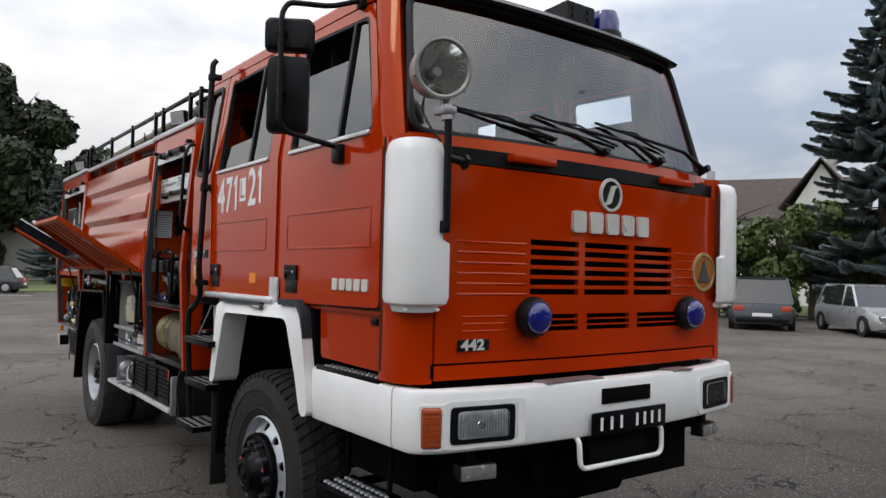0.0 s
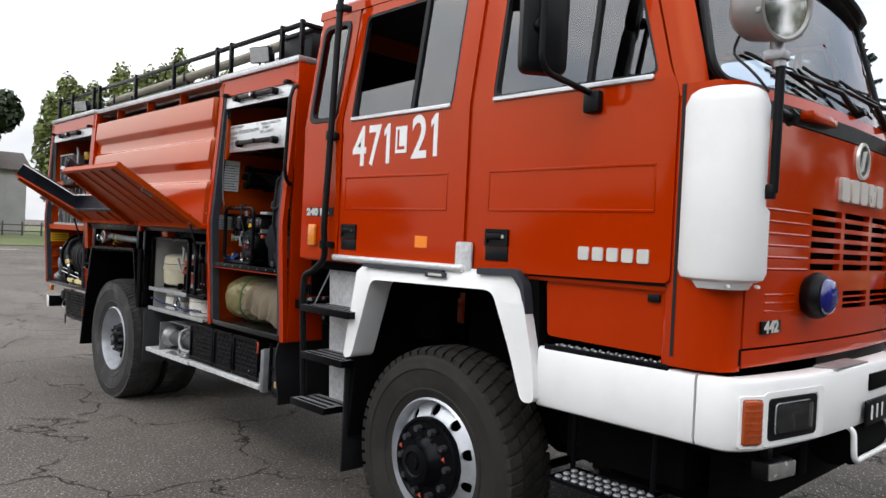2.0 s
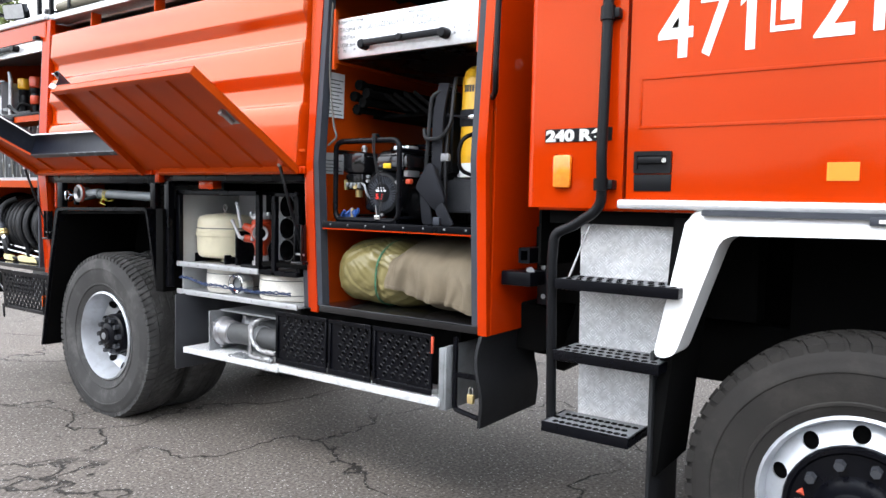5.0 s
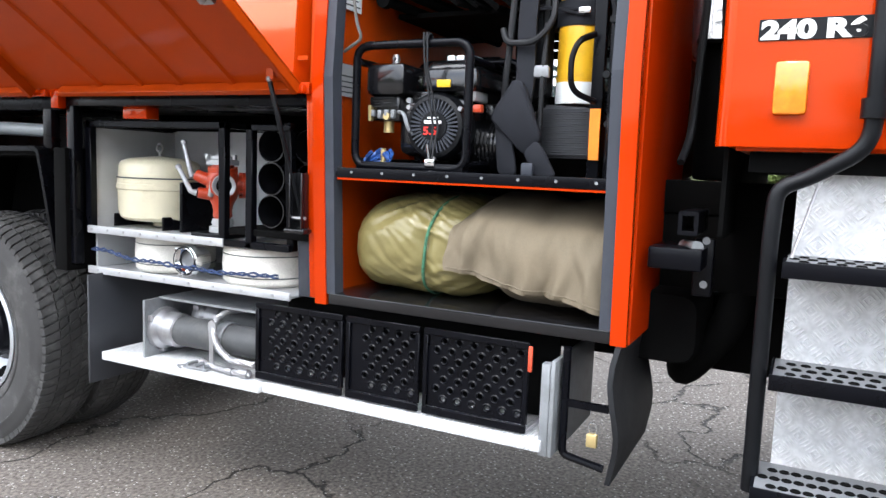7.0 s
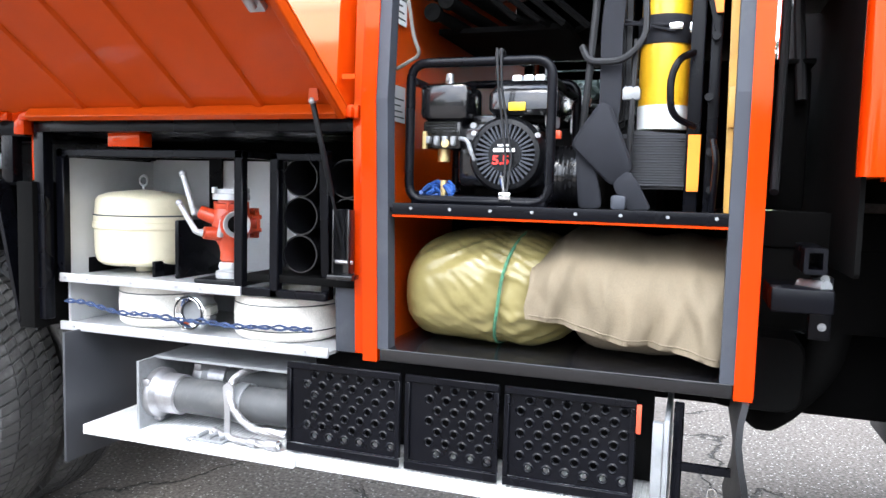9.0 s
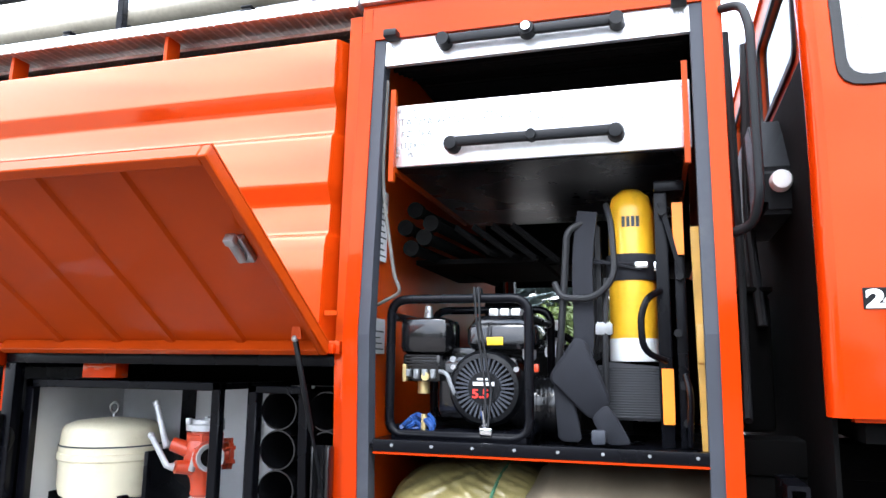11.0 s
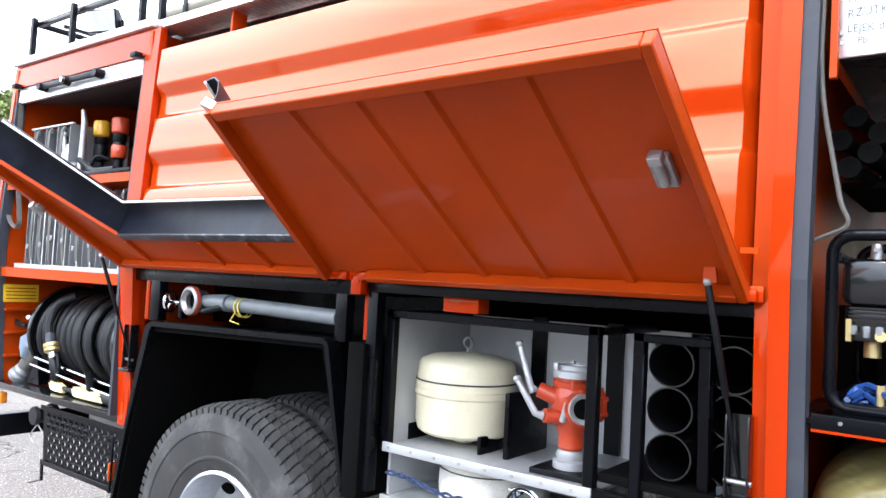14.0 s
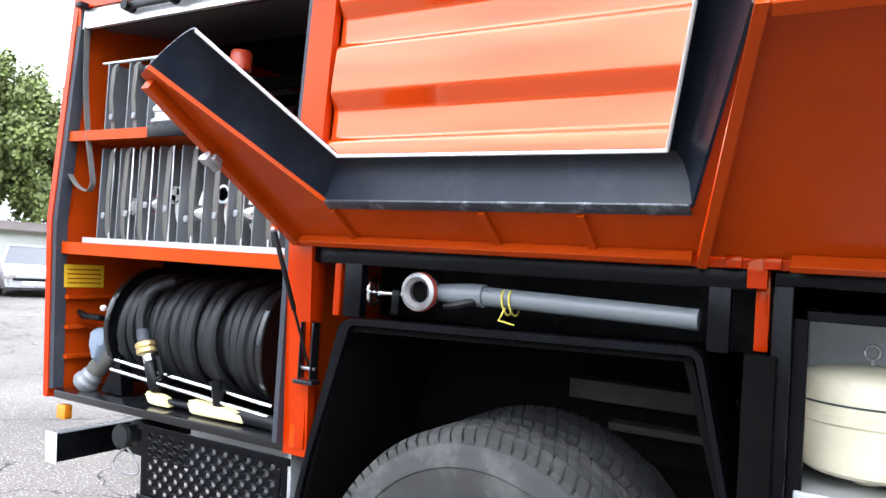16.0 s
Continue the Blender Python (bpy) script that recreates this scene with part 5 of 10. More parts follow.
def locker_front(y0, y1, jamb, far, fore=None, seal=0.032, back=0.032):
    """The framed opening of a locker between y0 and y1 (outer edges)."""
    def s(bm):
        return flip(bm) if far else bm
    fore = fore or jamb
    bm = B()
    plate(bm, [(y1, 0.905), (y1 - jamb, 0.905), (y1 - jamb, 2.468), (y0 + fore, 2.468), (y0 + fore, 0.905), (y0, 0.905), (y0, 2.575), (y1, 2.575)], (), "x", 0.0, 0.035, tumble)
    fr = part("locker_frame", s(bm), "red", truck, "red locker frame")
    bm = B()
    for a, b in ((y0 + fore, y0 + fore + seal), (y1 - jamb - back, y1 - jamb)):
        plate(bm, [(b, 0.942), (a, 0.942), (a, 1.65), (a, 2.466), (b, 2.466), (b, 1.65)], (), "x", 0.006, 0.05, tumble)
    each("jamb_seal", s(bm), "seal", fr, "grey rubber strip in the locker frame")
    # bottom bar of the rolled-up shutter
    a, b = y0 + fore + seal, y1 - jamb - back
    bm = B()
    plate(bm, [(b, 2.388), (a, 2.392), (a, 2.466), (b, 2.466)], (), "x", 0.012, 0.02, tumble)
    bar = part("shutter_bar", s(bm), "alu", truck, "bright bottom bar of a rolled-up shutter")
    bm = B()
    c, hw = (a + b) / 2, min(0.24, (b - a) * 0.31)
    zc = 2.435
    box(bm, 0.012, 0.032, c - hw, c + hw, zc - 0.012, zc + 0.016, 0.006)
    for y in (c - hw, c + hw):
        cyl(bm, (0.05, y, zc), (0.0, y, zc), 0.022, 0.019, 16)
    cyl(bm, (0.03, c, zc), (-0.004, c, zc), 0.024, 0.02, 16)
    h = part("shutter_handle", s(bm), "plastic", bar, "black shutter handle")
    bm = B()
    for y, z in ((a + 0.02, 2.40), (a + 0.02, 2.44), (a + 0.06, 2.41), (a + 0.06, 2.435), (b - 0.02, 2.40), (b - 0.02, 2.44), (b - 0.12, 2.41), (b - 0.12, 2.435), (a + 0.16, 2.41), (a + 0.16, 2.435)):
        cyl(bm, (0.048, y, z), (0.044, y, z), 0.006, seg=8)
    cyl(bm, (0.0, c, zc), (-0.012, c, zc), 0.013, seg=12)
    each("rivet", s(bm), "chrome", bar)
    bm = B()
    for y in (a + 0.025, b - 0.025):
        box(bm, 0.0, 0.05, y - 0.02, y + 0.02, 2.46, 2.482, 0.004)
    each("shutter_stop", s(bm), "plastic", bar, "small black stop")
    return fr


for far in (False, True):
    locker_front(2.93, 3.925, 0.042, far)
    locker_front(6.27, 7.54, 0.032, far, 0.115, 0.016, back=0.027)


def inner_box(y0, y1, floor, name):
    """Walls, floor and ceiling of a locker that goes right through the body."""
    bm = B()
    for y in (y0, y1):
        box(bm, 0.035, W - 0.035, y - 0.012, y + 0.012, 0.93, 2.56)
    ob = each(name, bm, "red_inside", truck, "red inner wall of a locker")[0]
    bm = B()
    box(bm, 0.004, W - 0.004, y0 + 0.028, y1 - 0.028, 0.907, floor, 0.004)
    box(bm, 0.036, W - 0.036, y0 + 0.0125, y1 - 0.0125, 0.925, floor - 0.002)
    part("locker_floor", bm, "gloss_black", ob, "black locker floor")
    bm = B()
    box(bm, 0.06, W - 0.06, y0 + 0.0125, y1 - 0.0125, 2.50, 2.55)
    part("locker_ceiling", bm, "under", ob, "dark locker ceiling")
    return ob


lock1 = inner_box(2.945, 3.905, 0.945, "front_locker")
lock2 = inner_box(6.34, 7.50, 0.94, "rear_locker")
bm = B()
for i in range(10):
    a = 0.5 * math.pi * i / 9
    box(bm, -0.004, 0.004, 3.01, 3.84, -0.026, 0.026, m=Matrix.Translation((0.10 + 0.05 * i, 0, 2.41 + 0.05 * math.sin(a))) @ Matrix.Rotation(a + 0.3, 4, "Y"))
each("locker_slat", bm, "under", lock1, "dark rolled shutter slats")
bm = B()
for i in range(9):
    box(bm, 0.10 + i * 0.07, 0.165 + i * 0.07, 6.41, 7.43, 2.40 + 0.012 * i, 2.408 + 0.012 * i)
each("locker_slat", bm, "case_grey", lock2, "dark grey shutter slats under the ceiling")

# unseen slats added on the far side to block light; front keeps a gap
slat = shared("locker_slat", box(B(), -0.006, 0.006, 0.0, 1.0, 0.0, 0.046, 0.004, seg=1), "under")
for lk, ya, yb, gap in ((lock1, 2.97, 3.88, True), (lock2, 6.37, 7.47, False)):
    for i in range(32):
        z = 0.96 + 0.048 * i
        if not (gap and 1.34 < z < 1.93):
            piece("locker_slat", slat, lk, Matrix.Translation((W - 0.07, ya, z)) @ Matrix.Diagonal((1, yb - ya, 1, 1)))

# closed outer walls: front, back, far middle
bm = B()
box(bm, 0.03, W - 0.03, 2.925, 2.94, 0.905, 2.575, 0.004)
part("body_front_wall", bm, "red", truck, "red front wall of the body")
bm = B()
plate(bm, [(0.03, 0.90), (W - 0.03, 0.90), (W - 0.06, 2.57), (0.06, 2.57)], [rect(0.75, 1.47, 1.05, 2.35, 0.03)], "y", 7.505, 0.02)
part("body_back_wall", bm, "red", truck, "red rear wall of the body")
bm = B()
box(bm, 0.75, 1.47, 7.3, 7.32, 1.05, 2.35)
part("pump_bay", bm, "alu_dull", truck, "grey shutter of the pump bay")
# tank block
bm = B()
box(bm, 0.13, W - 0.13, 3.93, 6.31, 1.60, 2.53, 0.02)
part("water_tank", bm, "under", truck, "dark tank behind the panels")

PROF = [(0.030, 2.482), (0.022, 2.478), (0.016, 2.33), (0.046, 2.285), (0.043, 2.205), (0.024, 2.195), (0.012, 2.055), (0.042, 2.008), (0.038, 1.922), (0.020, 1.912), (0.012, 1.875), (0.004, 1.64), (0.008, 1.632)]
PROF = [(p[0], p[2]) for p in bend([(x, 0.0, z) for x, z in PROF], 0.010, 3)]
for far in (False, True):
    bm = B()
    ends = [(3.965, 0.05), (3.985, 0.0), (4.9, 0.0), (6.26, 0.0), (6.295, 0.045)]
    loops = []
    for y, ins in ends:
        loops.append([(x + ins, y, z) for x, z in PROF] + [(0.11, y, z) for x, z in PROF[::-1]])
    rings(bm, loops)
    part("tank_panel", flip(bm) if far else bm, "red_body", truck, "red ribbed side panel of the tank", sharp=40)
    bm = B()
    box(bm, 0.012, 0.018, 3.945, 3.975, 1.70, 1.712)
    box(bm, 0.05, 0.09, 3.925, 3.965, 1.6, 2.55)
    box(bm, 0.05, 0.09, 6.295, 6.32, 1.6, 2.55)
    each("panel_gap", flip(bm) if far else bm, "red_inside", truck)
    bm = B()
    for y in (4.55, 5.2, 5.85):
        box(bm, 0.05, 0.12, y - 0.006, y + 0.006, 2.47, 2.57)
    each("roof_web", flip(bm) if far else bm, "red_inside", truck)
# roof edge in chequer plate, the deck behind it
for far in (False, True):
    bm = B()
    for a, b, dz in ((2.925, 3.93, 0.0), (3.935, 6.32, -0.006), (6.325, 7.53, 0.0)):
        box(bm, 0.022, 0.16, a, b, 2.577 + dz, 2.615 + dz, 0.004)
    each("roof_edge", flip(bm) if far else bm, "tread", truck, "chequer plate edging on the body roof")
bm = B()
box(bm, 0.155, W - 0.155, 2.93, 7.52, 2.56, 2.60)
part("roof_deck", bm, "tread_flat", truck, "chequer plate roof deck")
# roof rail
for far in (False, True):
    bm = B()
    x = 0.085
    top = 2.885
    box(bm, x - 0.014, x + 0.014, 2.97, 7.48, top - 0.022, top + 0.006, 0.003)
    rail = part("roof_rail", flip(bm) if far else bm, "black", truck, "black steel roof rail")
    post = shared("rail_post", box(B(), -0.014, 0.014, -0.014, 0.014, 0.0, 0.25, 0.002, seg=1), "black")
    for y in (2.99, 3.22, 3.89, 4.07, 4.76, 5.55, 6.355, 6.50, 7.05, 7.46):
        piece("rail_post", post, rail, Matrix.Translation((W - x if far else x, y, 2.612)))
bm = B()
for y in (2.985, 7.465):
    box(bm, 0.085, W - 0.085, y - 0.014, y + 0.014, 2.863, 2.891, 0.003)
box(bm, 0.09, W - 0.09, 7.14, 7.16, 2.78, 2.80)
each("rail_end", bm, "black", truck, "black cross bar of the roof rail")

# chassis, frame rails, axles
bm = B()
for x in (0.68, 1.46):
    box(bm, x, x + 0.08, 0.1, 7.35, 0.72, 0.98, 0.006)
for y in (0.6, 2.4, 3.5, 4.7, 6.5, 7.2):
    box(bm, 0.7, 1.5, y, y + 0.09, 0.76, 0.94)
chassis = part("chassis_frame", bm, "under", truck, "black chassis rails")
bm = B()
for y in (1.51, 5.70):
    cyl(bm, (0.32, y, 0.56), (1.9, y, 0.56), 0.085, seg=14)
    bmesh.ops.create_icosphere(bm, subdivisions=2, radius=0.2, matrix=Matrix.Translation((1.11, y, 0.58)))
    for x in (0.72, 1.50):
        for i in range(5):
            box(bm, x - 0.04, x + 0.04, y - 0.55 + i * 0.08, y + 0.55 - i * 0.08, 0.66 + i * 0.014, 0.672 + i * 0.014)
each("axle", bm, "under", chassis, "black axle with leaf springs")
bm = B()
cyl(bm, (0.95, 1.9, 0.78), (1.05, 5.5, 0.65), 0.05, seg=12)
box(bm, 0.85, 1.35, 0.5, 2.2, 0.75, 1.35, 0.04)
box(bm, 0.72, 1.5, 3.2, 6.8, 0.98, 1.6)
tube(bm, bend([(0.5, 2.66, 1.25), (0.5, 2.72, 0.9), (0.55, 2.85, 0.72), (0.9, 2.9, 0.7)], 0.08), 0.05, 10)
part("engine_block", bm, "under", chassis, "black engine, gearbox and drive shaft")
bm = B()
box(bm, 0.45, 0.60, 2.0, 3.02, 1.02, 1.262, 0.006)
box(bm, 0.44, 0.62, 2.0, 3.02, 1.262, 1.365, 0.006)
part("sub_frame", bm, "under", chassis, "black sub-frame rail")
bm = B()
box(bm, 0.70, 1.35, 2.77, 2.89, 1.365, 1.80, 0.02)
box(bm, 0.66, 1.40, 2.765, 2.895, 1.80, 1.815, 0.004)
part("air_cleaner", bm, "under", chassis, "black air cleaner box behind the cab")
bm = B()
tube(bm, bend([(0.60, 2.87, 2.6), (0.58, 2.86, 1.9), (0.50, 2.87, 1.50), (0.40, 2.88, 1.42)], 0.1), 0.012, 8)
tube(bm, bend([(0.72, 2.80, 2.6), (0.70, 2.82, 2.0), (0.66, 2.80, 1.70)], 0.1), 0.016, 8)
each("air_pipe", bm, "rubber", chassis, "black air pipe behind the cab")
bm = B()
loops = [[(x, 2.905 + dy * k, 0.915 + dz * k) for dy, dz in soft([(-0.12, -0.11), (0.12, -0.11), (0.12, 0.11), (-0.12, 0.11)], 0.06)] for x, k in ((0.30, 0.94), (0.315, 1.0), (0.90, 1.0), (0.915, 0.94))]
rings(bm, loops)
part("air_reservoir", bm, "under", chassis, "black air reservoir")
bm = B()
box(bm, 0.07, 0.30, 2.765, 2.90, 1.125, 1.185, 0.006)
box(bm, 0.20, 0.24, 2.75, 2.80, 1.04, 1.205, 0.004)
plate(bm, rect(2.782, 2.832, 1.22, 1.285, 0.006), [rect(2.792, 2.822, 1.232, 1.273)], "x", 0.09, 0.22)
lock = part("cab_lock", bm, "black", chassis, "black cab tilt lock")
bm = B()
cyl(bm, (0.10, 2.78, 1.19), (0.18, 2.825, 1.185), 0.016, seg=10)
for z in (1.075, 1.20):
    cyl(bm, (0.195, 2.77, z), (0.205, 2.77, z), 0.011, seg=10)
each("bolt", bm, "cast_grey", lock)
bm = B()
tube(bm, bend([(0.06, 3.085, 0.88), (0.06, 3.085, 0.56), (0.06, 2.965, 0.54)], 0.02), 0.012)
box(bm, 0.055, 0.07, 2.96, 3.09, 0.705, 0.725)
br = part("lock_bracket", bm, "black", chassis, "black bracket with a hasp")
bm = B()
box(bm, 0.045, 0.065, 2.985, 3.015, 0.60, 0.64, 0.004)
part("padlock", bm, "brass", br, "small brass padlock")
bm = B()
tube(bm, bend([(0.055, 2.990, 0.635), (0.055, 2.990, 0.67), (0.055, 3.010, 0.67), (0.055, 3.010, 0.635)], 0.01), 0.003, 6)
part("shackle", bm, "chrome", br)
bm = B()
loops = []
for i in range(9):
    z = 0.905 - 0.05 * i
    x = 0.02 - 0.02 * math.sin(i * 0.5)
    loops.append([(x, 2.93 + 0.012 * math.sin(i * 0.9), z), (x + 0.5, 2.93 + 0.012 * math.sin(i * 0.9), z), (x + 0.5, 2.945 + 0.012 * math.sin(i * 0.9), z), (x, 2.945 + 0.012 * math.sin(i * 0.9), z)])
rings(bm, loops)
part("mud_flap", bm, "rubber", truck, "black rubber flap below the locker")

# cab ladder: chequer plate, three steps and a long grab pole
for far in (False, True):
    def s(bm):
        return flip(bm) if far else bm
    bm = B()
    plate(bm, [(2.565, 0.62), (2.25, 0.62), (2.17, 0.96), (2.09, 1.49), (2.56, 1.49)], (), "x", 0.09, 0.012)
    lad = part("step_plate", s(bm), "tread_white", truck, "bright chequer plate behind the cab steps")
    for i, (z, a, b) in enumerate(((1.19, 2.13, 2.575), (0.915, 2.19, 2.582), (0.645, 2.25, 2.585))):
        bm = B()
        box(bm, -0.10, 0.09, a, b, z - 0.010, z - 0.004, 0.001)
        box(bm, -0.108, -0.10, a, b, z - 0.038, z + 0.002, 0.002)
        for y in (a, b - 0.006):
            box(bm, -0.10, 0.09, y, y + 0.006, z - 0.036, z)
        st = part("cab_step", s(bm), "black", truck, "black perforated steel cab step")
        bm = B()
        box(bm, -0.099, 0.089, a + 0.007, b - 0.007, z - 0.004, z, 0.001)
        part("step_tread", s(bm), "sheet_grey", st, "worn grey step tread")
        # raised dark discs paint the shade of holes in the tread
        ring = shared("tread_hole_disc", lathe(B(), [(0.0, 0.0006), (0.008, 0.0008), (0.0105, 0.003), (0.013, 0.0)], (0, 0, 0), "z", 10), "under")
        for k in range(11):
            for j in range(3):
                y = a + 0.035 + k * (b - a - 0.07) / 10 + (0.012 if j == 1 else -0.008)
                x = -0.075 + j * 0.055
                piece("tread_hole_disc", ring, st, Matrix.Translation((W - x if far else x, y, z)))
    bm = B()
    tube(bm, bend([(-0.03, 2.43, 2.95), (-0.05, 2.43, 2.92), (-0.05, 2.425, 1.62), (-0.045, 2.425, 1.46), (-0.045, 2.54, 1.385), (-0.06, 2.60, 1.36), (-0.07, 2.605, 1.25), (-0.07, 2.605, 0.60)], 0.05, 5), 0.019, 12)
    pole = part("grab_pole", s(bm), "plastic", truck, "long black grab pole beside the rear door")
    bm = B()
    for z in (2.82, 2.11, 1.545):
        cyl(bm, (-0.05, 2.427, z - 0.022), (-0.05, 2.427, z + 0.022), 0.027, seg=14)
        box(bm, -0.05, 0.005, 2.385, 2.42, z - 0.018, z + 0.018, 0.005)
    each("pole_clamp", s(bm), "plastic", pole, "black pole clamp")
    bm = B()
    tube(bm, [(-0.02, 2.56, 1.19), (0.08, 2.50, 1.44)], 0.004, 6)
    part("stay_wire", s(bm), "steel", pole)
    # grab handle on the locker corner
    bm = B()
    tube(bm, bend([(0.03, 2.928, 2.435), (-0.02, 2.885, 2.42), (-0.05, 2.872, 2.35), (-0.05, 2.872, 1.95), (-0.02, 2.885, 1.89), (0.03, 2.928, 1.88)], 0.03), 0.0115, 10)
    part("grab_handle", s(bm), "plastic", truck, "black grab handle on the body corner")

# rear wheel arch
for far in (False, True):
    def s(bm):
        return flip(bm) if far else bm
    bm = B()
    plate(bm, soft([(6.37, 0.39), (6.245, 0.93), (6.155, 1.355), (6.12, 1.378), (5.19, 1.398), (5.16, 1.38), (5.05, 0.92), (5.062, 0.91), (5.178, 1.378), (6.118, 1.357), (6.228, 0.93), (6.352, 0.39)], 0.02), (), "x", 0.0, 0.06)
    arch = part("rear_arch_lip", s(bm), "black", truck, "black lip of the rear wheel arch")
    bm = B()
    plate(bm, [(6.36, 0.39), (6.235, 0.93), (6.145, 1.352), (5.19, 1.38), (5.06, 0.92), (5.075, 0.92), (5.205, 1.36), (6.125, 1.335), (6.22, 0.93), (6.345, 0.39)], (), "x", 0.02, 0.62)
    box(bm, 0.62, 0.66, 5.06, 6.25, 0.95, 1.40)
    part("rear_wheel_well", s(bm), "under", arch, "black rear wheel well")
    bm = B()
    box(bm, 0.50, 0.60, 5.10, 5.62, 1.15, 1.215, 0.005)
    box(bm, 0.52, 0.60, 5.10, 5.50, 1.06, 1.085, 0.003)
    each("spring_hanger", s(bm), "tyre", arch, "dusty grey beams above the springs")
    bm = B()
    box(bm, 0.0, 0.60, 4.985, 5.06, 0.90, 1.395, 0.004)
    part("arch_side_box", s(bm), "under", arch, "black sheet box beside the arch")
    bm = B()
    box(bm, -0.005, 0.6, 5.012, 5.024, 0.455, 0.899, 0.004)
    part("splash_guard", s(bm), "case_grey", arch, "dark rubber splash guard")
    bm = B()
    box(bm, 0.02, 0.5, 5.04, 6.30, 1.545, 1.60, 0.004)
    box(bm, 0.02, 0.06, 6.10, 6.16, 1.38, 1.55, 0.003)
    box(bm, 0.02, 0.06, 5.10, 5.155, 1.39, 1.55, 0.003)
    box(bm, 0.45, 0.5, 5.0, 6.3, 1.36, 1.6)
    part("arch_beam", s(bm), "black", truck, "black beam above the wheel arch")
    bm = B()
    box(bm, 0.025, 0.05, 6.175, 6.20, 1.38, 1.60, 0.003)
    box(bm, 0.03, 0.09, 6.28, 6.325, 0.93, 1.6, 0.003)
    each("post", s(bm), "red", truck)

# equipment bay between the lockers
bm = B()
box(bm, 0.02, 0.5, 3.93, 5.0, 1.56, 1.60, 0.004)
box(bm, 0.02, 0.06, 4.955, 5.0, 0.93, 1.56, 0.003)
part("bay_beam", bm, "black", truck, "black beam above the equipment bay")
bm = B()
box(bm, 0.06, 0.12, 4.62, 4.74, 1.515, 1.565, 0.003)
box(bm, 0.015, 0.06, 3.925, 3.95, 0.92, 1.60, 0.003)
box(bm, 0.05, 0.08, 5.01, 5.045, 1.40, 1.60, 0.003)
each("post", bm, "red", truck)
bay = thing("equipment_rack", (0.3, 4.45, 0.90), "black steel equipment rack with grey lining and two shelves", "rack")
bm = B()
for y0, y1, z0, z1 in ((4.925, 4.957, 1.06, 1.508), (4.268, 4.296, 1.06, 1.508), (4.268, 4.957, 1.482, 1.508), (4.03, 4.06, 1.06, 1.508), (4.03, 4.19, 1.478, 1.50), (4.03, 4.296, 1.06, 1.085), (4.165, 4.19, 1.06, 1.50)):
    box(bm, 0.02, 0.05, y0, y1, z0, z1, 0.003, seg=1)
for y in (4.94, 4.28):
    box(bm, 0.05, 0.5, y - 0.012, y + 0.012, 1.485, 1.505)
each("frame_tube", bm, "black", bay, "black square tube")
bm = B()
for y in (4.66, 4.40):
    box(bm, 0.46, 0.475, y - 0.025, y + 0.025, 1.08, 1.50)
each("back_strip", bm, "black", bay)
bm = B()
box(bm, 0.475, 0.485, 4.03, 4.95, 0.91, 1.49)
box(bm, 0.06, 0.475, 4.94, 4.95, 0.91, 1.48)
each("rack_lining", bm, "galv", bay, "pale grey sheet lining")
for z, name in ((1.075, "shelf"), (0.91, "shelf")):
    bm = B()
    box(bm, 0.022, 0.475, 4.27 if z > 1 else 4.02, 4.94, z - 0.012, z, 0.002)
    box(bm, 0.012, 0.022, 4.27 if z > 1 else 4.02, 4.94, z - 0.018, z + 0.012, 0.002)
    sh = part(name, bm, "alu_dull", bay, "aluminium shelf with a lip")
    bm = B()
    for i in range(8):
        y = 4.32 + 0.085 * i if z > 1 else 4.08 + 0.115 * i
        cyl(bm, (0.012, y, z - 0.003), (0.009, y, z - 0.003), 0.005, seg=8)
    each("rivet", bm, "steel", sh)
bm = B()
box(bm, 0.025, 0.035, 3.935, 4.02, 0.905, 1.15, 0.002)
part("side_sheet", bm, "seal", bay, "dark grey side sheet")
bm = B()
box(bm, 0.018, 0.028, 4.06, 4.26, 1.38, 1.50)
bm2 = B()
box(bm2, 0.468, 0.474, 4.12, 4.30, 1.40, 1.49)
bm.free()
nt = part("notice", bm2, "paper", bay, "paper notice on the lining")
bm = B()
for i in range(5):
    box(bm, 0.466, 0.469, 4.14, 4.28 - 0.02 * (i % 2), 1.415 + i * 0.014, 1.419 + i * 0.014)
each("text_bar", bm, "ink", nt)

# lower tray with chequer edge, perforated doors
bm = B()
box(bm, -0.01, 0.42, 4.13, 4.935, 0.568, 0.60, 0.003)
box(bm, 0.004, 0.42, 3.135, 4.127, 0.570, 0.602, 0.003)
tray = each("lower_tray", bm, "tread_white", truck, "bright chequer plate tray below the lockers")[0]
bm = B()
box(bm, 0.05, 0.06, 4.12, 4.73, 0.60, 0.84)
box(bm, 0.40, 0.41, 4.12, 4.73, 0.60, 0.86)
plate(bm, [(4.735, 0.60), (4.725, 0.60), (4.725, 0.825), (4.735, 0.825)], (), "x", 0.02, 0.38)
box(bm, 0.10, 0.40, 4.18, 4.735, 0.82, 0.828)
bmesh.ops.delete(bm, geom=[v for v in bm.verts if v.co.x < 0.0601 and v.co.y > 4.11 and v.co.x > 0.045], context="VERTS")
part("tray_box", bm, "cast_grey", tray, "grey tray box")
bm = B()
box(bm, 0.02, 0.05, 3.119, 3.145, 0.555, 0.83, 0.003)
box(bm, 0.02, 0.45, 3.105, 3.118, 0.555, 0.84, 0.003)
each("tray_end", bm, "cast_grey", tray, "grey end plate of the tray")
DOORS = [(3.185, 3.52), (3.535, 3.80), (3.815, 4.17)]


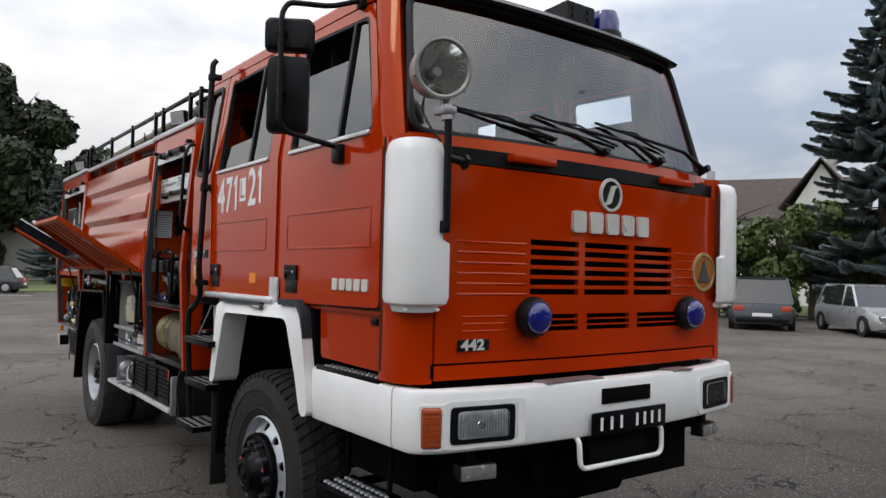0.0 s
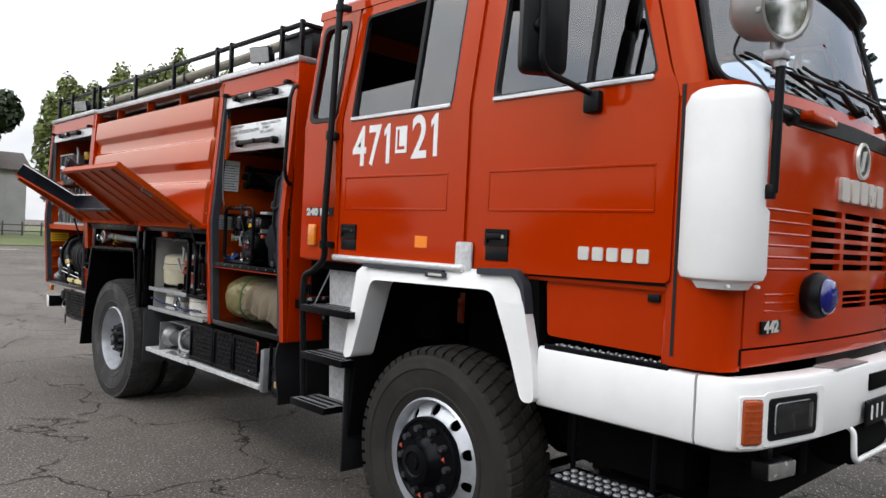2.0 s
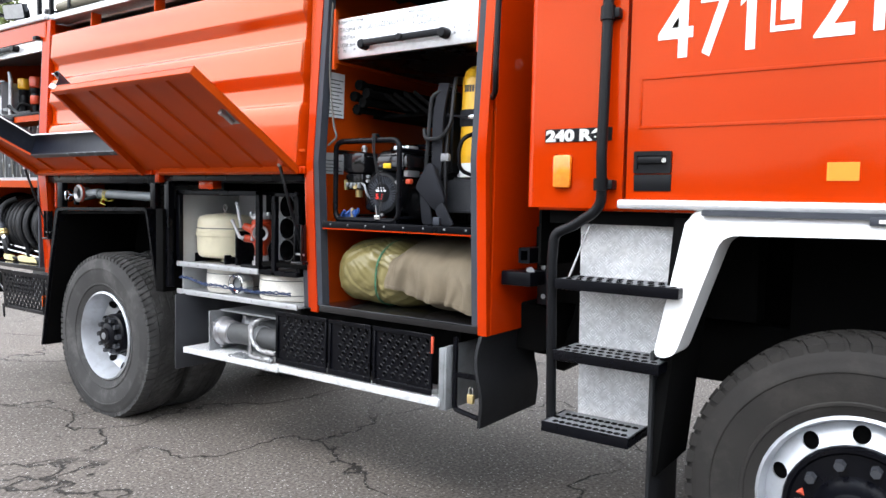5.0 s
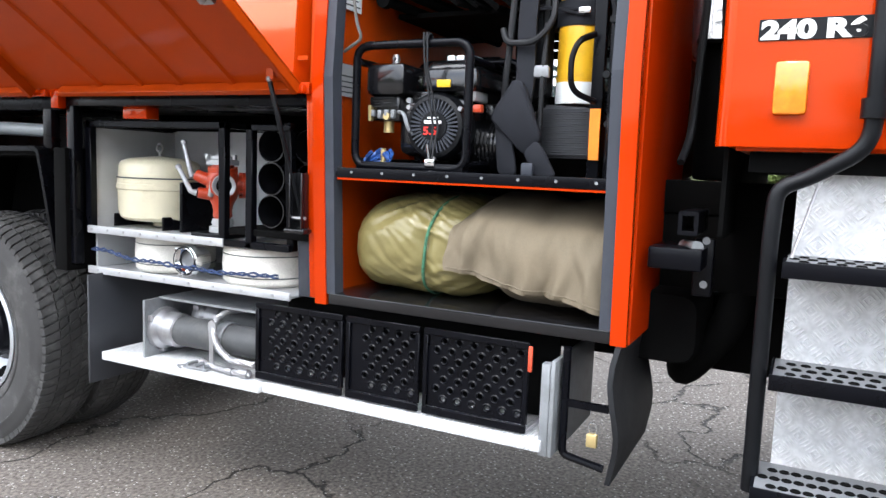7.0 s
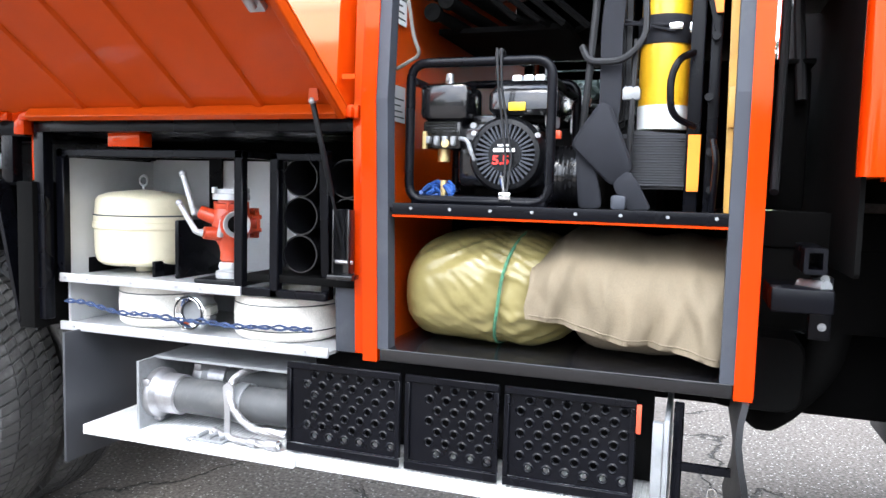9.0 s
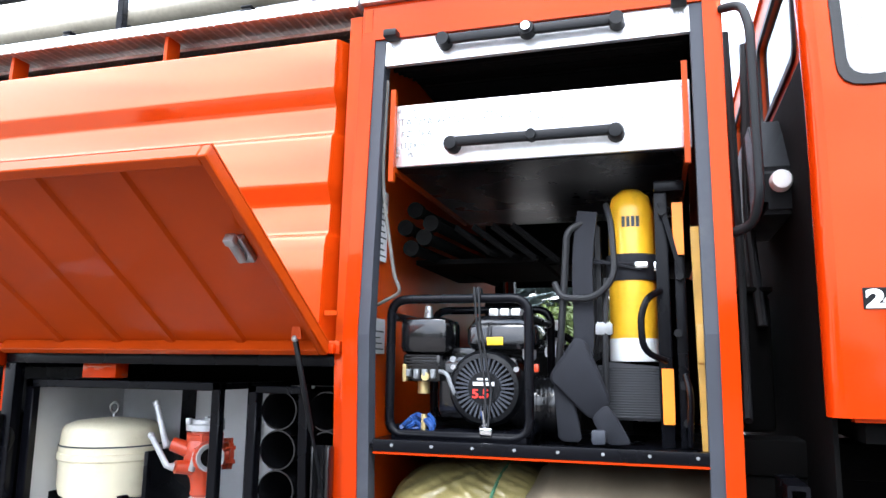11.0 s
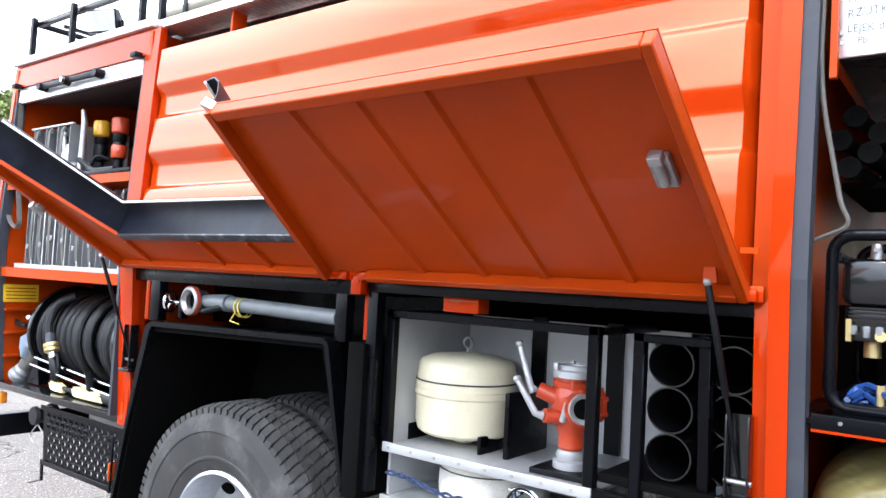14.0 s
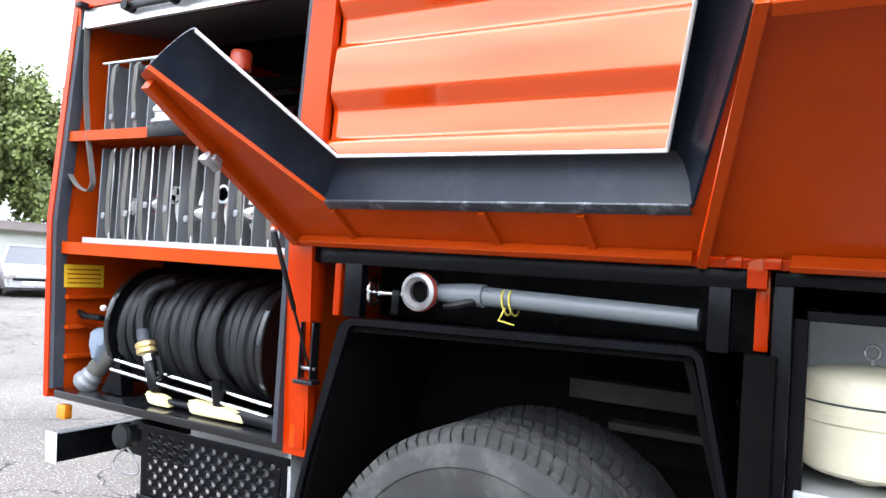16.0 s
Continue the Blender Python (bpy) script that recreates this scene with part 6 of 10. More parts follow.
def perforated(y0, y1, z0, z1, x, pitch=0.048, r=0.0085):
    hs = []
    rows = int((z1 - z0 - 0.03) / (pitch * 0.62))
    for j in range(rows):
        z = z0 + 0.028 + j * (z1 - z0 - 0.056) / max(1, rows - 1)
        cols = int((y1 - y0 - 0.04) / pitch)
        for i in range(cols):
            y = y0 + 0.028 + (i + (0.5 if j % 2 else 0.0)) * pitch
            if y < y1 - 0.022:
                hs.append((y, z))
    bm = B()
    plate(bm, rect(y0, y1, z0, z1), [circle(y, z, r, 8) for y, z in hs], "x", x, 0.004)
    bm2 = B()
    for y, z in hs:
        lathe(bm2, [(r, 0.0), (r + 0.003, -0.003), (r + 0.007, 0.0)], (x, y, z), "x", 10)
    return bm, bm2


for i, (a, b) in enumerate(DOORS):
    bm, bm2 = perforated(a, b, 0.635, 0.875, 0.03)
    door = part("perforated_panel", bm, "black", truck, "black perforated steel panel")
    bm = B()
    for q in ((a, b, 0.863, 0.883), (a, b, 0.61, 0.635), (a, a + 0.014, 0.636, 0.862), (b - 0.014, b, 0.636, 0.862)):
        box(bm, 0.02, 0.029, *q, 0.002, seg=1)
    each("panel_frame", bm, "black", door)
    tagged(part("dimple", bm2, "black", door), kind="stuff")
bm = B()
box(bm, 0.20, 0.22, 3.15, 4.17, 0.61, 0.88)
part("panel_backing", bm, "under", truck)
bm = B()
box(bm, 0.012, 0.02, 3.172, 3.184, 0.80, 0.875, 0.002)
part("red_marker", bm, "red_dull", truck, "small red reflector")
# tail: perforated panel, lamp, bumper bar
bm, bm2 = perforated(6.39, 6.99, 0.60, 0.865, 0.03, 0.046, 0.0095)
door = part("perforated_panel", bm, "black", truck, "black perforated steel panel at the tail")
bm = B()
for q in ((6.37, 7.0, 0.855, 0.88), (6.37, 7.0, 0.58, 0.605), (6.37, 6.39, 0.606, 0.854), (6.98, 7.0, 0.50, 0.579)):
    box(bm, 0.02, 0.029, *q, 0.002, seg=1)
each("panel_frame", bm, "black", door)
tagged(part("dimple", bm2, "black", door), kind="stuff")
# pale sheet stands for the light seen through the tail panel's holes
bm = B()
box(bm, 0.26, 0.28, 6.4, 6.97, 0.6, 0.86)
box(bm, 0.03, 0.28, 6.37, 6.385, 0.6, 0.9)
part("panel_backing", bm, "galv", truck)
bm = B()
box(bm, 0.012, 0.05, 7.405, 7.465, 0.82, 0.88, 0.006)
part("side_lamp", bm, "amber", truck, "amber side lamp below the tail")
bm = B()
box(bm, 0.012, 0.05, 6.372, 6.385, 0.66, 0.74, 0.004)
part("side_lamp", bm, "brown_amber", truck, "small amber reflector")
bm = B()
box(bm, 0.006, W - 0.006, 7.445, 7.505, 0.635, 0.755, 0.004)
box(bm, 0.30, 0.38, 7.0, 7.444, 0.64, 0.74, 0.004)
rb = part("rear_bumper", bm, "black", truck, "black rear bumper bar")
bm = B()
box(bm, -0.002, 0.005, 7.440, 7.512, 0.630, 0.760, 0.002)
part("bumper_end", bm, "white", rb, "white painted end of the bumper bar")
bm = B()
lathe(bm, [(0.0, -0.06), (0.045, -0.058), (0.05, -0.04), (0.038, -0.03), (0.038, 0.02), (0.055, 0.03), (0.055, 0.06), (0.0, 0.06)], (0.10, 7.12, 0.80), "x", 24)
cap = part("hose_coupling", bm, "rubber", truck, "dark capped hose coupling")
bm = B()
pts = [(0.06, 7.10 + 0.07 * math.sin(k * 0.42), 0.76 - 0.11 * math.sin(min(math.pi, k * 0.21))) for k in range(16)]
tube(bm, pts, 0.004, 6)
part("chain", bm, "steel", cap, "thin chain")


# ---- flaps, swung up and out about their top edges ----
lay = None
ANG = math.radians(123.0)


def swung(bm, z_hinge=1.62):
    """From the closed place (in the plane x = 0, hanging below the hinge) to the open one."""
    m = Matrix.Translation((-0.006, 0, z_hinge)) @ Matrix.Rotation(ANG, 4, "Y") @ Matrix.Translation((0.0, 0, -z_hinge))
    bmesh.ops.transform(bm, matrix=m, verts=bm.verts)
    return bm


H = 0.738
Y0, Y1, SLANT = 4.0, 5.165, 0.18
flap = None
bm = B()
plate(bm, [(Y0, 1.62 - H), (Y1, 1.62 - H), (Y1 + SLANT, 1.62), (Y0, 1.62)], (), "x", -0.004, 0.004)
flap = part("front_flap", swung(bm), "red_inside", truck, "red side flap swung up on its hinges")
bm = B()
hull(bm, [(x, y + k, z) for x in (0.0, 0.036) for y, z in ((Y1, 1.62 - H), (Y1 + SLANT, 1.62)) for k in (-0.022, 0.0)])
for q in ((Y0, Y0 + 0.022, 1.62 - H, 1.62), (Y0 + 0.022, Y1 - 0.022, 1.62 - H, 1.62 - H + 0.03), (Y0 + 0.022, Y1 - 0.022, 1.595, 1.62)):
    box(bm, 0.0, 0.036, *q, 0.003, seg=1)
for y in (4.92, 4.703, 4.51, 4.272):
    loops = [[(x, y + dy, z) for x, dy in ((0.0, -0.018), (0.010, -0.011), (0.010, 0.011), (0.0, 0.018))] for z in (1.62 - H + 0.03, 1.595)]
    rings(bm, loops)
each("flap_rib", swung(bm), "red_inside", flap, "red pressed rib inside the flap")
bm = B()
box(bm, 0.0, 0.02, Y0 + 0.055, Y0 + 0.10, 1.62 - H + 0.275, 1.62 - H + 0.36, 0.004)
cyl(bm, (0.03, Y0 + 0.075, 1.62 - H + 0.265), (0.03, Y0 + 0.075, 1.62 - H + 0.335), 0.012, seg=12)
box(bm, 0.02, 0.045, Y0 + 0.058, Y0 + 0.085, 1.62 - H + 0.25, 1.62 - H + 0.272, 0.003)
part("flap_latch", swung(bm), "steel", flap, "steel latch inside the flap")
bm = B()
hull(bm, [(x, Y1 + d, 1.62 - H + z) for x in (-0.006, 0.02) for d, z in ((-0.02, 0.0), (0.0, -0.022), (0.006, -0.02), (0.006, 0.01))])
part("flap_corner", swung(bm), "galv", flap, "pale corner piece")
# the second flap has the wheel arch cut out of it
Z0 = 1.62
CUT = [(6.605, Z0 - 0.735), (6.37, Z0 - 0.203), (5.335, Z0 - 0.201), (5.170, Z0 - 0.731)]
bm = B()
OUT2 = [(6.61, Z0), (5.35, Z0), (5.165, Z0 - 0.731), *CUT[::-1], (6.66, Z0 - 0.71)]
plate(bm, OUT2, (), "x", -0.004, 0.004)
flap2 = part("rear_flap", swung(bm), "red_inside", truck, "red flap with a wheel arch cut-out, swung up")
bm = B()
for q in ((5.355, 6.575, 1.595, 1.62),):
    box(bm, 0.0, 0.03, *q, 0.003, seg=1)
hull(bm, [(x, y + k, z) for x in (0.0, 0.03) for y, z in ((6.655, Z0 - 0.69), (6.61, Z0)) for k in (-0.028, 0.0)])
for y in (5.60, 5.869, 6.36):
    box(bm, 0.0, 0.014, y - 0.01, y + 0.01, 1.457, 1.595)
a, b = CUT[0], CUT[1]
d = Vector((b[0] - a[0], b[1] - a[1])).normalized()
hull(bm, [(x, p[0] - d.y * s, p[1] + d.x * s) for x in (0.0, 0.014) for p in (a, b) for s in (0.0, 0.010)])
each("flap_frame", swung(bm), "red_inside", flap2, "red inner frame of the flap")
bm = B()
cutl = [Vector((0, a, b)) for a, b in CUT]
inn = [Vector((0, 6.478, Z0 - 0.756)), Vector((0, 6.316, Z0 - 0.285)), Vector((0, 5.392, Z0 - 0.275)), Vector((0, 5.258, Z0 - 0.746))]
for k in range(3):
    a, b, c, d = cutl[k], cutl[k + 1], inn[k + 1], inn[k]
    sh = [(0.006, -0.08), (0.002, 0.0), (-0.052, 0.2), (-0.092, 0.48), (-0.106, 0.76), (-0.101, 0.9), (-0.088, 1.0)]
    loops = [[(x + o, p.y, p.z) for x, t in sh for p in (u.lerp(v, t),)] + [(x - 0.006 + o, p.y, p.z) for x, t in sh[::-1] for p in (u.lerp(v, t),)] for o, (u, v) in zip((0.0, 0.0), ((a, d), (b, c)))]
    rings(bm, loops)
flare = each("arch_flare", swung(bm), "flare", flap2, "black wheel arch flare with worn paint")[0]
bm = B()
for k in range(3):
    c, d = inn[k + 1], inn[k]
    tube(bm, [(-0.091, d.y, d.z), (-0.091, c.y, c.z)], 0.0045, 6)
bm2 = B()
box(bm2, 0.002, 0.009, 5.338, 6.368, Z0 - 0.205, Z0 - 0.168, 0.002)
part("flare_flange", swung(bm2), "flare_worn", flare, "scuffed flange of the flare")
part("flare_edge", swung(bm), "white", flare, "white painted edge of the flare")
bm = B()
box(bm, 0.03, 0.05, 6.585, 6.654, Z0 - H + 0.30, Z0 - H + 0.33, 0.004)
cyl(bm, (0.045, 6.614, Z0 - H + 0.29), (0.045, 6.614, Z0 - H + 0.345), 0.016, seg=12)
part("flap_latch", swung(bm), "steel", flap2, "steel latch inside the flap")
bm = B()
for y in (4.005, 5.18, 5.265, 5.40, 6.59):
    box(bm, -0.02, 0.03, y - 0.02, y + 0.02, 1.595, 1.625, 0.006)
box(bm, -0.005, 0.03, 5.19, 5.235, 1.55, 1.62, 0.003)
box(bm, 0.0, 0.02, 3.975, 6.61, 1.595, 1.632, 0.003)
each("flap_hinge", bm, "red", truck, "red flap hinge")
# gas struts
lay = None
for a, c in (((0.03, 4.02, 1.19), (-0.075, 4.075, 1.635)), ((0.02, 6.545, 1.20), (-0.10, 6.625, 1.64))):
    a, c = Vector(a), Vector(c)
    b = a.lerp(c, 0.42)
    bm = B()
    tube(bm, [a, b], 0.0045, 8)
    tube(bm, [b, b.lerp(c, 0.02), c.lerp(b, 0.02), c], [0.005, 0.008, 0.008, 0.004], 12)
    st = part("gas_strut", bm, "plastic", truck, "black gas strut of the flap")
    bm = B()
    for y in (a.y - 0.026, a.y + 0.022):
        box(bm, -0.004, 0.035, y, y + 0.005, a.z - 0.035, a.z + 0.15, 0.002)
    box(bm, 0.028, 0.036, a.y - 0.021, a.y + 0.021, a.z - 0.035, a.z + 0.15)
    box(bm, -0.012, 0.036, a.y - 0.04, a.y + 0.04, a.z - 0.05, a.z - 0.036, 0.003)
    br = part("strut_bracket", bm, "gloss_black", st, "black channel bracket of the strut")
    bm = B()
    cyl(bm, (0.012, a.y - 0.03, a.z), (0.012, a.y + 0.03, a.z), 0.006, seg=10)
    part("pin", bm, "steel", br)
    bm = B()
    bmesh.ops.create_icosphere(bm, subdivisions=2, radius=0.011, matrix=Matrix.Translation(c))
    part("ball_joint", bm, "steel", st, "steel ball joint")
    bm = B()
    hull(bm, [c + Vector(q) for q in ((-0.006, -0.022, 0.0), (-0.006, 0.010, -0.004), (0.006, -0.022, 0.0), (0.006, 0.010, -0.004), (-0.004, -0.010, 0.075), (0.004, -0.010, 0.075), (-0.004, 0.006, 0.07), (0.004, 0.006, 0.07))])
    part("strut_lug", bm, "red_inside", st, "red lug on the flap")


# ---- fittings of the cab ----
lay = cab_plan


# unit number on the rear doors
for far in (False,):
    for t, y, w in (("4", 2.215, 0.120), ("7", 2.072, 0.104), ("1", 1.936, 0.060), ("2", 1.720, 0.113), ("1", 1.572, 0.058)):
        up = 0.0 if y > 1.8 else 0.02
        if t == "1":
            bm = B()
            plate(bm, [(y - 0.014, 2.030 + up), (y - 0.043, 2.030 + up), (y - 0.043, 2.232 + up), (y - 0.024, 2.232 + up), (y + 0.006, 2.200 + up), (y + 0.006, 2.170 + up), (y - 0.014, 2.188 + up)], (), "x", -0.003, 0.002)
            part("door_number", bm, "decal", truck, "white painted figure on the door")
            continue
        bm = lettering(t, 0.290, 0.001, 0.005)
        xs = [v.co.x for v in bm.verts]
        for v in bm.verts:
            v.co.x = (v.co.x - min(xs)) * w / (max(xs) - min(xs))
            v.co.y += up
        part("door_number", on_side(bm, y, 2.030, -0.0015), "decal", truck, "white painted figure on the door")
    bm = B()
    plate(bm, rect(1.758, 1.848, 2.078, 2.21), [[(1.835, 2.095), (1.775, 2.095), (1.775, 2.111), (1.818, 2.111), (1.818, 2.195), (1.835, 2.195)]], "x", -0.0025, 0.0015)
    part("door_letter", bm, "decal", truck, "white square with a red letter")
    # silver name bars in place of the maker's name
    bm = B()
    for i in range(5):
        y = 0.665 - i * 0.067
        plate(bm, soft([(y, 1.595), (y - 0.050, 1.595), (y - 0.050, 1.648), (y, 1.648)], 0.01), (), "x", -0.006, 0.006)
    each("name_bar", bm, "silver", truck, "silver bar in place of a maker's name")
    bm = B()
    box(bm, -0.003, 0.001, 1.572, 1.662, 1.602, 1.659, 0.001, seg=1)
    part("door_reflector", bm, "orange", truck, "orange reflector patch on the door")
    # lamp and figures behind the rear door
    bm = B()
    box(bm, -0.022, 0.0, 2.53, 2.605, 1.575, 1.70, 0.010)
    lamp = part("side_marker", bm, "amber", truck, "amber side marker lamp")
    bm = B()
    box(bm, -0.004, 0.0, 2.375, 2.648, 1.748, 1.798, 0.001, seg=1)
    pl = part("model_plate", bm, "plastic", truck, "black strip with silver figures")
    bm = lettering("240 R6", 0.056, 0.001, 0.003, 1.38)
    part("lettering", on_side(bm, 2.642, 1.753, -0.0055), "silver", pl, "silver figures")

# the front: emblem, name bars, figures, lamps
bm = B()
lathe(bm, [(0.066, 0.0), (0.066, -0.012), (0.078, -0.012), (0.080, 0.0)], (1.135, -0.006, 2.075), "y", 32)
emb = part("emblem", bm, "silver", truck, "round silver and black emblem of plain shapes")
bm = B()
lathe(bm, [(0.0, -0.004), (0.067, -0.004), (0.067, 0.0)], (1.135, -0.006, 2.075), "y", 32)
part("emblem_disc", bm, "plastic", emb)
bm = B()
plate(bm, soft([(1.085, 2.022), (1.135, 2.035), (1.165, 2.11), (1.19, 2.125), (1.135, 2.118), (1.105, 2.045)], 0.008), (), "y", -0.016, 0.006)
part("emblem_bar", bm, "silver", emb)
bm = B()
for i in range(5):
    x = 0.872 + i * 0.116
    plate(bm, soft([(x, 1.885), (x + 0.085, 1.885), (x + 0.085, 1.985), (x, 1.985)], 0.015), (), "y", -0.022, 0.022, fn=lambda p: Vector((p.x, p.y + nose(p.x, 2.0), p.z)))
each("name_bar", bm, "silver", truck, "silver bar in place of a maker's name")
bm = B()
box(bm, 0.242, 0.408, 0.018, 0.03, 1.362, 1.410, 0.003)
pl = part("model_plate", bm, "plastic", truck, "black plate with silver figures")
bm = lettering("442", 0.062, 0.001, 0.002, 1.35)
part("lettering", on_front(bm, 0.253, 1.367, 0.016), "silver", pl, "silver figures")
bm = B()
lathe(bm, [(0.0, -0.004), (0.088, -0.004), (0.09, -0.012), (0.103, -0.012), (0.106, 0.0)], (1.955, 0.028, 1.72), "y", 36)
disc = part("round_badge", bm, "brass", truck, "round yellow badge with a dark triangle")
bm = B()
lathe(bm, [(0.0, -0.006), (0.088, -0.006)], (1.955, 0.028, 1.72), "y", 36)
part("badge_face", bm, "badge", disc, "yellow badge face")
bm = B()
plate(bm, [(1.905, 1.665), (2.005, 1.665), (1.955, 1.785)], (), "y", 0.016, 0.004)
part("badge_triangle", bm, "ink", disc, "dark triangle")
for x in (0.615, 1.76):
    bm = B()
    lathe(bm, [(0.0, -0.112), (0.035, -0.110), (0.060, -0.100), (0.070, -0.085), (0.072, -0.045)], (x, nose(x, 1.5), 1.50), "y", 28)
    b = part("blue_light", bm, "blue", truck, "round blue flashing light")
    bm = B()
    lathe(bm, [(0.070, -0.080), (0.080, -0.075), (0.090, -0.05), (0.090, -0.03), (0.070, 0.0), (0.0, 0.0)], (x, nose(x, 1.5), 1.50), "y", 28)
    part("light_base", bm, "plastic", b, "black lamp base")
for k, (x, l) in enumerate(((0.83, 0.62), (1.26, 0.60), (1.66, 0.55))):
    # wiper: arm and blade, laid to the near side
    bm = B()
    base = Vector((x + 0.28, 0.02, 2.275))
    tip = Vector((x - l * 0.45, screen(x - l * 0.45, 2.36) - 0.03, 2.36 + 0.02 * k))
    mid = base.lerp(tip, 0.35) + Vector((0, -0.025, 0.03))
    tube(bm, [base, mid, tip], [0.016, 0.011, 0.007], 8)
    cyl(bm, base + Vector((0, 0.03, -0.01)), base + Vector((0, -0.035, 0.01)), 0.022, 0.018, 12)
    wp = part("wiper", bm, "plastic", truck, "black windscreen wiper")
    bm = B()
    a = tip + Vector((-0.26, -0.004, 0.035))
    c = tip + Vector((0.30, -0.004, -0.045))
    for p in (a, c):
        p.y = screen(p.x, p.z) - 0.012
    tube(bm, [a, tip + Vector((0, 0.006, 0)), c], 0.007, 6)
    tube(bm, [a.lerp(c, 0.15), tip + Vector((0, -0.008, 0.012)), a.lerp(c, 0.85)], 0.005, 6)
    part("wiper_blade", bm, "rubber", wp)

# spotlight on its post
bm = B()
tube(bm, [(0.118, -0.045, 1.86), (0.112, -0.05, 2.28)], 0.016, 12)
box(bm, 0.10, 0.135, -0.05, 0.02, 1.84, 1.89, 0.006)
spot = part("spotlight_post", bm, "plastic", truck, "black post beside the corner vane")
bm = B()
cyl(bm, (0.12, -0.05, 2.135), (0.19, -0.06, 2.125), 0.016, seg=10)
cyl(bm, (0.185, -0.06, 2.126), (0.20, -0.062, 2.124), 0.030, seg=6)
part("clamp_knob", bm, "plastic", spot, "black clamp knob")
ax = Vector((-0.32, -0.94, -0.10)).normalized()
e1 = ax.cross(Vector((0, 0, 1))).normalized()
frm = (ax, e1, ax.cross(e1))
SC = Vector((0.085, -0.01, 2.475))
bm = B()
lathe(bm, [(0.0, -0.115), (0.05, -0.112), (0.085, -0.095), (0.104, -0.06), (0.110, 0.0), (0.112, 0.055), (0.118, 0.06), (0.118, 0.078), (0.108, 0.080), (0.100, 0.070)], SC, frm, 40)
for a in (0.3, 2.4, 4.5):
    q = SC + ax * 0.065 + (frm[1] * math.cos(a) + frm[2] * math.sin(a)) * 0.118
    box(bm, -0.008, 0.008, -0.008, 0.008, -0.008, 0.008, 0.002, m=Matrix.Translation(q))
sp = part("spotlight", bm, "spot_grey", truck, "round grey search light")
bm = B()
lathe(bm, [(0.100, 0.068), (0.085, 0.03), (0.055, -0.02), (0.02, -0.05), (0.0, -0.052)], SC, frm, 36)
part("reflector", bm, "reflector", sp, "mirror reflector of the search light")
bm = B()
cyl(bm, SC - ax * 0.04, SC + ax * 0.02, 0.018, seg=12)
part("bulb_cap", bm, "steel", sp)
bm = B()
lathe(bm, [(0.0, 0.074), (0.102, 0.071)], SC, frm, 36)
part("lens", bm, "lens", sp, "clear glass lens").visible_shadow = False
bm = B()
cyl(bm, (0.11, -0.045, 2.28), (0.105, -0.035, 2.365), 0.024, seg=14)
box(bm, 0.075, 0.14, -0.07, 0.0, 2.30, 2.335, 0.006)
part("lamp_mount", bm, "steel", sp, "grey swivel mount")
bm = B()
tube(bm, bend([SC - ax * 0.09 + Vector((-0.02, 0, -0.05)), SC - ax * 0.14 + Vector((-0.03, 0, -0.14)), (0.07, 0.02, 2.26), (0.10, -0.02, 2.20)], 0.04), 0.005, 6)
part("lamp_cable", bm, "rubber", sp, "black cable")

# mirrors on the near side
bm = B()
tube(bm, bend([(0.10, 0.60, 2.93), (-0.06, 0.64, 2.87), (-0.26, 0.665, 2.85), (-0.289, 0.668, 2.80), (-0.289, 0.668, 2.325), (-0.25, 0.665, 2.285), (0.0, 0.625, 2.24)], 0.05, 6), 0.0125, 10)
marm = part("mirror_arm", bm, "plastic", truck, "black tubular mirror arm")
bm = B()
box(bm, -0.035, 0.02, 0.585, 0.66, 2.17, 2.255, 0.012)
box(bm, 0.06, 0.12, 0.575, 0.63, 2.88, 2.97, 0.012)
each("arm_bracket", bm, "plastic", marm, "black mirror arm brackets")
for z0, z1, w, tl in ((2.285, 2.63, 0.19, "large"), (2.645, 2.795, 0.225, "small")):
    bm = B()
    m = Matrix.Translation((-0.218, 0.73, (z0 + z1) / 2)) @ Matrix.Rotation(math.radians(-32), 4, "Z")
    hh = (z1 - z0) / 2
    loops = [[(x, y, z) for x, z in rect(-w / 2 * k, w / 2 * k, -hh * k, hh * k, 0.035, 5)] for k, y in ((0.80, -0.055), (0.96, -0.042), (1.0, -0.01), (0.98, 0.0))]
    rings(bm, loops)
    bmesh.ops.transform(bm, matrix=m, verts=bm.verts)
    mr = part("door_mirror", bm, "plastic", truck, "large black door mirror" if tl == "large" else "small black wide-angle mirror")
    bm = B()
    plate(bm, rect(-w / 2 * 0.92, w / 2 * 0.92, -hh * 0.92, hh * 0.92, 0.03), (), "y", 0.0005, 0.003)
    bmesh.ops.transform(bm, matrix=m, verts=bm.verts)
    part("mirror_glass", bm, "chrome", mr, "mirror glass")
    bm = B()
    lathe(bm, [(0.0, -0.085), (0.018, -0.083), (0.024, -0.07), (0.024, -0.045)], (-0.03, 0, 0.0), "y", 16)
    bmesh.ops.transform(bm, matrix=m, verts=bm.verts)
    part("mirror_clamp", bm, "plastic", mr, "round black clamp")
bm = B()
m = Matrix.Translation((0.33, 1.10, 2.77))
rings(bm, [[(x, y, z) for x, z in rect(-0.14 * k, 0.14 * k, -0.07 * k, 0.10 * k, 0.06, 5)] for k, y in ((0.8, -0.02), (1.0, -0.012), (1.0, 0.012), (0.8, 0.02))])
bmesh.ops.transform(bm, matrix=m, verts=bm.verts)
part("sun_visor", bm, "seat", truck, "dark visor under the cab roof")
bm = B()
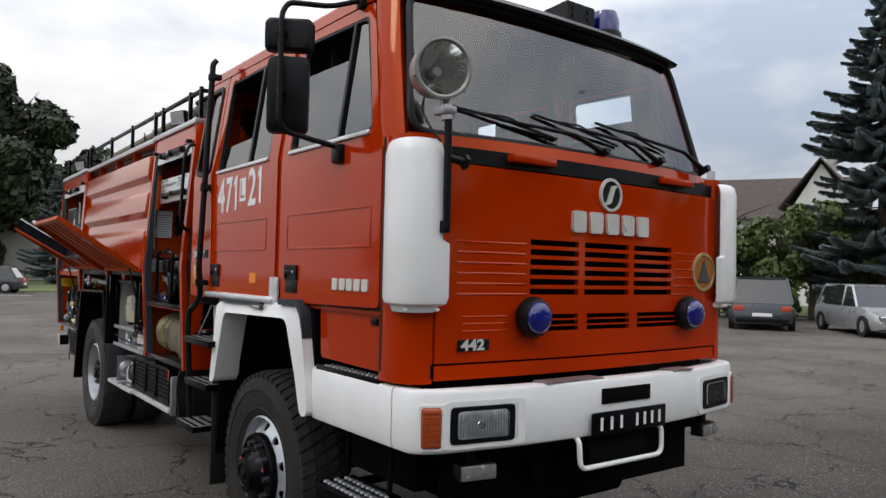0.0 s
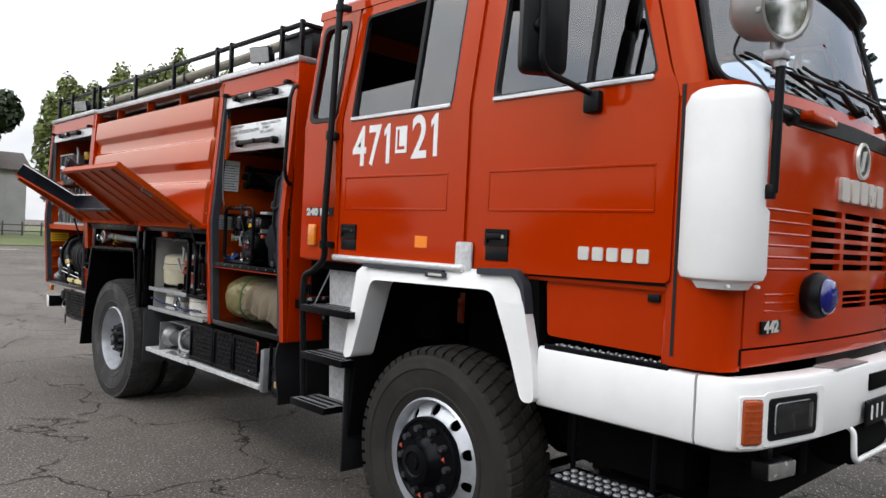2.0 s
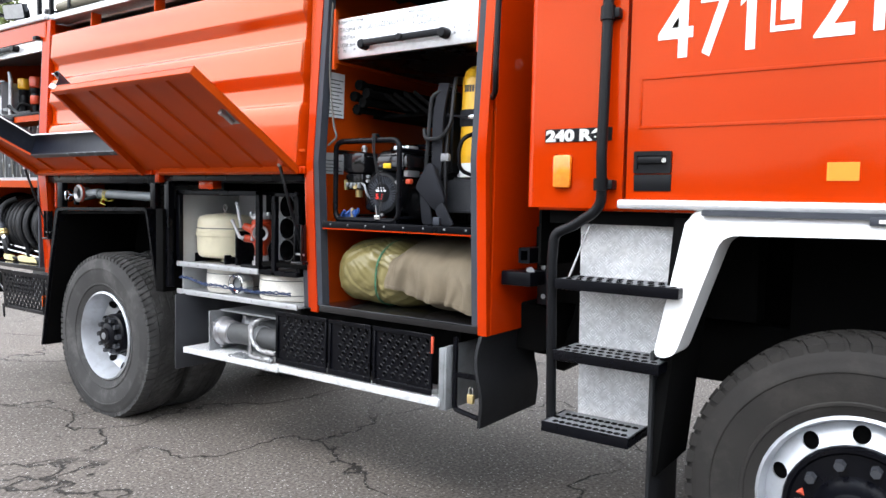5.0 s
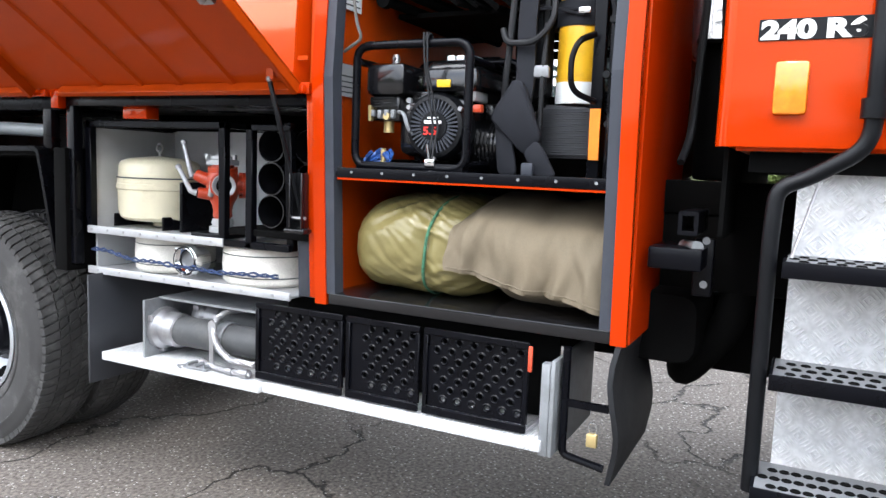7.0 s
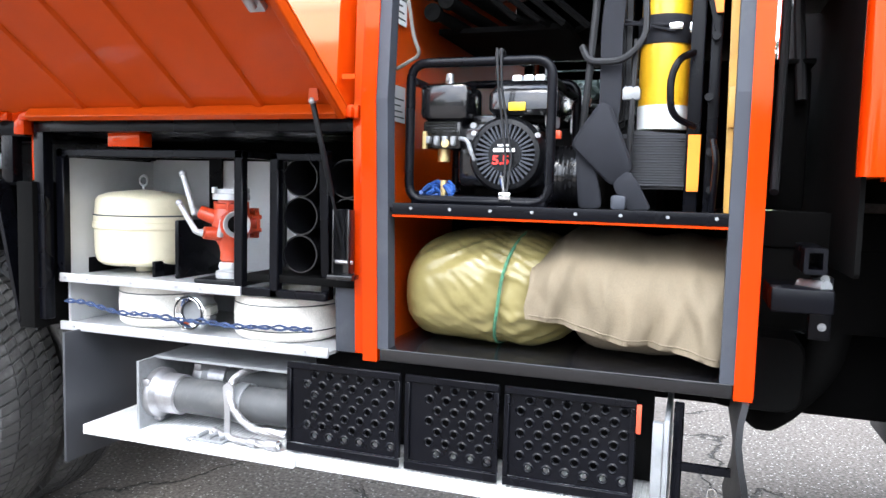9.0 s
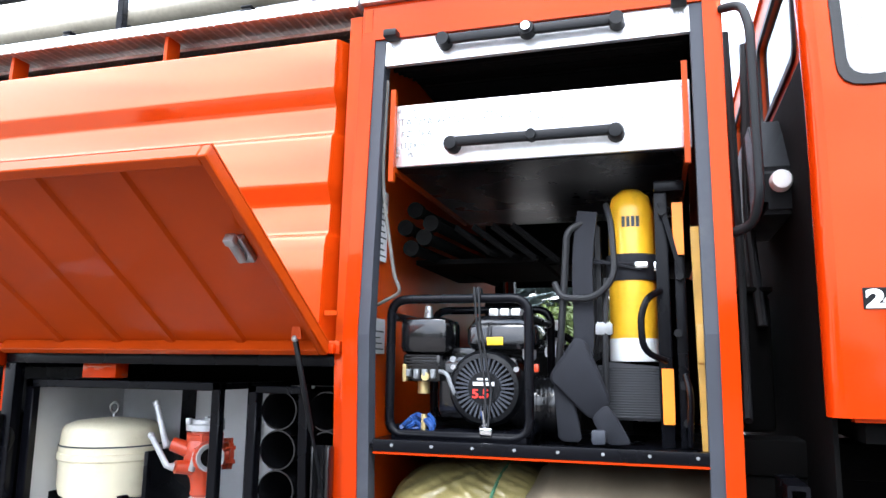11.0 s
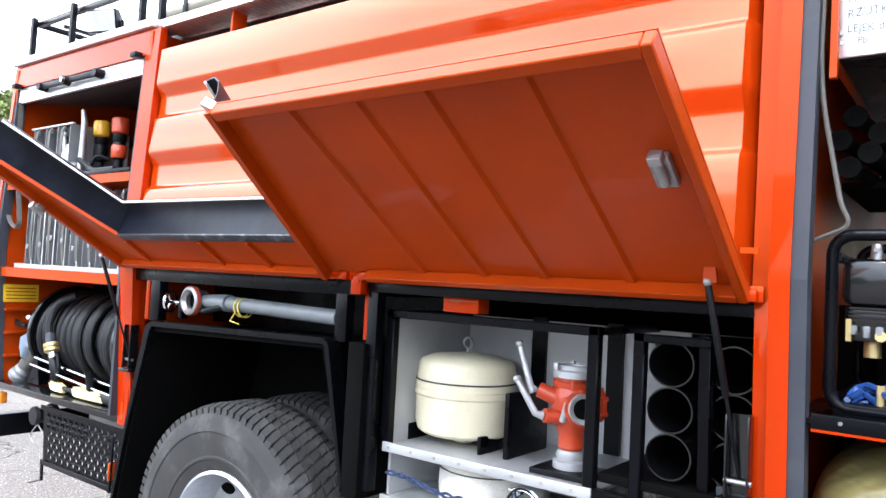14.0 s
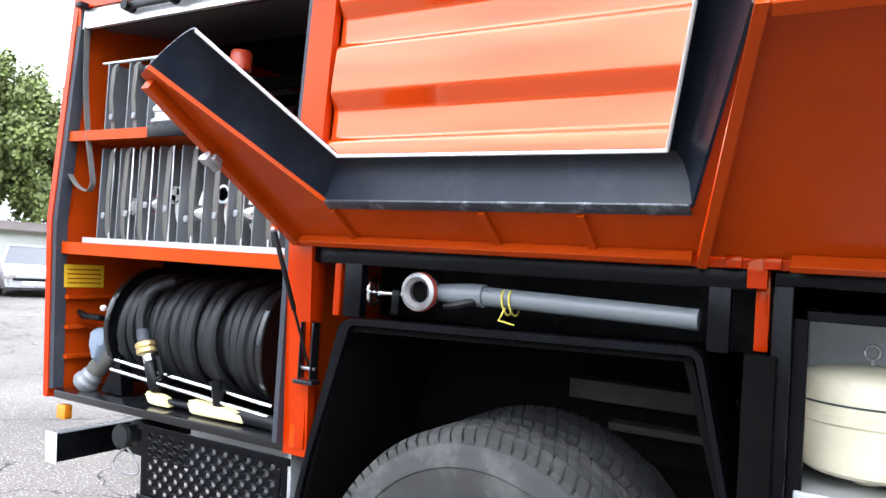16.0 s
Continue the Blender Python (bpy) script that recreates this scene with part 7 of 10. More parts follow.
tube(bm, bend([(2.12, 0.60, 2.93), (2.35, 0.75, 2.93), (2.40, 0.80, 2.86), (2.40, 0.80, 2.40), (2.22, 0.62, 2.28)], 0.05, 5), 0.012, 8)
part("mirror_arm", bm, "plastic", truck, "black tubular mirror arm")
# roof fittings
bm = B()
hull(bm, [(x, y, z) for x, y in ((1.26, 0.42), (1.48, 0.42), (1.28, 0.62), (1.46, 0.62)) for z in (3.05, 3.16)])
horn = part("siren_speaker", bm, "plastic", truck, "black siren speaker on the cab roof")
bm = B()
for z in (3.09, 3.13):
    cyl(bm, (1.31, 0.415, z), (1.31, 0.43, z), 0.014, seg=12)
    cyl(bm, (1.43, 0.415, z), (1.43, 0.43, z), 0.014, seg=12)
cyl(bm, (1.37, 0.5, 3.02), (1.37, 0.5, 3.06), 0.04, seg=12)
each("speaker_mount", bm, "plastic", horn)
for x in (1.60, 0.62):
    bm = B()
    lathe(bm, [(0.085, 0.03), (0.085, 0.10), (0.07, 0.15), (0.03, 0.17), (0.0, 0.172)], (x, 0.45, 3.02), "z", 24)
    b = part("beacon", bm, "blue", truck, "blue beacon on the cab roof")
    bm = B()
    lathe(bm, [(0.0, 0.035), (0.095, 0.03), (0.1, 0.0), (0.0, 0.0)], (x, 0.45, 3.02), "z", 24)
    part("beacon_base", bm, "plastic", b, "black beacon base")

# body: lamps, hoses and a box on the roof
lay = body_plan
bm = B()
box(bm, 0.16, 0.75, 2.99, 3.33, 2.605, 2.86, 0.012)
box(bm, 0.15, 0.76, 2.985, 3.335, 2.835, 2.87, 0.006)
solo("roof_box", bm, "plastic", "black equipment box on the body roof", "box")
for y in (3.487, 6.80):
    w = thing("work_lamp", (0.13, y, 2.61), "black work lamp on the body roof rail", "lamp", "work lamps on the roof")
    bm = B()
    m = Matrix.Translation((0.11, y, 2.735)) @ Matrix.Rotation(math.radians(20), 4, "Z") @ Matrix.Rotation(math.radians(-12), 4, "Y")
    loops = [[(x, a, b) for a, b in rect(-0.085 * k, 0.085 * k, -0.065 * k, 0.065 * k, 0.015)] for k, x in ((1.0, -0.05), (1.0, -0.02), (0.6, 0.05))]
    rings(bm, loops)
    bmesh.ops.transform(bm, matrix=m, verts=bm.verts)
    part("lamp_housing", bm, "plastic", w)
    bm = B()
    plate(bm, rect(-0.078, 0.078, -0.058, 0.058, 0.012), (), "x", -0.056, 0.005)
    bmesh.ops.transform(bm, matrix=m, verts=bm.verts)
    glass = part("lamp_glass", bm, "alu", w, "ribbed lamp glass")
    bm = B()
    for i in range(9):
        box(bm, -0.059, -0.0565, -0.068 + i * 0.016, -0.064 + i * 0.016, -0.054, 0.054)
    bmesh.ops.transform(bm, matrix=m, verts=bm.verts)
    each("glass_rib", bm, "alu", glass)
    bm = B()
    tube(bm, bend([(0.13, y - 0.09, 2.735), (0.14, y - 0.09, 2.63), (0.14, y + 0.09, 2.63), (0.13, y + 0.09, 2.735)], 0.02), 0.008, 6)
    cyl(bm, (0.14, y, 2.605), (0.14, y, 2.64), 0.015, seg=8)
    tube(bm, bend([(0.16, y, 2.76), (0.2, y + 0.04, 2.86), (0.2, y + 0.1, 2.80), (0.17, y + 0.09, 2.62)], 0.05), 0.004, 6)
    part("lamp_bracket", bm, "plastic", w)
for k, (x, z, r) in enumerate(((0.26, 2.665, 0.055), (0.44, 2.675, 0.06))):
    bm = B()
    pts = [(x, 3.45 + 3.6 * i / 90, z) for i in range(91)]
    tube(bm, pts, [r + (0.003 if i % 2 else 0.0) for i in range(91)], 14)
    hs = tagged(part("suction_hose", bm, "hose_grey", None), "ribbed grey suction hose strapped along the body roof", "hose", "suction hoses")
    bm = B()
    for y in (3.44, 7.03):
        lathe(bm, [(r + 0.005, 0.0), (r + 0.02, 0.01), (r + 0.02, 0.05), (r + 0.004, 0.07)], (x, y, z), "y", 20)
    part("hose_coupling", bm, "alu_dull", hs, "grey metal hose couplings")
lay = None
bm = B()
tube(bm, [(0.30, 3.2, 2.935), (0.30, 4.1, 2.908), (0.30, 5.0, 2.888), (0.30, 6.9, 2.862)], 0.036, 16)
pole_ = tagged(part("roof_pole", bm, "pole_tan", None), "long pale tan pole carried along the body roof", "pole")
for y, z in ((3.42, 2.925), (5.05, 2.884), (6.7, 2.862)):
    bm = B()
    box(bm, 0.285, 0.315, y - 0.02, y + 0.02, 2.705, z - 0.03, 0.004)
    for x in (0.258, 0.336):
        box(bm, x, x + 0.006, y - 0.02, y + 0.02, z - 0.04, z + 0.05, 0.002)
    part("pole_rest", bm, "plastic", pole_, "black upright under the pole")
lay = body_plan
for y in (4.35, 5.1, 5.9, 6.6):
    bm = B()
    box(bm, 0.185, 0.20, y - 0.02, y + 0.02, 2.60, 2.73, 0.003)
    box(bm, 0.185, 0.52, y - 0.02, y + 0.02, 2.735, 2.745, 0.003)
    solo("hose_clamp", bm, "plastic", "black clamp holding the roof hoses", "clamp", "hose clamps")
bm = B()
lathe(bm, [(0.20, 0.0), (0.20, 0.05), (0.17, 0.09), (0.09, 0.12), (0.03, 0.125), (0.03, 0.17), (0.045, 0.175), (0.045, 0.20), (0.0, 0.20)], (0.75, 4.55, 2.60), "z", 28)
solo("tank_vent", bm, "galv", "pale round tank vent on the body roof", "vent")
# lamp seen in the gap behind the cab
bm = B()
hull(bm, [(x, y, z) for x, z in ((0.42, 1.99), (0.40, 2.11), (0.55, 2.29), (0.95, 2.29), (0.95, 1.99)) for y in (2.715, 2.82)])
bmesh.ops.bevel(bm, geom=list(bm.edges), offset=0.012, segments=2, affect="EDGES")
gl_ = part("gap_lamp", bm, "plastic", truck, "black lamp behind the cab")
bm = B()
lathe(bm, [(0.0, -0.03), (0.026, -0.028), (0.031, -0.02), (0.033, 0.03)], (0.40, 2.76, 2.075), "x", 24)
part("lamp_lens", bm, "white", gl_, "white lamp lens")


# ---- the front locker ----
SH = 1.352
bm = B()
box(bm, 0.02, W - 0.02, 2.958, 3.893, SH - 0.012, SH - 0.001)
box(bm, 0.008, 0.02, 2.98, 3.84, SH - 0.020, SH + 0.012, 0.002)
shelf1 = part("locker_shelf", bm, "black", lock1, "black locker shelf with a bolted lip")
bm = B()
for i in range(8):
    cyl(bm, (0.008, 3.03 + i * 0.108, SH - 0.002), (0.0055, 3.03 + i * 0.108, SH - 0.002), 0.0045, seg=8)
each("bolt", bm, "cast_grey", lock1)
bm = B()
box(bm, 0.01, 0.022, 2.98, 3.84, SH - 0.027, SH - 0.021)
part("shelf_edge", bm, "red", lock1)
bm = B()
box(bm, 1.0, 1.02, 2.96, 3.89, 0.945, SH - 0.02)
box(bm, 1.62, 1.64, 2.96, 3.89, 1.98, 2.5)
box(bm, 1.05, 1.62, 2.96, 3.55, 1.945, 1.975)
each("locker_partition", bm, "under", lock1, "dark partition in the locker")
lay = drawer_plan
drawer = thing("drawer", (0.5, 3.42, 2.10), "pale aluminium pull-out drawer with handwritten list", "drawer")
bm = B()
box(bm, 0.05, 0.062, 3.03, 3.815, 2.10, 2.268, 0.003)
box(bm, 0.062, 1.0, 3.045, 3.80, 2.104, 2.112)
for y in (3.045, 3.795):
    box(bm, 0.062, 1.0, y - 0.004, y + 0.004, 2.104, 2.26)
each("drawer_body", bm, "alu", drawer)
# black sheet added below the aluminium bottom to darken the underside
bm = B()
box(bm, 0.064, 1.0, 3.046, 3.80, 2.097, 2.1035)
part("drawer_dark_sheet", bm, "black", drawer, "black sheet that darkens the drawer underside")
bm = B()
box(bm, 0.008, 0.028, 3.215, 3.63, 2.135, 2.162, 0.007)
for y in (3.21, 3.635):
    lathe(bm, [(0.0, -0.008), (0.017, -0.006), (0.021, 0.004), (0.022, 0.05)], (0.012, y, 2.145), "x", 20)
cyl(bm, (0.03, 3.42, 2.150), (-0.002, 3.42, 2.150), 0.016, 0.013, 14)
part("drawer_handle", bm, "plastic", drawer, "black drawer handle")
for t, y, z, sz in (("TAŚMA WYGRODZENIOWA", 3.79, 2.208, 0.030), ("LINKA RATOWNICZA", 3.79, 2.247, 0.018), ("RZUTKA", 3.785, 2.178, 0.024), ("LEJEK do", 3.785, 2.148, 0.022), ("Pb", 3.765, 2.124, 0.018), ("WIADERKO BREZENTOWE", 3.405, 2.243, 0.020), ("SORBENT", 3.385, 2.221, 0.022), ("KOC GAŚNICZY", 3.41, 2.196, 0.023)):
    bm = lettering(t, sz * 1.04, 0.0003, 0.0, 0.92)
    for v in bm.verts:
        v.co.y += 0.0016 * math.sin(v.co.x * 60 + len(t)) + v.co.x * 0.012
    part("handwriting", on_side(bm, y, z, 0.0488), "pencil", drawer, "grey handwritten words")
bm = B()
for y, z in ((3.795, 2.15), (3.795, 2.13), (3.70, 2.155), (3.70, 2.135), (3.795, 2.255), (3.66, 2.25), (3.45, 2.255), (3.05, 2.255), (3.17, 2.165), (3.17, 2.145), (3.10, 2.165), (3.10, 2.145), (3.045, 2.165), (3.045, 2.145)):
    cyl(bm, (0.05, y, z), (0.047, y, z), 0.005, seg=8)
each("rivet", bm, "steel", drawer)
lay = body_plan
bm = B()
for y in (3.022, 3.825):
    box(bm, 0.06, 0.95, y - 0.006, y + 0.006, 2.09, 2.13)
    box(bm, 0.055, 0.075, y - 0.007, y + 0.007, 2.06, 2.32)
each("drawer_runner", bm, "red_inside", lock1, "red drawer runners")

# generator in a tubular frame
gen = thing("generator", (0.36, 3.67, SH), "black petrol engine generator in a tubular frame", "generator")
for x in (0.17, 0.60):
    bm = B()
    tube(bm, bend([(x, 3.475, SH + 0.02), (x, 3.475, 1.755), (x, 3.878, 1.755), (x, 3.878, SH + 0.02)], 0.05, 6, True), 0.0135, 10, closed=True)
    part("frame_tube", bm, "black", gen, "black bent frame tube")
for y in (3.49, 3.86):
    for z in (SH + 0.035, 1.70):
        bm = B()
        tube(bm, [(0.17, y, z), (0.60, y, z)], 0.012, 8)
        part("cross_tube", bm, "black", gen)
bm = B()
box(bm, 0.15, 0.62, 3.49, 3.86, SH + 0.0, SH + 0.035, 0.006)
part("base_plate", bm, "black", gen)
bm = B()
box(bm, 0.24, 0.50, 3.52, 3.76, 1.41, 1.60, 0.03)
cyl(bm, (0.40, 3.62, 1.45), (0.40, 3.42, 1.45), 0.082, seg=24)
for i in range(10):
    lathe(bm, [(0.075, 0), (0.092, 0), (0.092, 0.005), (0.075, 0.005)], (0.40, 3.425 + i * 0.013, 1.45), "y", 24)
box(bm, 0.26, 0.46, 3.62, 3.72, 1.57, 1.62, 0.01)
each("engine_block", bm, "gloss_black", gen)
bm = B()
lathe(bm, [(0.108, 0.06), (0.108, 0.0), (0.098, -0.018), (0.085, -0.022)], (0.225, 3.612, 1.505), "x", 40)
lathe(bm, [(0.048, 0.004), (0.046, -0.006), (0.0, -0.008)], (0.206, 3.612, 1.505), "x", 28)
st = each("recoil_starter", bm, "plastic", gen, "round finned starter cover")[0]
fin = shared("starter_fin", box(B(), -0.002, 0.008, -0.0028, 0.0028, 0.045, 0.088), "seal")
for i in range(36):
    piece("starter_fin", fin, st, Matrix.Translation((0.206, 3.612, 1.505)) @ Matrix.Rotation(2 * math.pi * i / 36, 4, "X"))
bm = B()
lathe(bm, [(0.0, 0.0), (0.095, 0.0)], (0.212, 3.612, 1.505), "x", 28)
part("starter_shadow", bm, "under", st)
bm = lettering("5.5", 0.034, 0.0005, 0.001, 1.15)
part("lettering", on_side(bm, 3.645, 1.478, 0.196), "red_ink", st, "red figures")
bm = B()
box(bm, 0.1955, 0.197, 3.583, 3.641, 1.512, 1.522)
box(bm, 0.1955, 0.197, 3.594, 3.630, 1.527, 1.533)
each("text_bar", bm, "decal", st)
bm = B()
loops = [[(x, y, z) for x, y in rect(0.21 + i1, 0.47 - i1, 3.475 + i1, 3.665 - i1, 0.03)] for z, i1 in ((1.615, 0.012), (1.63, 0.0), (1.67, 0.0), (1.70, 0.018), (1.705, 0.03))]
rings(bm, loops)
tank = part("fuel_tank", bm, "gloss_black", gen, "glossy black fuel tank")
bm = B()
box(bm, 0.205, 0.212, 3.56, 3.605, 1.625, 1.648, 0.002)
part("warning_label", bm, "yellow_sign", gen, "small yellow warning label")
bm = B()
for i in range(3):
    box(bm, 0.30, 0.38, 3.53 + i * 0.032, 3.556 + i * 0.032, 1.704, 1.728, 0.004)
each("tank_clip", bm, "alu", gen)
bm = B()
box(bm, 0.20, 0.36, 3.715, 3.855, 1.60, 1.70, 0.02)
box(bm, 0.22, 0.34, 3.74, 3.85, 1.52, 1.60, 0.008)
for i in range(4):
    box(bm, 0.212, 0.225, 3.75, 3.84, 1.565 + i * 0.009, 1.570 + i * 0.009)
part("air_filter", bm, "gloss_black", gen, "black air filter box")
bm = B()
cyl(bm, (0.215, 3.78, 1.535), (0.205, 3.78, 1.535), 0.012, seg=10)
box(bm, 0.205, 0.22, 3.835, 3.845, 1.52, 1.57)
cyl(bm, (0.26, 3.80, 1.485), (0.26, 3.80, 1.52), 0.018, seg=12)
each("carburettor", bm, "brass", gen, "brass carburettor bowl")
bm = B()
for k in range(4):
    box(bm, 0.205, 0.225, 3.752 + 0.024 * k, 3.766 + 0.024 * k, 1.528 + 0.006 * (k % 2), 1.556, 0.003, seg=1)
tube(bm, bend([(0.215, 3.74, 1.55), (0.20, 3.715, 1.545), (0.20, 3.70, 1.50), (0.22, 3.69, 1.47)], 0.02), 0.006, 8)
cyl(bm, (0.218, 3.70, 1.585), (0.206, 3.70, 1.585), 0.009, seg=10)
each("linkage", bm, "cast_grey", gen, "grey carburettor linkage")
bm = B()
for a in (0.6, 2.6, 4.7):
    cyl(bm, (0.212, 3.612 + 0.103 * math.cos(a), 1.505 + 0.103 * math.sin(a)), (0.198, 3.612 + 0.103 * math.cos(a), 1.505 + 0.103 * math.sin(a)), 0.008, seg=6)
each("bolt", bm, "steel", gen)
bm = B()
cyl(bm, (0.30, 3.80, 1.70), (0.30, 3.80, 1.735), 0.014, 0.010, seg=12)
tube(bm, [(0.28, 3.80, 1.722), (0.32, 3.80, 1.722)], 0.005, 6)
part("wing_nut", bm, "steel", gen, "steel wing nut on the air filter")
bm = B()
box(bm, 0.24, 0.34, 3.49, 3.515, 1.585, 1.66, 0.008)
part("exhaust_guard", bm, "alu_dull", gen, "bright exhaust guard")
bm = B()
tube(bm, [(0.152, 3.628, 1.772), (0.15, 3.622, 1.70), (0.185, 3.605, 1.5), (0.15, 3.60, 1.39)], 0.0034, 6)
tube(bm, [(0.152, 3.617, 1.772), (0.15, 3.611, 1.68), (0.188, 3.590, 1.5), (0.15, 3.593, 1.39)], 0.0034, 6)
for k in range(3):
    tube(bm, [(0.17 + 0.017 * math.cos(a), 3.615 + 0.007 * k, 1.755 + 0.017 * math.sin(a)) for a in (2 * math.pi * i / 14 for i in range(14))], 0.0032, 6, closed=True)
each("tie_cord", bm, "rubber", gen, "thin dark cord tied round the generator")
bm = B()
box(bm, 0.142, 0.16, 3.58, 3.612, 1.375, 1.40, 0.003)
tube(bm, [(0.15, 3.60, 1.40), (0.15, 3.606, 1.445)], 0.005, 6)
part("hook", bm, "chrome", gen, "chrome hook")
bm = B()
for k in range(3):
    pts = [(0.19 + 0.03 * math.sin(t * 1.7 + k), 3.79 + 0.045 * math.cos(t + k), 1.395 + 0.016 * math.sin(2 * t + k) + 0.008 * k) for t in (i * 0.5 for i in range(12))]
    tube(bm, pts, 0.007, 6)
part("blue_cable", bm, "plug_blue", gen, "bundled blue cable")
bm = B()
cyl(bm, (0.18, 3.775, 1.385), (0.18, 3.775, 1.43), 0.008, seg=8)
each("valve", bm, "brass", gen)
bm = B()
box(bm, 0.235, 0.26, 3.47, 3.50, 1.55, 1.575, 0.005)
part("switch", bm, "hyd_red", gen, "small red switch")
bm = B()
tube(bm, bend([(0.66, 3.40, SH + 0.02), (0.66, 3.40, 1.66), (0.66, 3.52, 1.69), (0.66, 3.60, 1.69)], 0.05), 0.0125, 8)
box(bm, 0.70, 0.95, 3.45, 3.85, SH, 1.62, 0.02)
box(bm, 0.75, 0.95, 3.62, 3.74, 1.62, 1.80, 0.01)
part("rear_unit", bm, "under", gen, "dark second unit behind the engine")
bm = B()
box(bm, 0.70, 0.74, 3.46, 3.52, 1.56, 1.72, 0.006)
part("white_panel", bm, "decal", gen, "small white panel")

gen.location.x, gen.location.y = gen.location.x - 0.08, gen.location.y - 0.052
# black boxes added deep on the shelf to block light from the far side
for k, (x0, x1, y0, y1, z1) in enumerate(((1.25, 1.75, 3.45, 3.86, 1.66), (1.25, 1.75, 2.98, 3.40, 1.72), (1.80, 2.15, 3.0, 3.84, 1.60))):
    bm = B()
    box(bm, x0, x1, y0, y1, SH, z1 - 0.03, 0.02)
    cs = tagged(part("far_light_block", bm, "plastic", None), "black box added deep in the locker to block light", "case", "stowed cases")
    bm = B()
    box(bm, x0 - 0.005, x1 + 0.005, y0 - 0.005, y1 + 0.005, z1 - 0.029, z1, 0.012)
    part("block_lid", bm, "plastic", cs)
# breathing apparatus
sba = thing("breathing_apparatus", (0.30, 3.2, SH), "breathing apparatus with yellow cylinder and dark harness on a stand", "breathing apparatus")
cx0, cy0 = 0.31, 3.175
bm = B()
lathe(bm, [(0.0, 2.055), (0.03, 2.05), (0.055, 2.03), (0.067, 1.99), (0.068, 1.64), (0.060, 1.61), (0.0, 1.60)], (cx0, cy0, 0), "z", 32)
cylr = part("air_cylinder", bm, "yellow", sba, "scuffed yellow air cylinder")
bm = B()
lathe(bm, [(0.0689, 1.585), (0.0695, 1.59), (0.0695, 1.645), (0.0685, 1.65)], (cx0, cy0, 0), "z", 32)
part("cylinder_label", bm, "paper", cylr, "scuffed white label")
bm = B()
for i in range(4):
    a = math.pi + 0.30 - i * 0.19
    p = Vector((cx0 + 0.0685 * math.cos(a), cy0 + 0.0685 * math.sin(a), 1.955))
    box(bm, -0.001, 0.001, -0.0045, 0.0045, -0.014, 0.014, m=Matrix.Translation(p) @ Matrix.Rotation(a, 4, "Z"))
each("name_bar", bm, "ink", cylr, "dark bars in place of a maker's name")
bm = B()
lathe(bm, [(0.0695, 1.80), (0.072, 1.805), (0.072, 1.865), (0.0695, 1.87)], (cx0, cy0, 0), "z", 32)
tube(bm, [(0.235, 3.15, 1.84), (0.225, 3.28, 1.845)], 0.004, 6)
tube(bm, [(0.235, 3.15, 1.825), (0.225, 3.28, 1.855)], 0.004, 6)
part("cylinder_band", bm, "webbing", sba, "dark band round the cylinder")
bm = B()
box(bm, 0.228, 0.243, 3.13, 3.165, 1.828, 1.845, 0.004)
box(bm, 0.232, 0.247, 3.10, 3.115, 1.82, 1.845, 0.003)
part("band_buckle", bm, "chrome", sba, "steel band buckle")
bm = B()
hull(bm, [(x, y, z) for x in (0.24, 0.42) for y, z in ((3.10, 1.42), (3.30, 1.42), (3.10, 1.57), (3.27, 1.585))])
bmesh.ops.bevel(bm, geom=list(bm.edges), offset=0.012, segments=2, affect="EDGES")
part("valve_cover", bm, "case_grey", sba, "dark ribbed valve cover")
bm = B()
for i in range(20):
    box(bm, 0.235, 0.242, 3.108, 3.282 - 0.0006 * i, 1.428 + i * 0.0072, 1.4325 + i * 0.0072, 0.001, seg=1)
each("cover_rib", bm, "case_grey", sba)
bm = B()
hull(bm, [(x, y, z) for x in (0.24, 0.33) for y, z in ((3.255, 1.60), (3.33, 1.55), (3.26, 1.96), (3.31, 1.985))])
bmesh.ops.bevel(bm, geom=list(bm.edges), offset=0.014, segments=2, affect="EDGES")
part("back_plate", bm, "plastic", sba, "black back plate with harness")


def ribbon(bm, pts, w, t=0.004, wide=(0, 1, 0)):
    """A strap along a line of points."""
    pts = [Vector(p) for p in pts]
    loops = []
    for i, p in enumerate(pts):
        d = (pts[min(i + 1, len(pts) - 1)] - pts[max(i - 1, 0)]).normalized()
        a = (Vector(wide) - d * d.dot(Vector(wide))).normalized() * w / 2
        n = d.cross(a).normalized() * t / 2
        loops.append([p - a - n, p + a - n, p + a + n, p - a + n])
    return rings(bm, loops)


bm = B()
ribbon(bm, bend([(0.22, 3.29, 1.98), (0.20, 3.305, 1.85), (0.20, 3.30, 1.62), (0.19, 3.33, 1.50)], 0.08), 0.055, 0.012)
part("shoulder_strap", bm, "webbing", sba, "dark padded shoulder strap")
def pad(name, outline, x, t, label):
    """A flat padded piece of harness with soft edges."""
    bm = B()
    o = soft(outline, 0.018)
    cy, cz = sum(p[0] for p in o) / len(o), sum(p[1] for p in o) / len(o)
    rings(bm, [[(x + dx + 0.006 * noise.noise(Vector((y * 18, z * 18, x))), cy + (y - cy) * q, cz + (z - cz) * q) for y, z in o] for dx, q in ((t, 0.95), (t * 0.8, 1.0), (t * 0.2, 1.0), (0.0, 0.9))])
    part(name, bm, "webbing", sba, label)


pad("hip_pad", [(3.322, 1.650), (3.295, 1.640), (3.232, 1.475), (3.272, 1.428), (3.292, 1.430), (3.392, 1.530), (3.388, 1.550)], 0.150, 0.034, "dark padded hip belt")
pad("waist_strap", [(3.384, 1.525), (3.372, 1.362), (3.310, 1.362), (3.316, 1.41), (3.328, 1.47)], 0.17, 0.012, "loose dark waist strap")
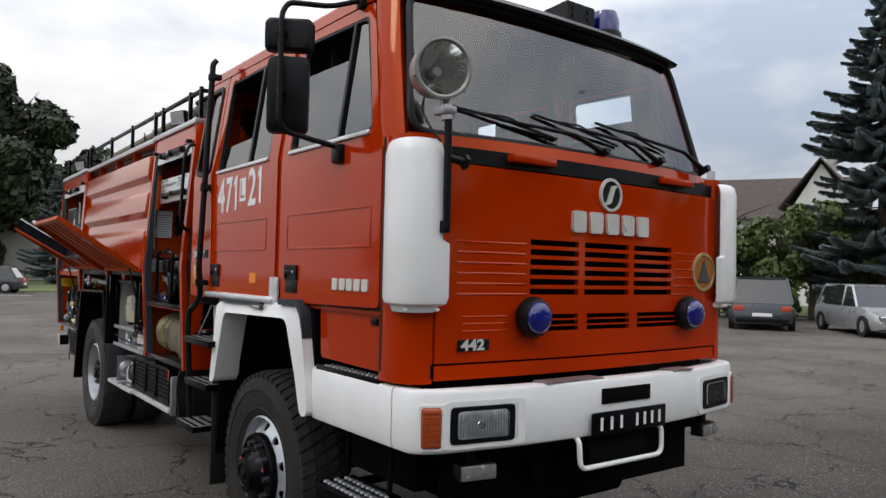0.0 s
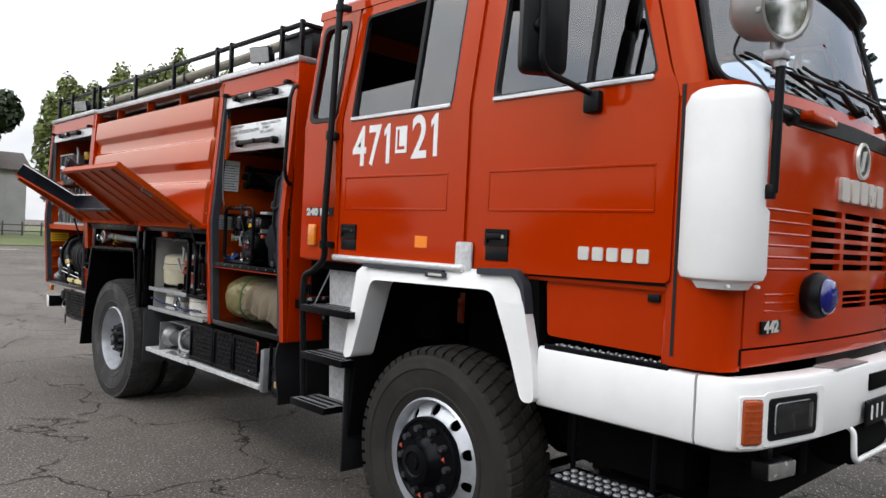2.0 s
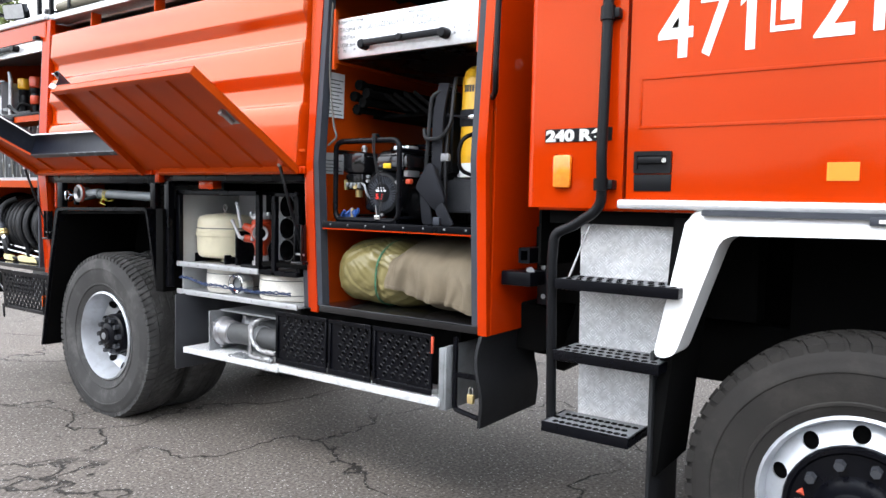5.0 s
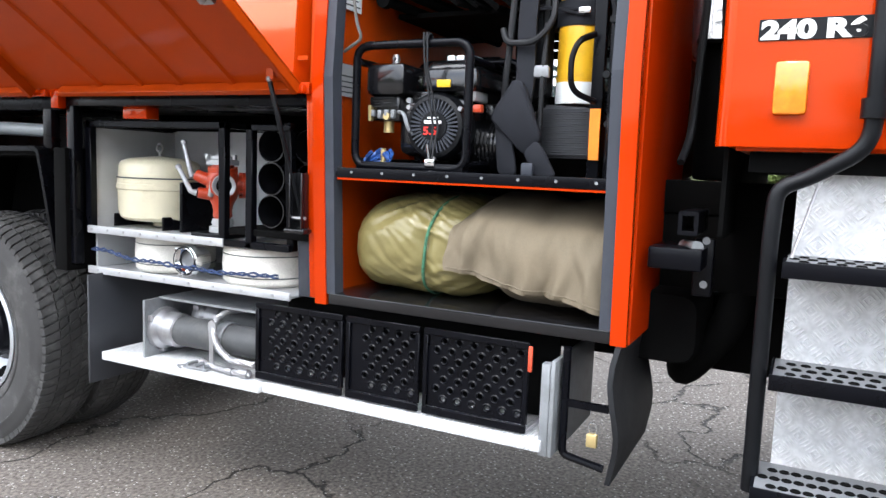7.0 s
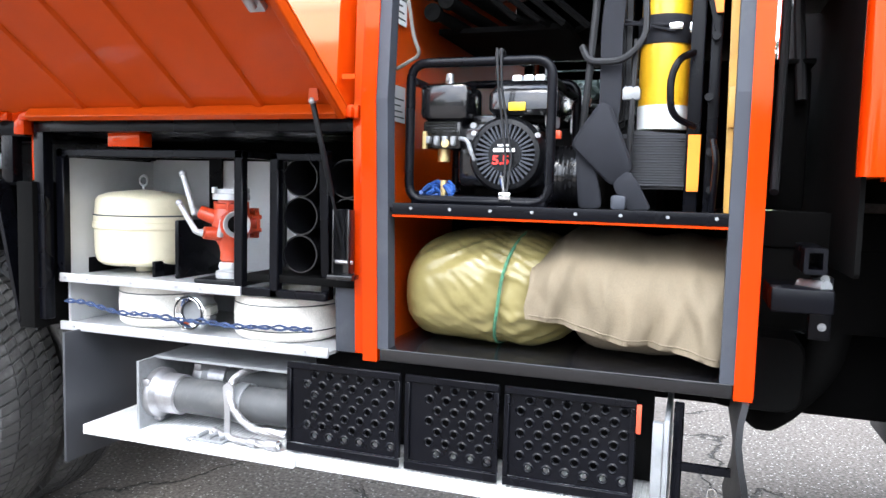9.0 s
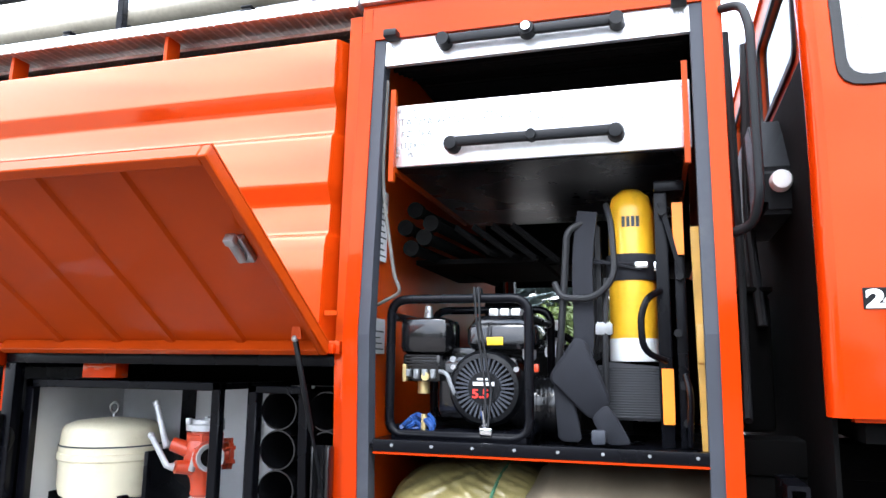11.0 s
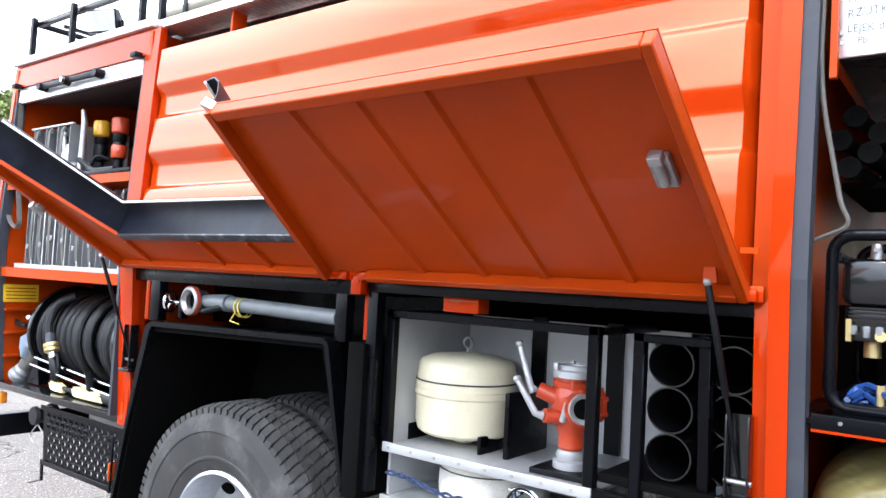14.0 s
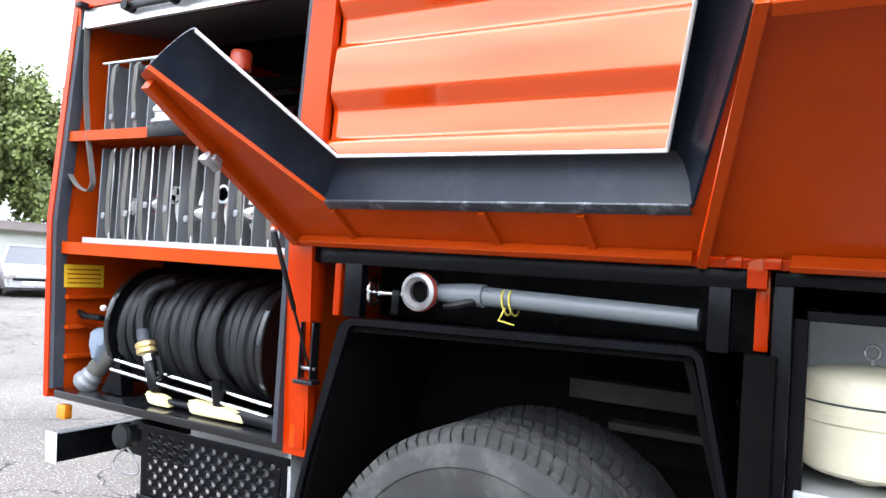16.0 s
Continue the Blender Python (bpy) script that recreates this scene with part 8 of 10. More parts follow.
pad("waist_strap", [(3.245, 1.47), (3.222, 1.44), (3.182, 1.362), (3.245, 1.360), (3.285, 1.43)], 0.145, 0.012, "loose dark waist strap")
bm = B()
box(bm, 0.128, 0.146, 3.245, 3.285, 1.36, 1.40, 0.008)
part("strap_buckle", bm, "seal", sba, "grey buckle")
bm = B()
tube(bm, bend([(0.235, 3.24, 2.0), (0.20, 3.225, 1.95), (0.17, 3.215, 1.80), (0.17, 3.27, 1.745), (0.18, 3.36, 1.75), (0.20, 3.38, 1.79)], 0.07, 6), 0.009, 8)
tube(bm, bend([(0.19, 3.24, 1.80), (0.18, 3.245, 1.60), (0.19, 3.25, 1.44)], 0.05), 0.008, 8)
tube(bm, bend([(0.22, 3.30, 1.95), (0.20, 3.345, 1.93), (0.20, 3.36, 1.70), (0.22, 3.38, 1.50)], 0.07), 0.010, 8)
each("air_hose", bm, "rubber", sba, "black air hoses")
bm = B()
box(bm, 0.175, 0.195, 3.225, 3.27, 1.655, 1.685, 0.005)
tube(bm, [(0.18, 3.23, 1.66), (0.18, 3.265, 1.66), (0.18, 3.265, 1.685), (0.18, 3.23, 1.685)], 0.003, 6, closed=True)
part("gauge", bm, "cast_grey", sba, "small steel gauge")
# stand with orange reflective marks, and a plank beside it
bm = B()
box(bm, 0.20, 0.23, 3.075, 3.11, SH, 2.02, 0.004)
box(bm, 0.20, 0.23, 3.035, 3.062, SH, 1.95, 0.004)
box(bm, 0.19, 0.40, 3.03, 3.11, 2.02, 2.05, 0.006)
hull(bm, [(x, y, z) for x in (0.185, 0.20) for y, z in ((3.10, 1.99), (3.085, 1.99), (3.05, 1.80), (3.04, 1.80))])
tube(bm, bend([(0.19, 3.10, 1.765), (0.15, 3.135, 1.745), (0.145, 3.152, 1.70), (0.145, 3.148, 1.61), (0.19, 3.09, 1.585)], 0.04), 0.009, 8)
tube(bm, bend([(0.17, 3.04, SH + 0.01), (0.15, 3.035, 1.50), (0.18, 3.045, 1.55)], 0.03), 0.008, 8)
stand = part("stand", bm, "black", sba, "black steel stand")
bm = B()
for y, z in ((3.09, 1.965), (3.05, 1.80), (3.06, 1.66), (3.05, 1.52), (3.045, 1.42)):
    cyl(bm, (0.20, y, z), (0.178, y, z), 0.011, seg=10)
each("stand_bolt", bm, "plastic", sba)
bm = B()
box(bm, 0.192, 0.199, 3.074, 3.104, 1.415, 1.565, 0.001, seg=1)
box(bm, 0.192, 0.199, 3.036, 3.064, 1.855, 1.99, 0.001, seg=1)
each("reflective_mark", bm, "orange", sba, "orange reflective mark")
bm = B()
hull(bm, [(x, y, z) for x in (0.16, 0.185) for y, z in ((2.972, SH), (3.012, SH), (2.985, 1.92), (3.02, 1.92))])
box(bm, 0.155, 0.16, 2.985, 3.015, 1.58, 1.68, 0.002)
solo("plank", bm, "wood", "varnished yellow wooden plank standing in the locker", "plank")
# notices and cable on the red wall
for y, z0, z1, x0 in ((3.888, 1.86, 2.06, 0.05), (3.889, 1.60, 1.70, 0.06)):
    bm = B()
    box(bm, x0, x0 + 0.16, y - 0.004, y, z0, z1)
    nt = part("notice", bm, "paper" if z0 > 1.8 else "galv", lock1, "paper notice on the locker wall")
    bm = B()
    for i in range(int((z1 - z0) / 0.017) - 1):
        box(bm, x0 + 0.012, x0 + 0.148 - 0.012 * (i % 3), y - 0.0055, y - 0.004, z0 + 0.012 + i * 0.017, z0 + 0.016 + i * 0.017)
    each("text_bar", bm, "ink", nt)
bm = B()
tube(bm, bend([(0.06, 3.845, 2.35), (0.055, 3.85, 2.05), (0.05, 3.80, 1.80), (0.055, 3.78, 1.76), (0.08, 3.86, 1.73)], 0.1, 6), 0.005, 6)
part("loose_cable", bm, "strap", lock1, "loose grey cable")
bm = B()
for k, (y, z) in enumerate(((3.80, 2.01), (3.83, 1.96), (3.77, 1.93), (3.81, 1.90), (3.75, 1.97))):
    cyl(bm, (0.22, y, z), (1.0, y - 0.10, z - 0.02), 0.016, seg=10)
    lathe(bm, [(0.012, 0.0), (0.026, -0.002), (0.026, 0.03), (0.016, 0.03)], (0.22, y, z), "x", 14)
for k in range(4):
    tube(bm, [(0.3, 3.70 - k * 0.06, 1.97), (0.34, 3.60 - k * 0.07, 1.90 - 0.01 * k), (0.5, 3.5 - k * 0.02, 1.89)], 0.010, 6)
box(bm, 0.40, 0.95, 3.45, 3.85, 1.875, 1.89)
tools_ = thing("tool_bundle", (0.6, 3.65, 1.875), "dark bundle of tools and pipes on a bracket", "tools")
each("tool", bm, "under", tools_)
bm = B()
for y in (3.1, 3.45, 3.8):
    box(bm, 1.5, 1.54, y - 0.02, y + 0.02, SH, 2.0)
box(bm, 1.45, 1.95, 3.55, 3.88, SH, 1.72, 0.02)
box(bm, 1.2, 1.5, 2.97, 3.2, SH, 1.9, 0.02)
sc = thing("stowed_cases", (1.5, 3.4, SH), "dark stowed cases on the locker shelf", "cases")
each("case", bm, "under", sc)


# tarpaulin bundles below the shelf
def bundle(y0, y1, z1, x0, x1, seed, lump=0.05, cord=None):
    """A soft wrapped bundle lying along y on the locker floor, with wrinkles that run along it and gather at the cord."""
    ph = random.Random(seed).uniform(0, 6)
    bm = B()
    n, k = 120, 150
    loops = []
    cx, hx, hz = (x0 + x1) / 2, (x1 - x0) / 2, (z1 - 0.946) / 2
    for i in range(n + 1):
        s = i / n
        e = max(0.02, 1.0 - abs(2 * s - 1) ** 4.0) ** 0.5
        near = math.exp(-abs(s - cord) / 0.16) if cord else 0.25
        pinch = 1.0 - (0.06 * math.exp(-((s - cord) / 0.05) ** 2) if cord else 0.0)
        row = []
        for j in range(k):
            a = 2 * math.pi * j / k
            ca, sa = math.cos(a), math.sin(a)
            ux, uz = math.copysign(abs(ca) ** 0.75, ca), math.copysign(abs(sa) ** 0.75, sa)
            broad = noise.noise(Vector((ca * 0.9 + ph, s * 2.2, sa * 0.9)))
            twist = s * 1.6 + 0.25 * broad
            fold = abs(noise.noise(Vector((math.cos(a + twist) * 3.2 + ph, s * 2.6, math.sin(a + twist) * 3.2))))
            crease = abs(noise.noise(Vector((math.cos(a - twist) * 8 + ph, s * 5.5, math.sin(a - twist) * 8))))
            fine = noise.noise(Vector((ca * 19 + ph, s * 15, sa * 19)))
            r = 1 + lump * (0.9 * broad + 0.55 * (0.25 - fold) + (0.12 + 0.75 * near) * (0.22 - crease) + 0.06 * fine)
            g = r * e * pinch
            row.append(Vector((cx + ux * hx * g, y1 + (y0 - y1) * s, max(0.9462, 0.946 + hz + uz * hz * g - (1 - e) * hz * 0.25))))
        loops.append(row)
    rings(bm, loops)
    return bm


tb = thing("olive_bundle", (0.3, 3.65, 0.945), "olive tarpaulin bundle tied with a green cord", "bundle")
part("tarpaulin", bundle(3.36, 3.882, 1.285, 0.055, 0.62, 3, 0.095, 0.62), "tarp_olive", tb, sharp=80)
bm = B()
loop = []
for j in range(48):
    a = 2 * math.pi * j / 48
    ca, sa = math.cos(a), math.sin(a)
    loop.append((0.34 + math.copysign(abs(ca) ** 0.75, ca) * 0.283, 3.555 - 0.035 * sa, max(0.95, 1.116 + math.copysign(abs(sa) ** 0.75, sa) * 0.172)))
tube(bm, loop, 0.0048, 6, closed=True)
part("cord", bm, "rope_green", tb, "green cord")
tb2 = thing("tan_bundle", (0.3, 3.2, 0.945), "tan canvas bundle draped over stowed gear", "bundle")
part("canvas", bundle(2.972, 3.40, 1.265, 0.085, 0.62, 9, 0.08), "tarp_tan", tb2, sharp=80)
# the loose canvas sheet thrown over it, hanging in soft folds to a stitched hem
bm = B()
n, k = 72, 40


def sheet_at(s, t):
    y = 3.475 - 0.51 * s
    top = 1.302 + 0.016 * math.exp(-((s - 0.27) / 0.12) ** 2) - 0.05 * max(0.0, 0.16 - s) / 0.16 - 0.02 * max(0.0, s - 0.6)
    hem = 1.062 - 0.085 * s + 0.006 * math.sin(s * 11)
    folds = 0.034 * noise.noise(Vector((s * 7.5, t * 0.9, 3.1))) + 0.018 * noise.noise(Vector((s * 17 + t * 2.0, t * 2.2, 8.4)))
    ridge = 0.016 * (0.2 - abs(noise.noise(Vector((s * 9 - t * 1.2, t * 1.6, 1.7)))))
    x = 0.055 - 0.03 * math.sin(min(1.0, t * 1.4) * math.pi / 2) + (folds + ridge) * (0.35 + 0.65 * t) + 0.30 * (1 - t) ** 4
    z = top + (hem - top) * t ** 1.15 - 0.008 * (1 - t) ** 6 + 0.012 * noise.noise(Vector((s * 6, 2.2, 5))) * (1 - t)
    return Vector((x, y + 0.014 * noise.noise(Vector((s * 4, t * 3, 1))) * t, z))


vs = [[bm.verts.new(sheet_at(i / n, j / k)) for j in range(k + 1)] for i in range(n + 1)]
for i in range(n):
    for j in range(k):
        bm.faces.new((vs[i][j], vs[i + 1][j], vs[i + 1][j + 1], vs[i][j + 1]))
ext = bmesh.ops.extrude_face_region(bm, geom=list(bm.faces))
for v in ext["geom"]:
    if isinstance(v, bmesh.types.BMVert):
        v.co.x += 0.006
sheet = part("canvas_flap", bm, "tarp_tan", tb2, "hanging flap of the canvas", sharp=80)
bm = B()
tube(bm, [sheet_at(i / n, 0.955) + Vector((-0.001, 0, 0)) for i in range(1, n)], 0.0022, 5)
part("hem", bm, "tarp_tan", sheet, "stitched hem")


# ---- the equipment rack's load ----
drum = thing("drum", (0.245, 4.775, 1.08), "cream painted round drum with a lifting eye", "drum")
bm = B()
dc = (0.25, 4.80)
lathe(bm, [(0.0, 1.376), (0.03, 1.374), (0.118, 1.364), (0.150, 1.352), (0.161, 1.338), (0.165, 1.284)], (*dc, 0), "z", 48)
part("drum_lid", bm, "cream", drum, "cream drum lid")
bm = B()
lathe(bm, [(0.161, 1.287), (0.168, 1.281), (0.168, 1.262), (0.172, 1.258), (0.172, 1.240), (0.166, 1.234), (0.164, 1.15), (0.156, 1.122), (0.139, 1.110), (0.06, 1.10), (0.03, 1.098), (0.03, 1.08), (0.0, 1.08)], (*dc, 0), "z", 48)
part("drum_body", bm, "cream", drum)
bm = B()
lathe(bm, [(0.163, 1.2875), (0.169, 1.286), (0.169, 1.2825), (0.163, 1.282)], (*dc, 0), "z", 48)
part("drum_seam", bm, "ink", drum, "dark seam round the drum")
bm = B()
tube(bm, [(dc[0], dc[1], 1.365), (dc[0], dc[1], 1.39)], 0.006, 8)
tube(bm, [(dc[0], dc[1] + 0.016 * math.cos(a), 1.407 + 0.018 * math.sin(a)) for a in (2 * math.pi * i / 16 for i in range(16))], 0.0045, 6, closed=True)
part("lifting_eye", bm, "steel", drum, "steel lifting eye")
bm = B()
for y in (4.675, 4.945):
    box(bm, 0.14, 0.36, y - 0.006, y + 0.006, 1.075, 1.13, 0.002)
box(bm, 0.15, 0.40, 4.585, 4.60, 1.075, 1.275, 0.003)
each("drum_cradle", bm, "black", bay, "black drum holder")

hyd = thing("standpipe_head", (0.14, 4.41, 1.08), "red standpipe head with two valves and steel couplings", "standpipe")
hc = (0.15, 4.388)
bm = B()
lathe(bm, [(0.030, 1.145), (0.037, 1.155), (0.035, 1.175), (0.040, 1.20), (0.054, 1.225), (0.062, 1.26), (0.062, 1.30), (0.054, 1.322), (0.056, 1.328), (0.056, 1.338), (0.044, 1.342), (0.042, 1.352)], (*hc, 0), "z", 32)
for d in (Vector((-0.72, -0.69, 0)), Vector((0.72, -0.69, 0))):
    p = Vector((*hc, 1.275))
    cyl(bm, p, p + d * 0.078, 0.036, 0.036, 20, caps=False)
    cyl(bm, p + d * 0.072, p + d * 0.084, 0.048, 0.048, 24)
    for k in range(6):
        q = Vector((0, 0, 0.043)) @ Matrix.Rotation(k * math.pi / 3, 3, d)
        cyl(bm, p + d * 0.06 + q, p + d * 0.09 + q, 0.007, seg=6)
for k in range(4):
    a = 0.4 + k * math.pi / 2
    cyl(bm, (hc[0] + 0.05 * math.cos(a), hc[1] + 0.05 * math.sin(a), 1.318), (hc[0] + 0.05 * math.cos(a), hc[1] + 0.05 * math.sin(a), 1.346), 0.008, seg=8)
cyl(bm, (hc[0] - 0.03, hc[1] + 0.03, 1.29), (hc[0] - 0.05, hc[1] + 0.085, 1.31), 0.026, 0.022, 14)
cyl(bm, (hc[0] - 0.04, hc[1] + 0.01, 1.24), (hc[0] - 0.085, hc[1] + 0.045, 1.245), 0.024, 0.02, 14)
part("valve_body", bm, "hyd_red", hyd)
bm = B()
for z, r in ((1.352, 0.060),):
    lathe(bm, [(0.034, z), (r, z), (r, z + 0.018), (r - 0.012, z + 0.022), (r - 0.012, z + 0.034), (0.034, z + 0.034), (0.034, z + 0.004)], (*hc, 0), "z", 28)
for a in (0.5, 2.6, 4.7):
    box(bm, -0.008, 0.008, -0.006, 0.006, 0.0, 0.02, 0.002, m=Matrix.Translation((hc[0] + 0.056 * math.cos(a), hc[1] + 0.056 * math.sin(a), 1.372)))
lathe(bm, [(0.044, 1.092), (0.050, 1.095), (0.050, 1.115), (0.038, 1.12), (0.042, 1.13), (0.038, 1.145), (0.030, 1.147)], (*hc, 0), "z", 28)
for d in (Vector((-0.72, -0.69, 0)),):
    p = Vector((*hc, 1.275)) + d * 0.085
    e1_ = Vector((0, 0, 1))
    lathe(bm, [(0.028, 0.0), (0.034, 0.006), (0.042, 0.008), (0.044, 0.0)], p, (d, e1_, d.cross(e1_)), 24)
each("coupling", bm, "alu_dull", hyd, "steel coupling")
# near-black disc puts the shade into the outlet mouth
bm = B()
lathe(bm, [(0.0, 0.0), (0.030, 0.0)], Vector((*hc, 1.275)) + Vector((-0.72, -0.69, 0)) * 0.086, (Vector((-0.72, -0.69, 0)), Vector((0, 0, 1)), Vector((-0.69, 0.72, 0))), 20)
part("outlet_shade_disc", bm, "under", hyd, "dark disc standing for shade in the outlet mouth")
bm = B()
tube(bm, [(hc[0] - 0.05, hc[1] + 0.085, 1.31), (hc[0] - 0.06, hc[1] + 0.095, 1.30), (hc[0] - 0.04, hc[1] + 0.155, 1.43)], [0.014, 0.010, 0.009], 10)
bmesh.ops.create_icosphere(bm, subdivisions=2, radius=0.013, matrix=Matrix.Translation((hc[0] - 0.04, hc[1] + 0.157, 1.434)))
tube(bm, [(hc[0] - 0.085, hc[1] + 0.045, 1.245), (hc[0] - 0.10, hc[1] + 0.06, 1.25), (hc[0] - 0.095, hc[1] + 0.125, 1.335)], [0.014, 0.010, 0.009], 10)
bmesh.ops.create_icosphere(bm, subdivisions=2, radius=0.012, matrix=Matrix.Translation((hc[0] - 0.095, hc[1] + 0.127, 1.338)))
tube(bm, [(hc[0] - 0.07, hc[1] - 0.01, 1.235), (hc[0] - 0.08, hc[1] - 0.03, 1.29)], 0.010, 10)
part("valve_lever", bm, "alu_dull", hyd, "steel valve levers")
bm = B()
box(bm, hc[0] - 0.075, hc[0] + 0.075, hc[1] - 0.085, hc[1] + 0.085, 1.077, 1.093, 0.003)
part("wooden_base", bm, "plastic", hyd, "dark mounting board")

tube_mesh = lathe(B(), [(0.0545, 0.40), (0.0545, 0.0), (0.0585, 0.0), (0.0585, 0.40)], (0, 0, 0), "x", 28, closed=True)
tube_me = shared("holder_tube", tube_mesh, "gloss_black")
for y in (4.118, 3.998):
    for z in (1.428, 1.312, 1.196):
        piece("holder_tube", tube_me, bay, Matrix.Translation((0.055, y, z)))
bm = B()
box(bm, 0.44, 0.45, 3.94, 4.18, 1.13, 1.49)
box(bm, 0.03, 0.46, 3.94, 4.26, 1.105, 1.13, 0.003)
part("tube_backing", bm, "under", bay)

for k, (y, r) in enumerate(((4.68, 0.155), (4.225, 0.175))):
    bm = B()
    prof = []
    for i in range(20):
        rr = r * (1 - i / 20)
        prof.append((rr, 1.052 + (0.004 if i % 2 else 0.0) - 0.01 * (i / 20)))
    lathe(bm, [(0.0, 0.915), (r - 0.012, 0.914), (r, 0.925), (r + 0.004, 0.985), (r, 1.043)] + prof + [(0.0, 1.045)], (0.215, y, 0), "z", 56)
    hr = tagged(part("hose_roll", bm, "hose_canvas", None), "flat rolled cream canvas fire hose on the lower shelf", "fire hose", "rolled hoses")
    bm = B()
    for z in (0.945, 1.025):
        lathe(bm, [(r + 0.002, z), (r + 0.0055, z + 0.002), (r + 0.002, z + 0.004)], (0.215, y, 0), "z", 48)
    each("hose_stripe", bm, "ink", hr)
cp = thing("hose_coupling", (0.04, 4.465, 0.91), "polished ring coupling of a rolled hose", "coupling")
bm = B()
lathe(bm, [(0.036, 0.06), (0.036, 0.0), (0.048, -0.012), (0.058, -0.006), (0.062, 0.006), (0.062, 0.022), (0.052, 0.03), (0.048, 0.08)], (0.045, 4.465, 0.985), "x", 32)
for a in (0.8, 2.9, 5.0):
    box(bm, -0.012, 0.01, -0.01, 0.01, -0.006, 0.006, 0.002, m=Matrix.Translation((0.045, 4.465 + 0.056 * math.cos(a), 0.985 + 0.056 * math.sin(a))))
part("ring", bm, "chrome", cp)
bm = B()
lathe(bm, [(0.0, 0.02), (0.037, 0.02)], (0.045, 4.465, 0.985), "x", 24)
part("mouth", bm, "cast_grey", cp, "grey coupling mouth")
bm = B()
lathe(bm, [(0.050, -0.0125), (0.053, -0.015), (0.056, -0.0105)], (0.045, 4.465, 0.985), "x", 32)
lathe(bm, [(0.0362, 0.012), (0.0345, 0.010), (0.0345, 0.002), (0.0362, 0.0)], (0.045, 4.465, 0.985), "x", 32)
each("gasket", bm, "rubber", cp, "black rubber gasket")
bm = B()
for k in range(2):
    pts = []
    for i in range(60):
        s = i / 59
        y = 4.93 - 0.86 * s
        pts.append((0.028 + 0.005 * math.cos(i * 1.1 + k * math.pi), y, 0.99 - 0.02 * s - 0.018 * math.sin(s * math.pi) + 0.006 * math.sin(i * 1.1 + k * math.pi) + 0.012 * noise.noise(Vector((s * 6, k, 0)))))
    tube(bm, pts, 0.004, 6)
tagged(part("rope", bm, "rope_blue", None), "blue and white twisted rope tied across the hoses", "rope")
# suction hoses in the lower tray
for k, (x, z, y1, y0, r) in enumerate(((0.11, 0.705, 4.66, 4.16, 0.056), (0.25, 0.735, 4.56, 4.16, 0.056))):
    bm = B()
    pts = [(x, y1 + (y0 - y1) * i / 44, z) for i in range(45)]
    tube(bm, pts, [r + (0.0025 if i % 2 else 0.0) for i in range(45)], 20)
    hs = tagged(part("suction_hose", bm, "hose_grey", None), "short ribbed grey suction hose in the lower tray", "hose", "suction hoses")
    bm = B()
    lathe(bm, [(0.045, 0.03), (0.045, 0.07), (0.075, 0.07), (0.082, 0.055), (0.082, 0.03), (0.066, 0.015), (0.066, -0.05), (0.058, -0.055)], (x, y1 + 0.01, z), "y", 28)
    for a in (0.4, 2.5, 4.6):
        box(bm, -0.012, 0.012, 0.03, 0.06, -0.012, 0.012, 0.003, m=Matrix.Translation((x + 0.08 * math.cos(a), y1 + 0.01, z + 0.08 * math.sin(a))))
    part("hose_coupling", bm, "steel", hs, "grey claw coupling")
    if k == 0:
        bm = B()
        lathe(bm, [(r + 0.004, 0.0), (r + 0.008, 0.002), (r + 0.008, 0.04), (r + 0.004, 0.042)], (x, 4.36, z), "y", 24)
        part("hose_band", bm, "cast_grey", hs, "metal band")
def twisted(bm, line, r, strands=5, turns=9.0):
    """A laid wire rope: strands winding round a line."""
    line = [Vector(p) for p in line]
    fine = []
    for p, q in zip(line, line[1:]):
        fine += [p.lerp(q, i / 6) for i in range(6)]
    fine.append(line[-1])
    n = len(fine)
    for k in range(strands):
        pts = []
        for i, p in enumerate(fine):
            d = (fine[min(i + 1, n - 1)] - fine[max(i - 1, 0)]).normalized()
            u = d.orthogonal().normalized() if abs(d.z) > 0.9 else d.cross(Vector((0, 0, 1))).normalized()
            v = d.cross(u)
            a = 2 * math.pi * (turns * i / n + k / strands)
            pts.append(p + (u * math.cos(a) + v * math.sin(a)) * r * 0.55)
        tube(bm, pts, r * 0.5, 6)
    return bm


bm = B()
twisted(bm, bend([(0.02, 4.17, 0.655), (0.015, 4.30, 0.66), (0.03, 4.38, 0.72), (0.06, 4.40, 0.79), (0.16, 4.37, 0.815), (0.24, 4.24, 0.80)], 0.06, 6), 0.012, 5, 8)
twisted(bm, bend([(0.07, 4.47, 0.618), (0.02, 4.36, 0.616), (0.02, 4.19, 0.618)], 0.06, 5), 0.011, 5, 6)
cable = tagged(part("steel_cable", bm, "steel", None), "looped steel wire rope in the lower tray", "cable")
bm = B()
cyl(bm, (0.02, 4.235, 0.618), (0.02, 4.20, 0.618), 0.017, seg=14)
cyl(bm, (0.02, 4.30, 0.616), (0.02, 4.275, 0.616), 0.014, seg=14)
each("ferrule", bm, "steel", cable, "steel ferrule on the wire rope")
bm = B()
plate(bm, soft([(4.405, 0.602), (4.385, 0.602), (4.385, 0.70), (4.372, 0.745), (4.372, 0.775), (4.392, 0.79), (4.412, 0.775), (4.405, 0.70)], 0.008), (), "x", 0.036, 0.006)
part("hold_bracket", bm, "steel", cable, "bright holding bracket")
bm = B()
box(bm, -0.002, 0.05, 4.385, 4.50, 0.602, 0.612, 0.003)
for y in (4.40, 4.44, 4.48):
    cyl(bm, (0.0, y, 0.617), (0.05, y, 0.617), 0.007, seg=8)
